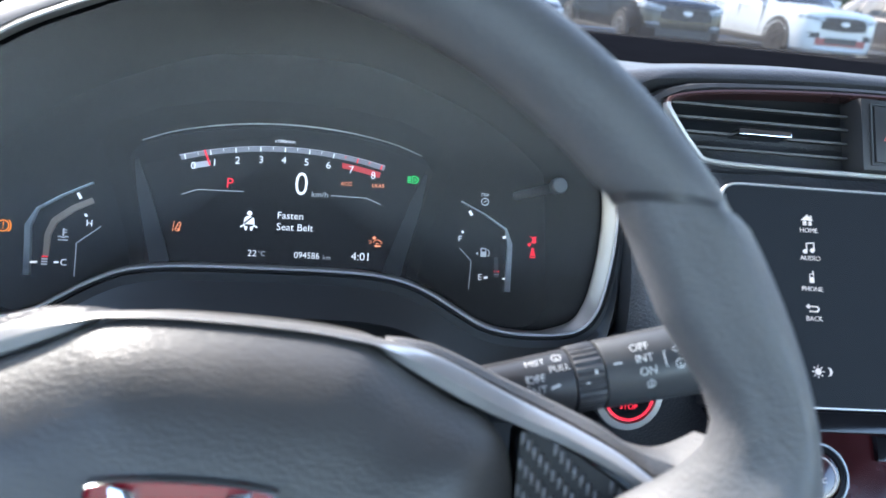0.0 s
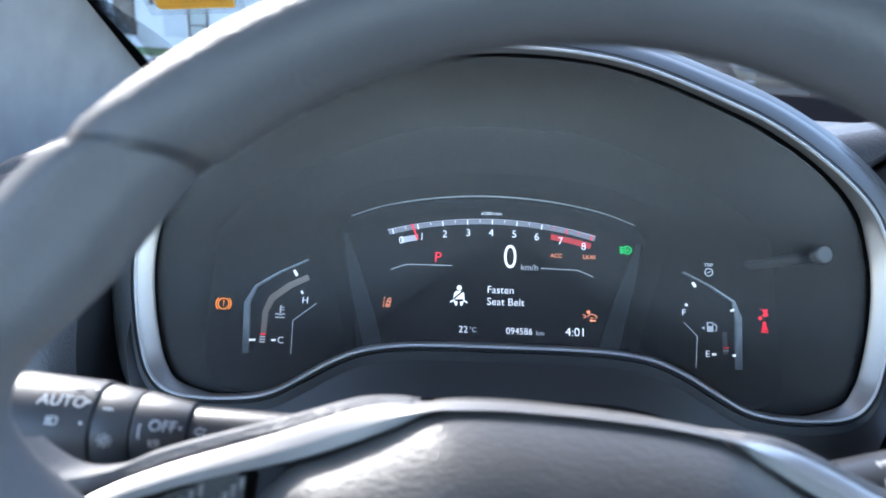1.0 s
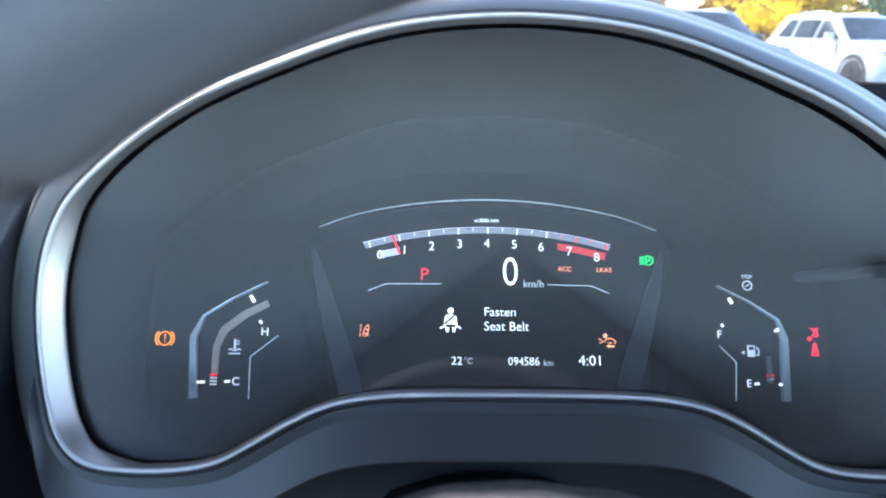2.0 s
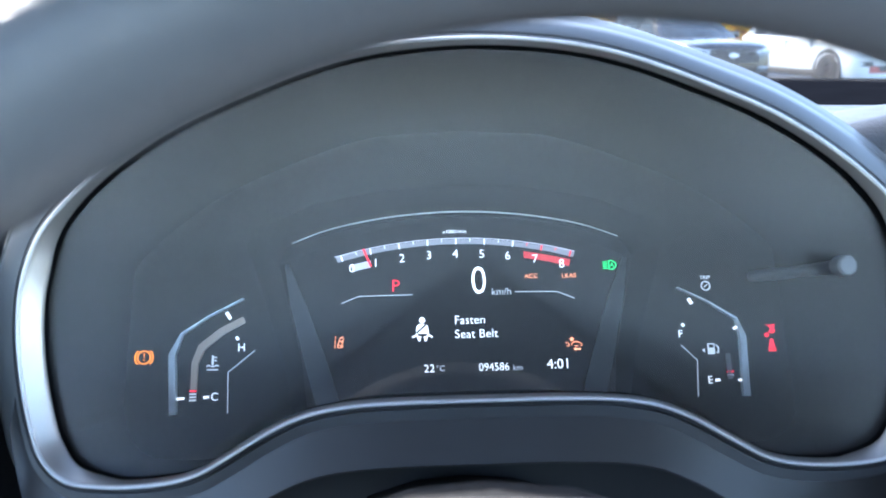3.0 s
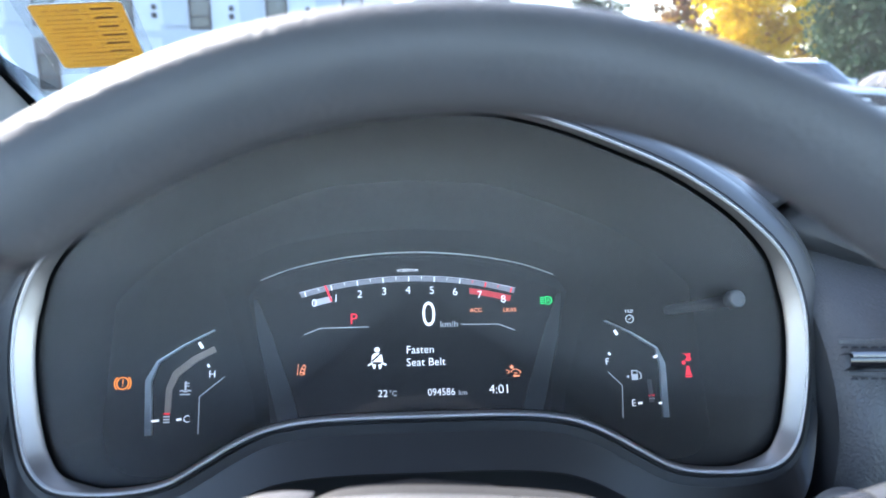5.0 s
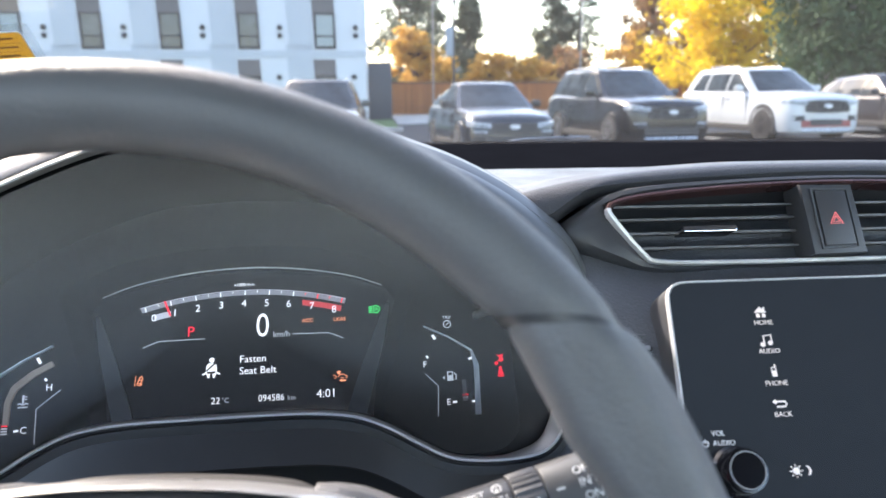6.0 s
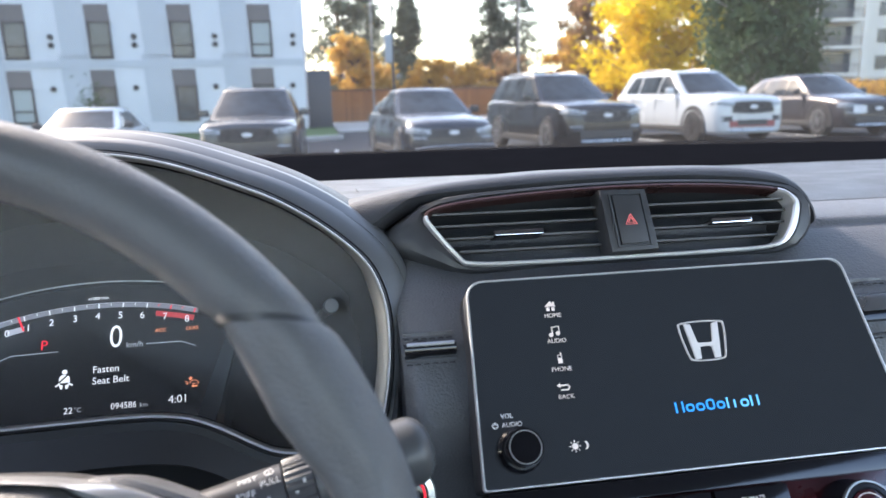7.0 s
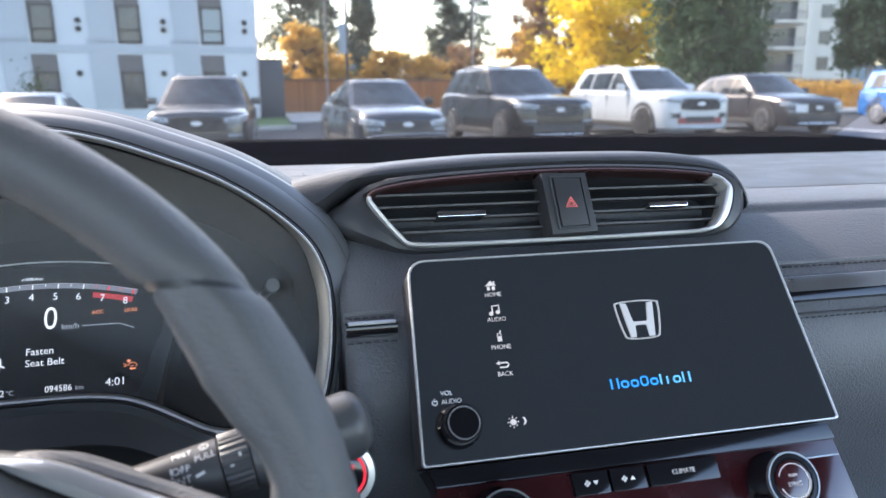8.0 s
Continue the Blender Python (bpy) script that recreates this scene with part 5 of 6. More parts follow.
def frit(t, k):
    """A point of the printed glass edge: k runs from the pillar to the band's inner limit, which spreads towards the foot."""
    spread = 1 - sstep(t, -0.3, 1.4)
    return pillar_line(t, (0.003 + k * (0.015 + 0.042 * spread), 0.010 + k * (0.004 - 0.032 * spread), 0.001 + k * 0.028 * spread))


bm = bmesh.new()
loft(bm, [[frit(-1.2 + 0.1 * i, k) for k in (-0.15, 0.05, 0.24)] for i in range(60)], False)
part("glass_edge", bm, FACE, shell, "black edge of the windscreen")
bm = bmesh.new()
for i in range(150):
    for j in range(13):
        t, k = -1.2 + 0.028 * (i + 0.5 * (j % 2)), 0.26 + 0.06 * j
        c = frit(t, k)
        e1, e2 = (frit(t + 0.02, k) - c).normalized(), (frit(t, k + 0.1) - c).normalized()
        r = 0.00155 - 0.00004 * j
        bm.faces.new([bm.verts.new(c + e1 * r * math.cos(q * math.pi / 3) + e2 * r * math.sin(q * math.pi / 3)) for q in range(6)])
tagged(part("dot_band", bm, FACE, shell, "fine black dot pattern along the glass edge"), kind="stuff")
# headliner is out of view, added to keep open sky out of reflections
bm = bmesh.new()
loft(bm, [[(x, y, 1.60 - 0.03 * ((x - 0.35) / 0.78) ** 2 - 0.05 * sstep(-y, 1.2, 2.1)) for x in lin(-0.52, 1.22, 12)] for y in lin(0.02, -2.1, 14)], False)
part("headliner", bm, GREYTRIM, shell, "unseen light grey headliner that keeps out the sky", smooth=True)
DOOR = mat("door_plastic", (0.05, 0.05, 0.055), 0.55, grain=0.3)
for x in (-0.54, 1.24):
    bm = bmesh.new()
    box(bm, x, -0.585, 0.66, 0.06, 2.95, 0.62, 0.02)
    part("door_panel", bm, DOOR, shell, "dark door panel")
# rear panel and floor are unseen, added to close off light
bm = bmesh.new()
box(bm, 0.35, -2.05, 0.72, 1.76, 0.10, 0.75, 0.02)
part("rear_panel", bm, DOOR, shell, "unseen dark rear panel closing the cabin")
bm = bmesh.new()
box(bm, 0.35, 0.91, 0.70, 1.76, 0.04, 0.77, 0.01)
part("bulkhead", bm, DOOR, shell, "dark bulkhead behind the dashboard")
bm = bmesh.new()
box(bm, 0.35, -0.58, 0.34, 1.76, 2.95, 0.05)
part("cabin_floor", bm, DOOR, shell, "unseen dark floor closing the cabin", smooth=False)
# windscreen; its thin translucent veil imitates haze over the view outside
WIND = glass("windscreen_glass", (0.53, 0.525, 0.492), veil=0.009, lit_through=True)
bm = bmesh.new()
loft(bm, [[(x, 0.86 - 0.10 * ((x - 0.35) / 0.75) ** 2 - 0.83 * v, 1.085 + 0.53 * v) for x in lin(-0.47, 1.17, 14)] for v in lin(0, 1, 6)], False)
ws = part("windscreen", bm, WIND)
ws.visible_shadow = False
tagged(ws, "clear raked windscreen with a faint veil for haze", "windscreen", kind="structure")
# paper permit in a clear sleeve at the foot of the windscreen
TAG_X, TAG_Y = Vector((0.9883, 0.1311, 0.0783)), Vector((0.0674, -0.8345, 0.5468))
TAG = Matrix.Translation((-0.3305, 0.4712, 1.2094)) @ Matrix((TAG_X, TAG_Y, TAG_X.cross(TAG_Y))).transposed().to_4x4()
tag = thing("paper_tag", TAG, "yellow paper tag with handwriting in a clear sleeve on the windscreen", "paper tag")
bm = bmesh.new()
prism(bm, round_rect(0, 0, 0.088, 0.108, 0.005), -0.0003, 0.0003)
PAPER = mat("yellow_paper", (0.58, 0.42, 0.09), 0.7, vary=0.06)
thin, both = PAPER.node_tree.nodes.new("ShaderNodeBsdfTranslucent"), PAPER.node_tree.nodes.new("ShaderNodeMixShader")
thin.inputs[0].default_value = (0.58, 0.42, 0.09, 1)
both.inputs[0].default_value = 0.5
PAPER.node_tree.links.new(PAPER.node_tree.nodes["Principled BSDF"].outputs[0], both.inputs[1])
PAPER.node_tree.links.new(thin.outputs[0], both.inputs[2])
PAPER.node_tree.links.new(both.outputs[0], PAPER.node_tree.nodes["Material Output"].inputs[0])
paper = part("paper", bm, PAPER, tag, smooth=False)
bm = bmesh.new()
ring_o, ring_i = round_rect(0, 0, 0.0905, 0.1105, 0.0062), round_rect(0, 0, 0.0878, 0.1078, 0.005)
loft(bm, [[(a, b, -0.0004) for a, b in ring_i], [(a, b, 0.0002) for a, b in ring_i], [(a, b, 0.0002) for a, b in ring_o], [(a, b, -0.0004) for a, b in ring_o], [(a, b, -0.0004) for a, b in ring_i]])
part("paper_edge", bm, mat("paper_white", (0.75, 0.74, 0.70), 0.7), paper, "white paper edge", smooth=False)
bm = bmesh.new()
prism(bm, round_rect(0, 0.002, 0.112, 0.134, 0.005), 0.0006, 0.0010)
sl = part("sleeve", bm, glass("sleeve_plastic", (0.93, 0.95, 0.96), veil=0.05), tag, "clear plastic sleeve", smooth=False)
sl.visible_shadow = False
INK = mat("dark_ink", (0.20, 0.11, 0.03), 0.7, vary=0)
random.seed(4)
# handwriting that cannot be read: loose waves; printed words: plain bars
for i in range(7):
    v = 44 - i * 14.2
    u = -36 + random.uniform(0, 8)
    end = (2 if i < 5 else 34) - random.uniform(0, 6)
    while u < end:
        w = random.uniform(5, 9)
        pts = [(u + w * q / 6, v + (2.6 if q % 2 else -2.0) * random.uniform(0.4, 1.0)) for q in range(7)]
        bm = bmesh.new()
        ribbon(bm, [(a * mm, b * mm) for a, b in pts], 0.0009, 0.0004, 0.0007)
        part("handwriting", bm, INK, tag, smooth=False)
        u += w + 1.8
    if i < 6:
        bar("printed_line", (12, v + 1, 12 + random.uniform(18, 26), v + 1), 2.8, INK, tag, 0.0004)
    bar("ruled_line", (-39, v - 6.6, 39, v - 6.6), 0.35, INK, tag, 0.0004)
bar("ruled_line", (7, 50, 7, -20), 0.35, INK, tag, 0.0004)
# wipers at the foot of the windscreen
def wiper(pts, label):
    w = thing("wiper", pose(*pts[0]), label, "wiper", "wipers on the windscreen")
    o = Vector(pts[0])
    bm = bmesh.new()
    tube(bm, [p - o for p in smooth_line(pts, 6)], 0.0035, 8)
    part("blade", bm, DARK, w)
    bm = bmesh.new()
    tube(bm, [p - o + Vector((0, 0.006, 0.006)) for p in smooth_line(pts, 6)], 0.0022, 6)
    part("arm", bm, EDGE, w, "grey metal arm")


wiper([(0.31, 0.92, 1.079), (0.335, 0.91, 1.088), (0.39, 0.90, 1.092), (0.47, 0.90, 1.093)], "thin black wiper resting below the windscreen")
wiper([(0.99, 0.90, 1.076), (1.05, 0.90, 1.080), (1.12, 0.90, 1.084)], "short visible end of a black wiper")
# ---- outside ----
ASPHALT = mat("asphalt", (0.050, 0.050, 0.052), 0.9, spec=0.2, grain=0.5, grain_size=0.02, vary=0.25, vary_size=0.8)
CONCRETE = mat("concrete", (0.34, 0.33, 0.31), 0.85, grain=0.3, grain_size=0.02, vary=0.12, vary_size=0.6)
GRASS = mat("grass", (0.06, 0.11, 0.025), 0.9, grain=0.8, grain_size=0.05, vary=0.35, vary_size=0.4)
WHITE_WALL = mat("white_panel", (0.56, 0.58, 0.61), 0.7, vary=0.05, vary_size=1.5)
WHITE_WALL2 = mat("light_grey_panel", (0.43, 0.455, 0.49), 0.7, vary=0.05, vary_size=1.5)
GREY_PANEL = mat("grey_panel", (0.13, 0.12, 0.12), 0.7, vary=0.08, vary_size=0.7)
WIN_FRAME = mat("window_frame_dark", (0.03, 0.03, 0.032), 0.5)
WIN_GLASS = mat("window_glass", (0.06, 0.075, 0.085), 0.08, vary=0.3, vary_size=0.5)
BLIND = mat("window_blind", (0.32, 0.36, 0.36), 0.6)
FENCE = mat("cedar_board", (0.26, 0.10, 0.035), 0.8, grain=0.3, grain_size=0.02, vary=0.2, vary_size=0.3, island=0.18)
FENCE_CAP = mat("fence_cap", (0.09, 0.045, 0.03), 0.8)
POLE = mat("pole_paint", (0.03, 0.032, 0.036), 0.5)
POLE_LIGHT = mat("pole_metal", (0.24, 0.24, 0.25), 0.4, metal=0.6)
BARK = mat("bark", (0.09, 0.06, 0.045), 0.9, grain=0.6, grain_size=0.03)
BIRCH = mat("pale_bark", (0.42, 0.41, 0.40), 0.85, grain=0.3, grain_size=0.02)

def gz(x):
    """The car park falls gently towards the white building."""
    return -0.30 + 0.33 * sstep(x, -4.0, 12.0)


gx = [-1200, -400, -100, -30, -10] + lin(-4, 12, 20) + [20, 50, 120, 400, 1200]
bm = bmesh.new()
loft(bm, [[(x, y, gz(x)) for x in gx] for y in (-400, -20, 0, 20, 60, 200, 800, 2500)], False)
tagged(part("ground", bm, ASPHALT), "grey asphalt car park", "ground", kind="structure")


def slab(name, x0, x1, y0, y1, z, material, label, category):
    """A raised strip that follows the fall of the ground."""
    xs = lin(x0, x1, 40)
    bm = bmesh.new()
    loft(bm, [[(x, y0, gz(x) - 0.1) for x in xs], [(x, y0, gz(x) + z - 0.02) for x in xs], [(x, y0 + 0.02, gz(x) + z) for x in xs], [(x, y1, gz(x) + z) for x in xs], [(x, y1, gz(x) - 0.1) for x in xs]], False)
    for side in (0, -1):
        x = xs[side]
        bm.faces.new([bm.verts.new(p) for p in ((x, y0, gz(x) - 0.1), (x, y0, gz(x) + z - 0.02), (x, y1, gz(x) + z), (x, y1, gz(x) - 0.1))])
    return tagged(part(name, bm, material), label, category, kind="structure")


slab("lawn", -40, 1.0, 27.5, 36.2, 0.14, GRASS, "green lawn along the white building", "lawn")
slab("kerb", -40, 1.15, 27.2, 27.5, 0.15, CONCRETE, "pale concrete kerb of the lawn", "kerb")
slab("pavement", 1.15, 60, 33.0, 45.6, 0.05, CONCRETE, "pale concrete path behind the car park", "pavement")
LINE = mat("line_paint", (0.55, 0.55, 0.53), 0.7, vary=0.2, vary_size=0.2)
for i in range(9):
    bm = bmesh.new()
    box(bm, 0, 0, 0.003, 0.1, 5.2, 0.004)
    tagged(part("bay_line", bm, LINE, smooth=False, m=pose(-7.4 + i * 4.05, 18.6, gz(-7.4 + i * 4.05) + 0.002, 0, -math.degrees(math.atan(gz(-7.3 + i * 4.05) - gz(-7.4 + i * 4.05)) * 10))), "white painted line between parking bays", "parking line", "parking lines", "structure")

# ---- white apartment building ----
apt = thing("apartment_building", pose(0, 36.3, 0), "white panelled apartment building with tall dark windows", "building")
bm = bmesh.new()
box(bm, -16.25, 6.0, 6.4, 32.0, 12.0, 13.6)
part("wall", bm, WHITE_WALL, apt, smooth=False)
bm = bmesh.new()
box(bm, -16.25, 6.0, 13.3, 32.3, 12.3, 0.25)
part("roof", bm, GREY_PANEL, apt, smooth=False)
for k in range(8):
    x = -2.18 - 3.6 * k
    for s in range(4):
        z0 = 3.33 + 3.15 * (s - 1) if s else 0.42
        z1 = z0 + 1.62
        ztop = z0 + 2.38
        hw = 0.50
        bm = bmesh.new()
        lean = 0.10
        prism(bm, [(x - hw - lean, ztop), (x + hw - lean * 0.4, ztop), (x + hw + 0.03, z0 - 0.05), (x - hw, z0 - 0.05)], -0.02, 0.03)
        bmesh.ops.transform(bm, matrix=Matrix.Rotation(radians(90), 4, "X"), verts=bm.verts)
        w = part("window", bm, GREY_PANEL, apt, "grey panel with a dark window", smooth=False)
        bm = bmesh.new()
        for cx, cz, sx, sz in ((x - hw + 0.05, (z0 + z1) / 2, 0.09, z1 - z0), (x + hw - 0.05, (z0 + z1) / 2, 0.09, z1 - z0), (x, z0 + 0.04, 2 * hw, 0.09), (x, z1 - 0.04, 2 * hw, 0.09), (x, z0 + 0.55, 2 * hw, 0.07)):
            box(bm, cx, -0.055, cz, sx, 0.07, sz)
        part("frame", bm, WIN_FRAME, w, smooth=False)
        for za, zb in ((z0 + 0.08, z0 + 0.52), (z0 + 0.58, z1 - 0.08)):
            bm = bmesh.new()
            box(bm, x, -0.040, (za + zb) / 2, 2 * hw - 0.18, 0.012, zb - za)
            part("pane", bm, BLIND if (k * 3 + s) % 4 == 1 else WIN_GLASS, w, smooth=False)
        # slanting wall panels in a second white
        bm = bmesh.new()
        prism(bm, [(x + 1.72, ztop + 0.70), (x + 2.95, ztop + 0.70), (x + 2.98, z0 - 0.05), (x + 1.90, z0 - 0.05)], 0.0, 0.025)
        bmesh.ops.transform(bm, matrix=Matrix.Rotation(radians(90), 4, "X"), verts=bm.verts)
        if k > 0:
            part("wall_panel", bm, WHITE_WALL2, apt, smooth=False)
        else:
            bm.free()
        for dz in (0.58, 0.95) if s else (1.55,):
            bm = bmesh.new()
            disc_stack(bm, [(0.13, 0.0), (0.13, 0.06), (0.09, 0.10)], 14)
            part("vent_cap", bm, WIN_FRAME, apt, m=Matrix.Translation((x + 1.47 if s else x + 1.35, -0.01, z0 + dz)) @ Matrix.Rotation(radians(90), 4, "X"))
for z in (3.05, 6.25, 9.4):
    bm = bmesh.new()
    box(bm, -16.25, -0.01, z, 32.0, 0.05, 0.34)
    part("ledge", bm, WHITE_WALL2, apt, smooth=False)
bm = bmesh.new()
box(bm, 0.42, 36.9, 1.2, 1.15, 0.5, 2.95, 0.02)
tagged(part("utility_cabinet", bm, mat("slate_steel", (0.035, 0.042, 0.055), 0.5)), "tall slate-grey steel cabinet beside the building", "cabinet")

# ---- fence ----
fence = thing("fence", pose(1.2, 46, -0.16), "long cedar board fence with a dark cap rail", "fence")
board = bmesh.new()
box(board, 0, 0, 1.0, 0.172, 0.03, 1.90, 0.004)
first = part("board", board, FENCE, fence, smooth=False)
for i in range(1, 230):
    b = new("board", first.data)
    b.parent = fence
    b.location = (i * 0.178, random.uniform(-0.004, 0.004), random.uniform(-0.012, 0.012))
for i in range(18):
    bm = bmesh.new()
    box(bm, i * 2.4, 0.08, 1.05, 0.11, 0.11, 2.1, 0.01)
    part("post", bm, FENCE_CAP, fence, smooth=False)
bm = bmesh.new()
box(bm, 20.4, 0, 1.98, 41, 0.10, 0.10, 0.01)
part("cap_rail", bm, FENCE_CAP, fence, smooth=False)
bm = bmesh.new()
for i in range(300):
    box(bm, i * 0.137, 0.0, 2.11, 0.022, 0.02, 0.18)
tagged(part("finial_row", bm, FENCE_CAP, fence, smooth=False), kind="stuff")


# ---- trees ----
def leaf_mat(name, c, c2, thin=0.45):
    m = mat(name, c, 0.75, vary=0, rough_vary=0)
    nt = m.node_tree
    b = nt.nodes["Principled BSDF"]
    g = nt.nodes.new("ShaderNodeNewGeometry")
    mx = nt.nodes.new("ShaderNodeMix")
    mx.data_type = "RGBA"
    mx.inputs[6].default_value, mx.inputs[7].default_value = (*c, 1), (*c2, 1)
    nt.links.new(g.outputs["Random Per Island"], mx.inputs[0])
    nt.links.new(mx.outputs[2], b.inputs["Base Color"])
    tr = nt.nodes.new("ShaderNodeBsdfTranslucent")
    nt.links.new(mx.outputs[2], tr.inputs[0])
    ms = nt.nodes.new("ShaderNodeMixShader")
    ms.inputs[0].default_value = thin
    nt.links.new(b.outputs[0], ms.inputs[1])
    nt.links.new(tr.outputs[0], ms.inputs[2])
    nt.links.new(ms.outputs[0], nt.nodes["Material Output"].inputs[0])
    return m


YELLOW = leaf_mat("yellow_leaves", (0.80, 0.63, 0.03), (0.68, 0.48, 0.03), 0.6)
ORANGE = leaf_mat("orange_leaves", (0.62, 0.37, 0.07), (0.50, 0.32, 0.10), 0.6)
RUST = leaf_mat("rust_leaves", (0.34, 0.18, 0.10), (0.28, 0.20, 0.10))
GREEN = leaf_mat("green_leaves", (0.045, 0.085, 0.035), (0.075, 0.115, 0.05), 0.22)
NEEDLE = leaf_mat("needles", (0.10, 0.13, 0.095), (0.15, 0.165, 0.115), 0.4)


def leaves(points, size, name, material, parent, droop=0.0):
    verts, faces = [], []
    for p in points:
        s = size * random.uniform(0.6, 1.3)
        a = Vector((random.gauss(0, 1), random.gauss(0, 1), random.gauss(0, 0.7) - droop)).normalized()
        b = a.cross(Vector((random.gauss(0, 1), random.gauss(0, 1), random.gauss(0, 1)))).normalized()
        k = len(verts)
        verts += [p + a * s, p + b * s * 0.55, p - a * s, p - b * s * 0.55]
        faces.append((k, k + 1, k + 2, k + 3))
    me = bpy.data.meshes.new(name)
    me.from_pydata([tuple(v) for v in verts], [], faces)
    me.materials.append(material)
    ob = new(name, me)
    ob.parent = parent
    return tagged(ob, kind="stuff")


def limbs(parent, trunk_pts, radii, branches, material):
    bm = bmesh.new()
    tube(bm, trunk_pts, radii, 10)
    part("trunk", bm, material, parent)
    bm = bmesh.new()
    for pts, r in branches:
        tube(bm, pts, [r * (1 - 0.8 * i / (len(pts) - 1)) for i in range(len(pts))], 6)
    part("limbs", bm, material, parent)


def broadleaf(x, y, h, spread, base, material, label, seed, n=5200, leaf=0.20, bark=BARK, droop=0.0, clumps=46):
    random.seed(seed)
    t = thing("tree", pose(x, y, gz(x)), label, "tree")
    lean = random.uniform(-0.3, 0.3)
    trunk = [Vector((lean * k * k, 0, h * 0.8 * k)) for k in (0, 0.25, 0.5, 0.75, 1.0)]
    br, centres = [], []
    for i in range(clumps):
        k = random.uniform(0.0, 1.0)
        z = base + (h - base) * k
        r = spread * (0.35 + 0.65 * math.sin(math.pi * min(0.95, 0.22 + k * 0.72))) * random.uniform(0.25, 1.0)
        a = random.uniform(0, 6.283)
        c = Vector((r * math.cos(a), r * math.sin(a), z))
        centres.append((c, random.uniform(0.5, 1.0) * spread * 0.30))
        z0 = max(base * 0.7, z - r * 0.7)
        br.append(([Vector((lean * (z0 / h) ** 2, 0, min(z0, h * 0.78))), (Vector((0, 0, z0)) + c) / 2 + Vector((0, 0, 0.2)), c], 0.05 + 0.012 * h / 3))
    limbs(t, trunk, [0.02 * h, 0.017 * h, 0.013 * h, 0.008 * h, 0.003 * h], br, bark)
    pts = []
    for i in range(n):
        c, r = random.choice(centres)
        d = Vector((random.gauss(0, 1), random.gauss(0, 1), random.gauss(0, 0.8)))
        p = c + d * r * 0.55
        if droop:
            p.z -= droop * random.random() ** 2 * (p.xy.length / spread)
        pts.append(p)
    leaves(pts, leaf, "crown", material, t, droop * 0.5)
    return t


def conifer(x, y, h, spread, label, seed, n=12500, gap=0.0):
    random.seed(seed)
    t = thing("conifer", pose(x, y, gz(x)), label, "tree")
    br, pts = [], []
    tiers = int(h * 2.1)
    for i in range(tiers):
        k = i / tiers
        z = h * (0.10 + 0.9 * k)
        r = spread * (1 - k) ** 0.8 * random.uniform(0.55, 1.1)
        for j in range(random.randint(3, 5)):
            if random.random() < gap:
                continue
            a = random.uniform(0, 6.283)
            e = Vector((r * math.cos(a), r * math.sin(a), z - 0.22 * r))
            br.append(([Vector((0, 0, z)), Vector((e.x * 0.5, e.y * 0.5, z - 0.02 * r)), e], 0.05))
            m = max(4, int(n / (tiers * 4)))
            for q in range(m):
                f = random.random() ** 0.7
                p = Vector((0, 0, z)).lerp(e, f)
                pts.append(p + Vector((random.gauss(0, 0.26), random.gauss(0, 0.26), random.gauss(-0.18, 0.24))))
    limbs(t, [Vector((0, 0, h * k)) for k in (0, 0.3, 0.6, 1.0)], [0.017 * h, 0.013 * h, 0.008 * h, 0.002 * h], br, BARK)
    leaves(pts, 0.17, "crown", NEEDLE, t, 0.4)
    return t


conifer(2.3, 60, 15.5, 4.8, "tall dark green conifer with open branches", 11, gap=0.25)
conifer(7.8, 60, 9.6, 3.6, "dark green conifer with an uneven top", 12, gap=0.25)
conifer(5.0, 66, 12, 3.9, "dark green conifer behind a fence", 13, gap=0.35)
conifer(16.2, 66, 10.5, 3.9, "dark sparse conifer behind a fence", 14, gap=0.35)
conifer(18.3, 65, 13.5, 3.9, "tall thin conifer with gaps", 15, gap=0.4)
broadleaf(2.9, 51, 5.4, 1.9, 1.2, ORANGE, "small orange autumn tree behind the fence", 21, 5200, 0.17)
broadleaf(4.6, 53, 3.6, 2.0, 0.8, ORANGE, "low orange autumn shrub behind the fence", 22, 3400, 0.16)
broadleaf(8.6, 54, 3.9, 1.9, 0.8, ORANGE, "low orange autumn tree behind the fence", 23, 3600, 0.16)
broadleaf(11.6, 56, 3.6, 2.6, 0.6, ORANGE, "broad orange autumn shrub", 24, 4200, 0.17)
broadleaf(15.4, 58, 4.4, 2.4, 0.8, RUST, "rust coloured autumn shrub", 25, 3800, 0.17)
broadleaf(19.3, 55, 5.4, 2.2, 0.9, ORANGE, "orange autumn tree behind parked cars", 26, 5000, 0.17)
broadleaf(21.6, 56, 9.6, 2.4, 1.5, RUST, "tall rust-red autumn tree", 27, 9000, 0.18, clumps=70)
broadleaf(25.5, 58, 6.0, 2.6, 1.0, RUST, "round brown autumn tree", 31, 5000, 0.18)
broadleaf(22.3, 45.5, 10.5, 4.4, 1.6, YELLOW, "bright yellow autumn tree", 28, 21000, 0.18, clumps=90)
broadleaf(27.2, 48.5, 7.0, 2.2, 1.6, YELLOW, "smaller yellow autumn tree", 32, 6500, 0.17)
broadleaf(23.1, 35, 9.5, 3.0, 1.7, GREEN, "weeping green tree with hanging foliage", 29, 34000, 0.14, BIRCH, 2.6, 120)
broadleaf(28.6, 30.0, 9.0, 2.0, 2.5, GREEN, "green street tree with a pale trunk", 30, 20000, 0.14, BIRCH, 1.2, 80)
random.seed(5)
hedge = thing("hedge", pose(36, 40, gz(36)), "dry orange hedge along the car park edge", "hedge")
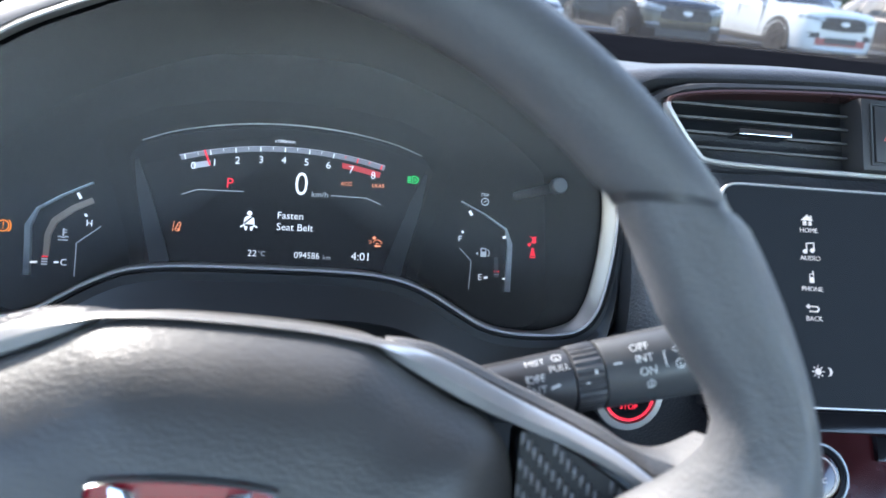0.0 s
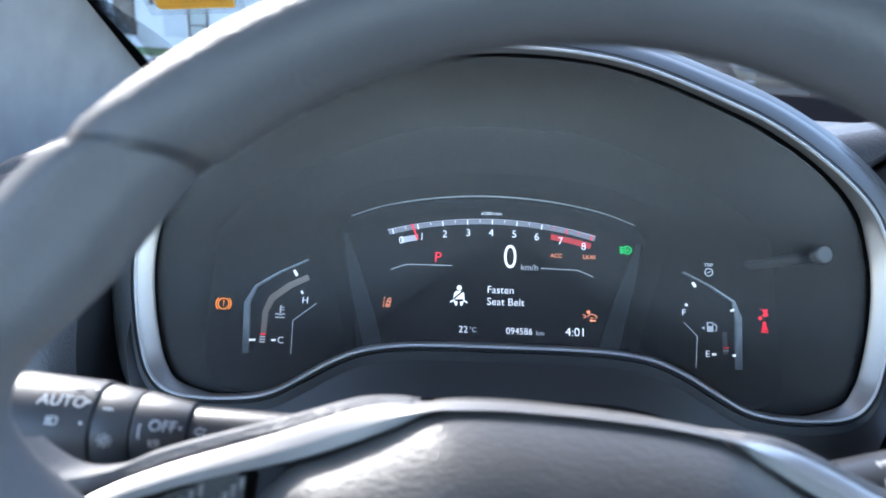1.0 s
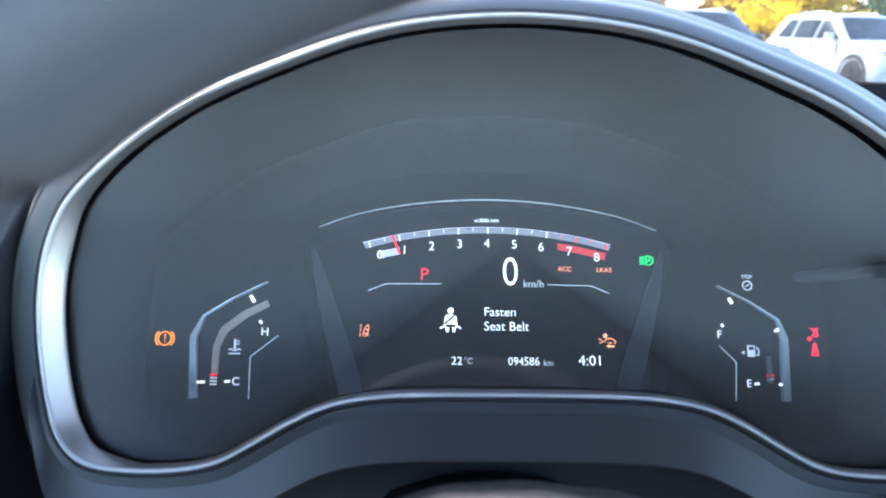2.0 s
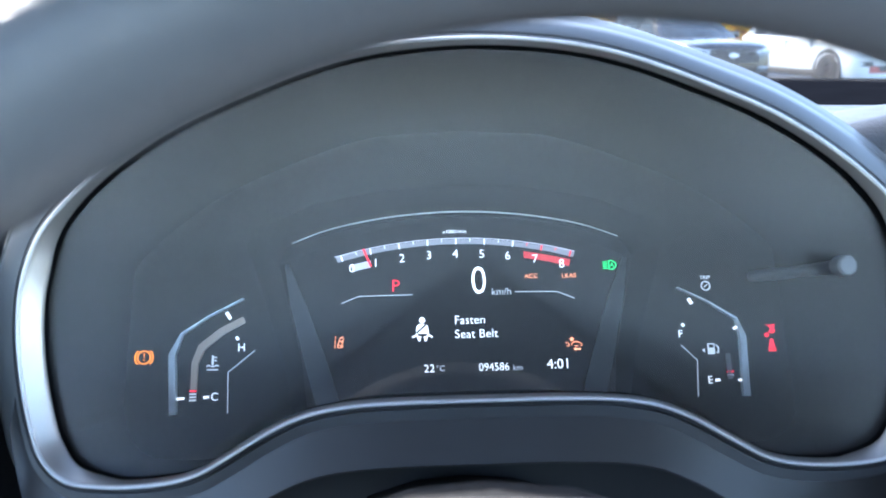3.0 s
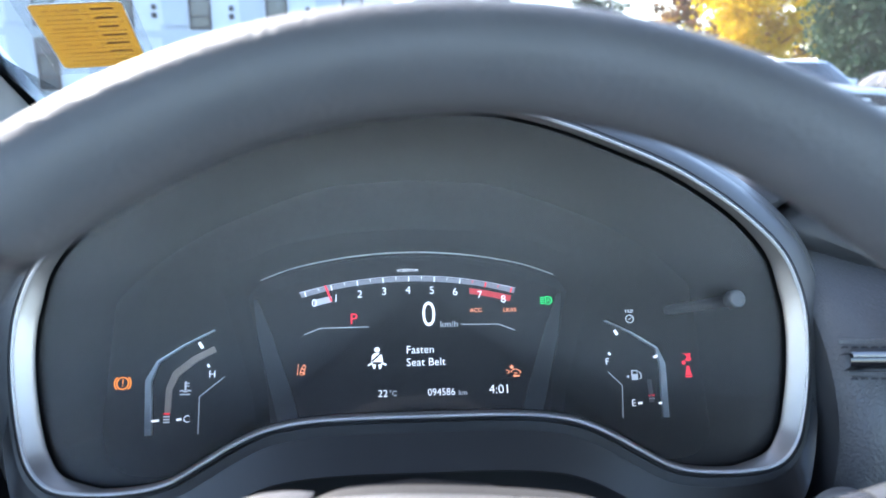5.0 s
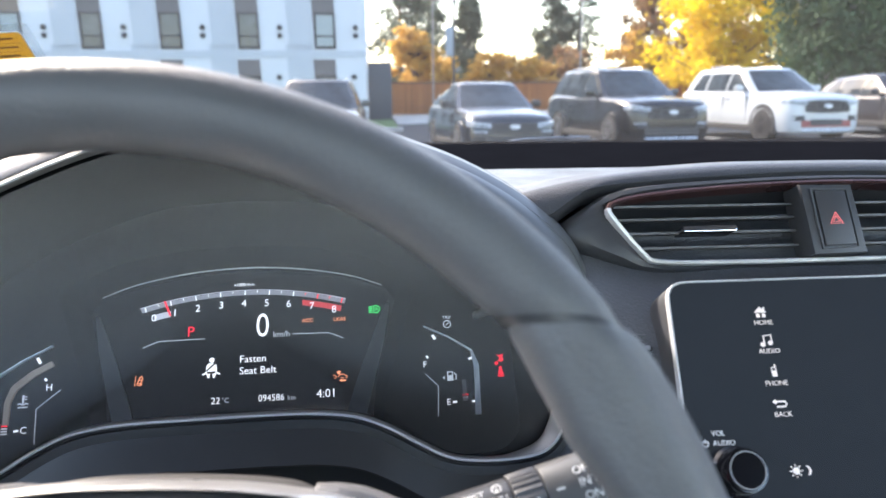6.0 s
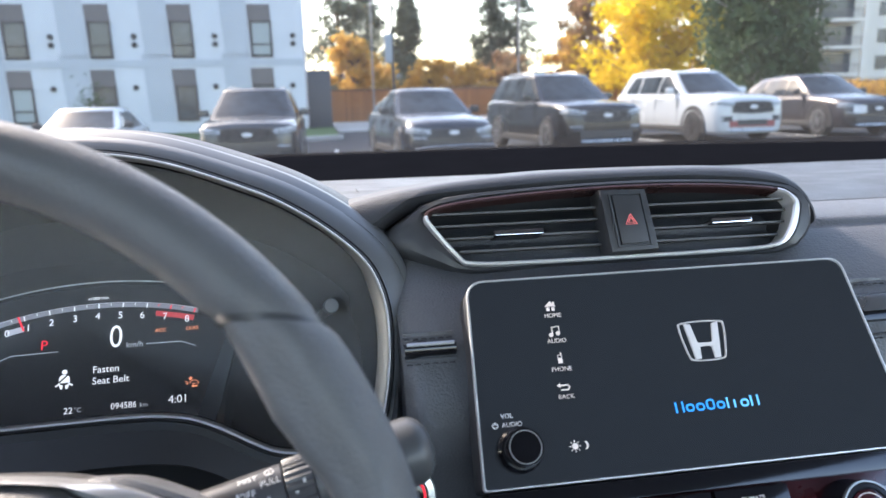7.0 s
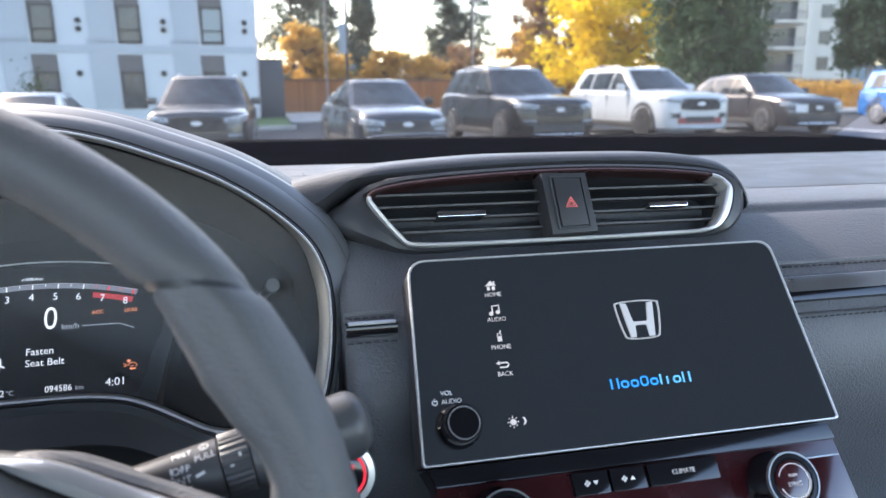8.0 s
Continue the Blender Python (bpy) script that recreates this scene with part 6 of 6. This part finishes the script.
leaves([Vector((random.uniform(-9, 12), random.uniform(-0.6, 0.6), random.uniform(0.1, 1.85) * random.uniform(0.7, 1))) for i in range(9000)], 0.11, "foliage", ORANGE, hedge)
bush = thing("shrub", pose(-9.2, 33.5, gz(-9.2) + 0.14), "thin young shrub on the lawn", "shrub")
leaves([Vector((random.gauss(0, 0.35), random.gauss(0, 0.25), abs(random.gauss(1.1, 0.5)))) for i in range(420)], 0.09, "foliage", GREEN, bush)
bm = bmesh.new()
tube(bm, [(0, 0, 0), (0.05, 0, 0.9), (0.0, 0, 1.8)], [0.03, 0.02, 0.01], 6)
part("stem", bm, BARK, bush)

# ---- poles ----
for x, y, h, r, mt, lab in ((4.42, 39.7, 9, 0.085, POLE, "dark steel lamp post"), (3.75, 45.2, 11, 0.055, POLE_LIGHT, "grey metal pole"), (12.95, 45.2, 11, 0.065, POLE_LIGHT, "tall pale flagpole"), (14.05, 45.2, 4.6, 0.05, POLE_LIGHT, "short pale pole")):
    p = thing("lamp_post" if mt is POLE else "flagpole", pose(x, y, gz(x)), lab + " behind the car park", "post")
    bm = bmesh.new()
    tube(bm, [(0, 0, 0), (0, 0, h * 0.5), (0, 0, h)], [r, r * 0.9, r * 0.75], 12)
    part("pole", bm, mt, p)
    bm = bmesh.new()
    disc_stack(bm, [(r * 2.4, 0), (r * 2.4, 0.05), (r * 1.3, 0.09)], 14)
    part("base", bm, mt, p)
    if mt is POLE:
        bm = bmesh.new()
        box(bm, -0.22, 0, 4.0, 0.42, 0.14, 1.5, 0.02)
        part("sign_box", bm, mat("banner_grey", (0.28, 0.31, 0.34), 0.6), p, "pale grey banner")

# ---- far apartment block with balconies ----
# white walls with the warm tone of sunlight put into their colour
SUNLIT_WHITE = mat("sunlit_white_render", (0.70, 0.66, 0.58), 0.8, vary=0.05, vary_size=1.0)
far = thing("balcony_block", pose(58, 76, 0) @ Matrix.Rotation(radians(-14), 4, "Z"), "white apartment block with stacked balconies, tinted warm as sunlit", "building")
bm = bmesh.new()
box(bm, 0, 6, 8, 18, 11, 16)
part("wall", bm, SUNLIT_WHITE, far, smooth=False)
for s in range(5):
    z = 2.9 + s * 2.95
    for x in (-6.4, 0.6):
        bm = bmesh.new()
        box(bm, x + (0.2 if x < 0 else 0), -0.55, z, 4.6, 2.2, 0.32)
        b = part("balcony", bm, SUNLIT_WHITE, far, smooth=False)
        bm = bmesh.new()
        box(bm, x, 0.48, z + 1.35, 3.9, 0.12, 2.2)
        part("recess", bm, WIN_GLASS, b, "dark glazed recess", smooth=False)
        bm = bmesh.new()
        for i in range(26):
            box(bm, x - 2.15 + i * 0.172, -1.6, z + 0.62, 0.03, 0.03, 0.95)
        box(bm, x, -1.6, z + 1.12, 4.4, 0.06, 0.06)
        part("railing", bm, GREY_PANEL, b, smooth=False)
    bm = bmesh.new()
    box(bm, 6.0, 0.47, z + 1.3, 1.3, 0.12, 1.5)
    part("window", bm, WIN_GLASS, far, smooth=False)
for x in (-8.8, -3.9, 3.0):
    bm = bmesh.new()
    box(bm, x, -1.5, 8, 0.5, 0.5, 16)
    part("column", bm, SUNLIT_WHITE, far, smooth=False)

# far ridge, with distance haze mixed into its colour, and low sheds
random.seed(9)
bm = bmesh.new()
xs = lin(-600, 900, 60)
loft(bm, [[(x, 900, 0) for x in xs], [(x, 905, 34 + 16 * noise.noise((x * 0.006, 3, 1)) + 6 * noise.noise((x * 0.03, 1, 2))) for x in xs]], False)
tagged(part("far_ridge", bm, mat("haze_tinted_ridge", (0.20, 0.25, 0.28), 0.9)), "wooded ridge on the horizon, coloured grey-blue for haze", "ridge", kind="structure")
for x, w, h in ((28, 9, 4.6), (40, 12, 4.0)):
    bm = bmesh.new()
    box(bm, x, 130, h / 2, w, 10, h, 0.05)
    tagged(part("shed", bm, WHITE_WALL, smooth=False), "distant low white shed", "shed")

# ---- parked cars ----
TYRE = mat("tyre", (0.018, 0.018, 0.02), 0.8)
RIM = mat("alloy", (0.35, 0.36, 0.38), 0.3, metal=0.9)
RIM_DARK = mat("dark_alloy", (0.05, 0.05, 0.055), 0.3, metal=0.6)
CARGLASS = mat("car_glass", (0.030, 0.038, 0.045), 0.06, vary=0.45, vary_size=0.35, spec=0.22)
LENS = mat("headlamp_lens", (0.30, 0.32, 0.35), 0.12, coat=0.5, vary=0.5, vary_size=0.07)
CLAD = mat("cladding", (0.03, 0.03, 0.032), 0.6)
PLATE = mat("plate_white", (0.65, 0.66, 0.68), 0.5)


def paint(name, c, rough=0.22, metal=0.3):
    return mat(name, c, rough, metal=metal, coat=0.35, vary=0.04, vary_size=0.6)


def car(x, y, yaw, label, body_mat, L=5.0, W=2.0, H=1.78, hood=1.13, belt=1.16, base=1.30, roof_f=2.10, roof_r=4.55, wheel_r=0.38, rim=RIM, accent=None, rails=True, clad=True, tail=0.12, grille=(0.56, 0.30), grille_mat=None, bars=None, slope=0.0, plate=False, sleek=0.0):
    """A car with the middle of its nose at the origin, looking along -y. slope: how far the roof falls towards the tail; sleek: how far the nose droops."""
    t = thing("parked_car", pose(x, y, gz(x), 0, 0, yaw), label, "car", "parked cars")
    hw = W / 2
    # stations: place along the car, part of the width, underside, top of the body
    keys = [(0.0, 0.66, 0.34, hood - 0.36 - sleek), (0.02, 0.74, 0.27, hood - 0.24 - sleek), (0.07, 0.84, 0.23, hood - 0.15 - sleek), (0.18, 0.915, 0.21, hood - 0.085 - sleek * 0.8), (0.40, 0.965, 0.21, hood - 0.045 - sleek * 0.5), (0.80, 0.985, 0.22, hood - 0.01 - sleek * 0.2), (base - 0.05, 0.99, 0.22, hood + 0.012),
            (base + 0.35, 0.995, 0.22, belt), (L * 0.55, 1.0, 0.22, belt + 0.005), (L * 0.8, 0.995, 0.24, belt + 0.03), (L - 0.25, 0.955, 0.27, belt + 0.02), (L - 0.06, 0.90, 0.32, belt - 0.06), (L, 0.82, 0.40, belt - 0.18)]
    rings = []
    for q in smooth_line(keys_v(keys), 3):
        yy, a, zb, zt = q[0], hw * q[1], q[2], q[3]
        h = zt - zb
        pr = [(-0.86, zb), (-0.955, zb + 0.05), (-0.992, zb + h * 0.22), (-1.0, zb + h * 0.45), (-0.985, zb + h * 0.66), (-0.975, zt - 0.16), (-0.955, zt - 0.085), (-0.90, zt - 0.03), (-0.80, zt), (-0.62, zt + 0.008), (-0.56, zt + 0.022), (-0.3, zt + 0.032), (0, zt + 0.036)]
        pr = pr + [(-px, pz) for px, pz in pr[-2::-1]]
        rings.append([(px * a, yy, pz) for px, pz in pr])
    bm = bmesh.new()
    loft(bm, rings, True, True, True)
    part("body", bm, body_mat, t)

    def nose_y(f):
        """How far back the nose lies at the part f of the half width."""
        f = abs(f)
        for p, q in zip(keys, keys[1:]):
            if f <= q[1]:
                return p[0] + (q[0] - p[0]) * max(0.0, f - p[1]) / (q[1] - p[1])
        return keys[4][0]

    def patch(name, f0, f1, zfun, material, out, parent, lab="", n=10, s=1):
        """A curved panel that wraps round the nose between two parts of the width."""
        bm = bmesh.new()
        fr = [[], [], [], []]
        for i in range(n + 1):
            f = f0 + (f1 - f0) * i / n
            lo, hi = zfun(abs(f))
            yy = nose_y(min(0.95, abs(f) / 0.985)) - out
            for r, (dy, z) in zip(fr, ((0.05, lo), (0.0, lo + 0.012), (0.012, hi - 0.012), (0.06, hi))):
                r.append((s * f * hw, yy + dy, z))
        loft(bm, fr, False)
        return part(name, bm, material, parent, lab)

    # glasshouse: one shell, curved in plan and drawn in towards the roof
    bw, rw = hw * 0.93, hw * 0.70
    yb = L - tail

    def gh(k, side, q, out=0.0):
        """Point of the glasshouse: k from belt to roof edge; side 0 front, 1 right, 2 rear, 3 left; q along that side."""
        e = 1 - (1 - k) ** 1.25
        w = bw + (rw - bw) * k ** 1.2
        z = belt - 0.04 + (H - 0.05 - belt + 0.04) * k
        yf = base - 0.06 + (roof_f - base + 0.06) * (k * 0.75 + e * 0.25)
        yr = yb + (roof_r - yb) * k ** 1.3
        zz = z - slope * k * k * max(0.0, (0.0 if side == 0 else 1.0 if side == 2 else (q if side == 1 else 1 - q)) - 0.35)
        f = q * 2 - 1
        if side == 0:
            return Vector((f * w * 0.96, yf + 0.20 * f * f - out, zz + out * 0.3))
        if side == 2:
            return Vector((-f * w * 0.92, yr - 0.10 * f * f + out, zz))
        qq = q if side == 1 else 1 - q
        sx = 1 if side == 1 else -1
        return Vector((sx * (w * (0.96 + 0.04 * math.sin(math.pi * min(1, qq * 1.6)) - 0.04 * sstep(qq, 0.7, 1.0)) + out), yf + 0.20 + (yr - 0.10 - yf - 0.20) * qq, zz))

    def ring_at(k):
        return [gh(k, 0, i / 10) for i in range(10)] + [gh(k, 1, i / 20) for i in range(20)] + [gh(k, 2, i / 8) for i in range(8)] + [gh(k, 3, i / 20) for i in range(20)]

    rows = [ring_at(k) for k in (0, 0.2, 0.4, 0.6, 0.8, 0.92, 1.0)]
    c = Vector((0, (roof_f + roof_r) / 2, 0))
    for k, dz in ((0.96, 0.022), (0.88, 0.040), (0.70, 0.052), (0.4, 0.060), (0.1, 0.063)):
        rows.append([Vector((p.x * k, c.y + (p.y - c.y) * k, p.z + dz)) for p in rows[6]])
    bm = bmesh.new()
    loft(bm, rows, True, False, True)
    part("cabin", bm, body_mat, t)
    bm = bmesh.new()
    loft(bm, [[gh(k, 0, 0.055 + 0.89 * i / 12, 0.010) for i in range(13)] for k in (0.05, 0.25, 0.5, 0.75, 0.90, 0.95)], False)
    part("windscreen", bm, CARGLASS, t)
    bm = bmesh.new()
    loft(bm, [[gh(0.02, 0, 0.06 + 0.88 * i / 12, 0.03) for i in range(13)], [gh(0.06, 0, 0.06 + 0.88 * i / 12, 0.012) for i in range(13)]], False)
    part("wiper_cowl", bm, CLAD, t)

    def side_y(k, yy):
        a, b = gh(k, 1, 0).y, gh(k, 1, 1).y
        return (yy - a) / (b - a)

    y_b, y_c = base + (L - base) * 0.36, base + (L - base) * 0.64
    for s, side in ((1, 1), (-1, 3)):
        for ya, yb2 in ((0.0, y_b - 0.03), (y_b + 0.03, y_c - 0.03), (y_c + 0.05, 99)):
            rws = []
            for k in (0.09, 0.3, 0.5, 0.7, 0.86):
                q0, q1 = max(side_y(k, ya), 0.045 + 0.02 * k), min(side_y(k, yb2), 0.90 - 0.05 * k)
                if q1 - q0 < 0.01:
                    q1 = q0 + 0.01
                qs = [q0 + (q1 - q0) * i / 8 for i in range(9)]
                rws.append([gh(k, side, q if side == 1 else 1 - q, 0.007) for q in qs])
            bm = bmesh.new()
            loft(bm, rws, False)
            part("side_window", bm, CARGLASS, t)
        # mirror on its foot
        m0 = gh(0.10, side, 0.10 if side == 1 else 0.90)
        bm = bmesh.new()
        box(bm, m0.x + s * 0.16, m0.y, m0.z + 0.06, 0.20, 0.13, 0.15, 0.045, seg=3)
        box(bm, m0.x + s * 0.05, m0.y + 0.01, m0.z, 0.14, 0.06, 0.03, 0.01)
        part("mirror", bm, body_mat if not sleek else CLAD, t)
        zc = hood - 0.20 - sleek
        lamp = patch("headlamp", 0.50, 0.94, lambda f: (zc - 0.085 + 0.03 * sstep(f, 0.5, 0.9), zc + 0.015 + 0.045 * sstep(f, 0.5, 0.95)), LENS, 0.014, t, "clear swept headlamp", s=s)
        patch("lamp_inner", 0.56, 0.88, lambda f: (zc - 0.062 + 0.03 * sstep(f, 0.5, 0.9), zc - 0.018 + 0.03 * sstep(f, 0.5, 0.95)), CLAD, 0.020, lamp, s=s)
        patch("fog_recess", 0.54, 0.90, lambda f: (0.50, 0.64), CLAD, 0.012, t, s=s)
        patch("fog_lamp", 0.58, 0.84, lambda f: (0.58, 0.63), LENS if not accent else CLAD, 0.020, t, s=s)
        if rails:
            bm = bmesh.new()
            tube(bm, [gh(1.0, side, q if side == 1 else 1 - q) + Vector((-s * 0.10, 0, d)) for q, d in ((0.14, 0.03), (0.18, 0.075), (0.5, 0.085), (0.80, 0.075), (0.84, 0.03))], 0.02, 6)
            part("roof_rail", bm, RIM, t)
        for wy in (0.93, L - 1.08):
            bm = bmesh.new()
            disc_stack(bm, [(wheel_r * 0.62, -0.11), (wheel_r * 0.97, -0.11), (wheel_r, -0.08), (wheel_r, 0.07), (wheel_r * 0.97, 0.10), (wheel_r * 0.72, 0.115)], 32)
            wh = part("wheel", bm, TYRE, t, "black tyre on an alloy rim", m=Matrix.Translation((s * (hw - 0.105), wy, wheel_r)) @ Matrix.Rotation(radians(90 * s), 4, "Y"))
            bm = bmesh.new()
            disc_stack(bm, [(wheel_r * 0.71, 0.105), (wheel_r * 0.71, 0.118), (wheel_r * 0.66, 0.122), (wheel_r * 0.63, 0.100)], 32)
            for q in range(10):
                box(bm, wheel_r * 0.36, 0.02 * (1 if q % 2 else -1), 0.112, wheel_r * 0.62, wheel_r * 0.075, 0.02, 0.0, m=Matrix.Rotation((q // 2) * 1.2566 + (0.16 if q % 2 else -0.16), 4, "Z"))
            disc_stack(bm, [(wheel_r * 0.14, 0.10), (wheel_r * 0.14, 0.122), (wheel_r * 0.10, 0.126)], 16)
            part("rim", bm, rim, wh)
            bm = bmesh.new()
            n = 22
            span = lambda i: math.pi * (-0.10 + 1.2 * i / n)
            wide = 0.115 if clad else 0.062
            loft(bm, [[((wheel_r + d) * math.cos(span(i)), (wheel_r + d) * math.sin(span(i)), e) for i in range(n + 1)] for d, e in ((-0.10, -0.02), (0.035, 0.004), (0.045, 0.014), (wide, 0.014), (wide + 0.01, -0.05))], False)
            part("arch", bm, CLAD if clad else body_mat, t, m=Matrix.Translation((s * hw * (0.985 if wy > 2 else 0.978), wy, wheel_r)) @ Matrix(((0, 0, s, 0), (1, 0, 0, 0), (0, 1, 0, 0), (0, 0, 0, 1))))
        for yy in (base + 0.30, y_b, y_c + 0.12):
            bm = bmesh.new()
            box(bm, s * hw * 0.985, yy, belt - 0.40, 0.022, 0.012, 0.60)
            part("door_gap", bm, CLAD, t, smooth=False)
        for yy in (y_b - 0.20, y_c - 0.14):
            bm = bmesh.new()
            box(bm, s * hw * 0.985, yy, belt - 0.16, 0.05, 0.2, 0.035, 0.012)
            part("door_handle", bm, body_mat, t)
        bm = bmesh.new()
        box(bm, s * hw * 0.965, L * 0.5, 0.31, 0.07, L * 0.50, 0.15, 0.03)
        part("sill", bm, CLAD, t)
    # nose
    gw, ghh = grille
    zg = hood - 0.16 - sleek
    if ghh:
        gr = patch("grille", -gw, gw, lambda f: (zg - ghh + 0.03 * (f / gw) ** 2, zg - 0.03 * (f / gw) ** 4), grille_mat or CLAD, 0.014, t, "wide black grille")
        for i in range(5):
            z = zg - 0.05 - i * (ghh - 0.09) / 4
            patch("grille_bar", -gw * 0.94, gw * 0.94, lambda f: (z - 0.014, z + 0.014), bars or RIM_DARK, 0.022, gr)
    else:
        gr = patch("nose_panel", -gw, gw, lambda f: (zg - 0.24, zg - 0.02), CLAD, 0.010, t, "smooth dark nose panel")
    bm = bmesh.new()
    prism(bm, [(0.105 * math.cos(a * 0.2618), 0.045 * math.sin(a * 0.2618)) for a in range(24)], -0.01, 0.012, 0.004)
    part("badge", bm, PLATE, gr, "plain oval badge", m=Matrix.Translation((0, -0.035, zg - max(ghh, 0.22) * 0.45)) @ Matrix.Rotation(radians(90), 4, "X"))
    patch("lower_intake", -0.62, 0.62, lambda f: (0.36, 0.53), accent or CLAD, 0.014, t)
    if accent:
        patch("intake_mesh", -0.40, 0.40, lambda f: (0.40, 0.55), CLAD, 0.022, t)
    patch("skid_plate", -0.60, 0.60, lambda f: (0.275, 0.335), RIM, 0.012, t)
    if plate:
        bm = bmesh.new()
        box(bm, -hw * 0.52, -0.005, 0.68, 0.36, 0.02, 0.20, 0.005)
        part("number_plate", bm, PLATE, t, "plain white plate", smooth=False)
    return t


def keys_v(keys):
    """Stations as points, so that they can be drawn through smoothly."""
    return [Vector(k) for k in keys]


BLACK_CAR = paint("black_paint", (0.012, 0.014, 0.018))
DARK_GREY = paint("dark_grey_paint", (0.05, 0.055, 0.06))
WHITE_CAR = paint("white_paint", (0.46, 0.48, 0.49), metal=0.0)
SILVER_CAR = paint("silver_blue_paint", (0.42, 0.47, 0.5))
BLUE_CAR = paint("blue_paint", (0.01, 0.13, 0.42))
NAVY = paint("navy_grey_paint", (0.03, 0.036, 0.046))
car(-1.2, 14.45, -1, "dark grey sport utility car parked nose out", DARK_GREY, W=2.03)
car(2.80, 13.7, 6, "dark low electric crossover with a smooth nose parked nose out", NAVY, L=4.7, W=1.90, H=1.58, hood=1.02, belt=1.05, base=1.25, roof_f=2.05, roof_r=3.75, wheel_r=0.37, rails=False, clad=False, tail=0.10, grille=(0.52, 0.0), slope=0.22, sleek=0.06)
car(6.25, 14.4, 7, "black sport utility car with a silver-barred grille parked nose out", BLACK_CAR, bars=RIM, clad=False)
car(10.2, 15.3, 5, "white sport utility car with dark wheels and red intake trim", WHITE_CAR, rim=RIM_DARK, accent=mat("red_trim", (0.22, 0.03, 0.03), 0.4), H=1.75)
car(14.0, 15.9, 1, "dark bronze crossover with a pale plate parked nose out", paint("bronze_grey_paint", (0.055, 0.050, 0.052)), L=4.7, W=1.92, H=1.60, hood=1.03, belt=1.06, base=1.25, roof_f=2.05, roof_r=4.0, rails=False, tail=0.12, plate=True, slope=0.10, sleek=0.04)
car(21.1, 17.2, -2, "bright blue boxy utility car parked nose out", BLUE_CAR, L=4.4, W=1.9, H=1.80, hood=1.16, belt=1.19, base=1.25, roof_f=1.75, roof_r=4.2, rim=RIM)
car(-5.1, 15.8, 0, "pale silver-blue saloon parked nose out", SILVER_CAR, L=4.7, W=1.85, H=1.44, hood=0.95, belt=0.97, base=1.3, roof_f=2.1, roof_r=3.6, wheel_r=0.34, rails=False, clad=False, tail=0.35, grille=(0.5, 0.16), sleek=0.08)
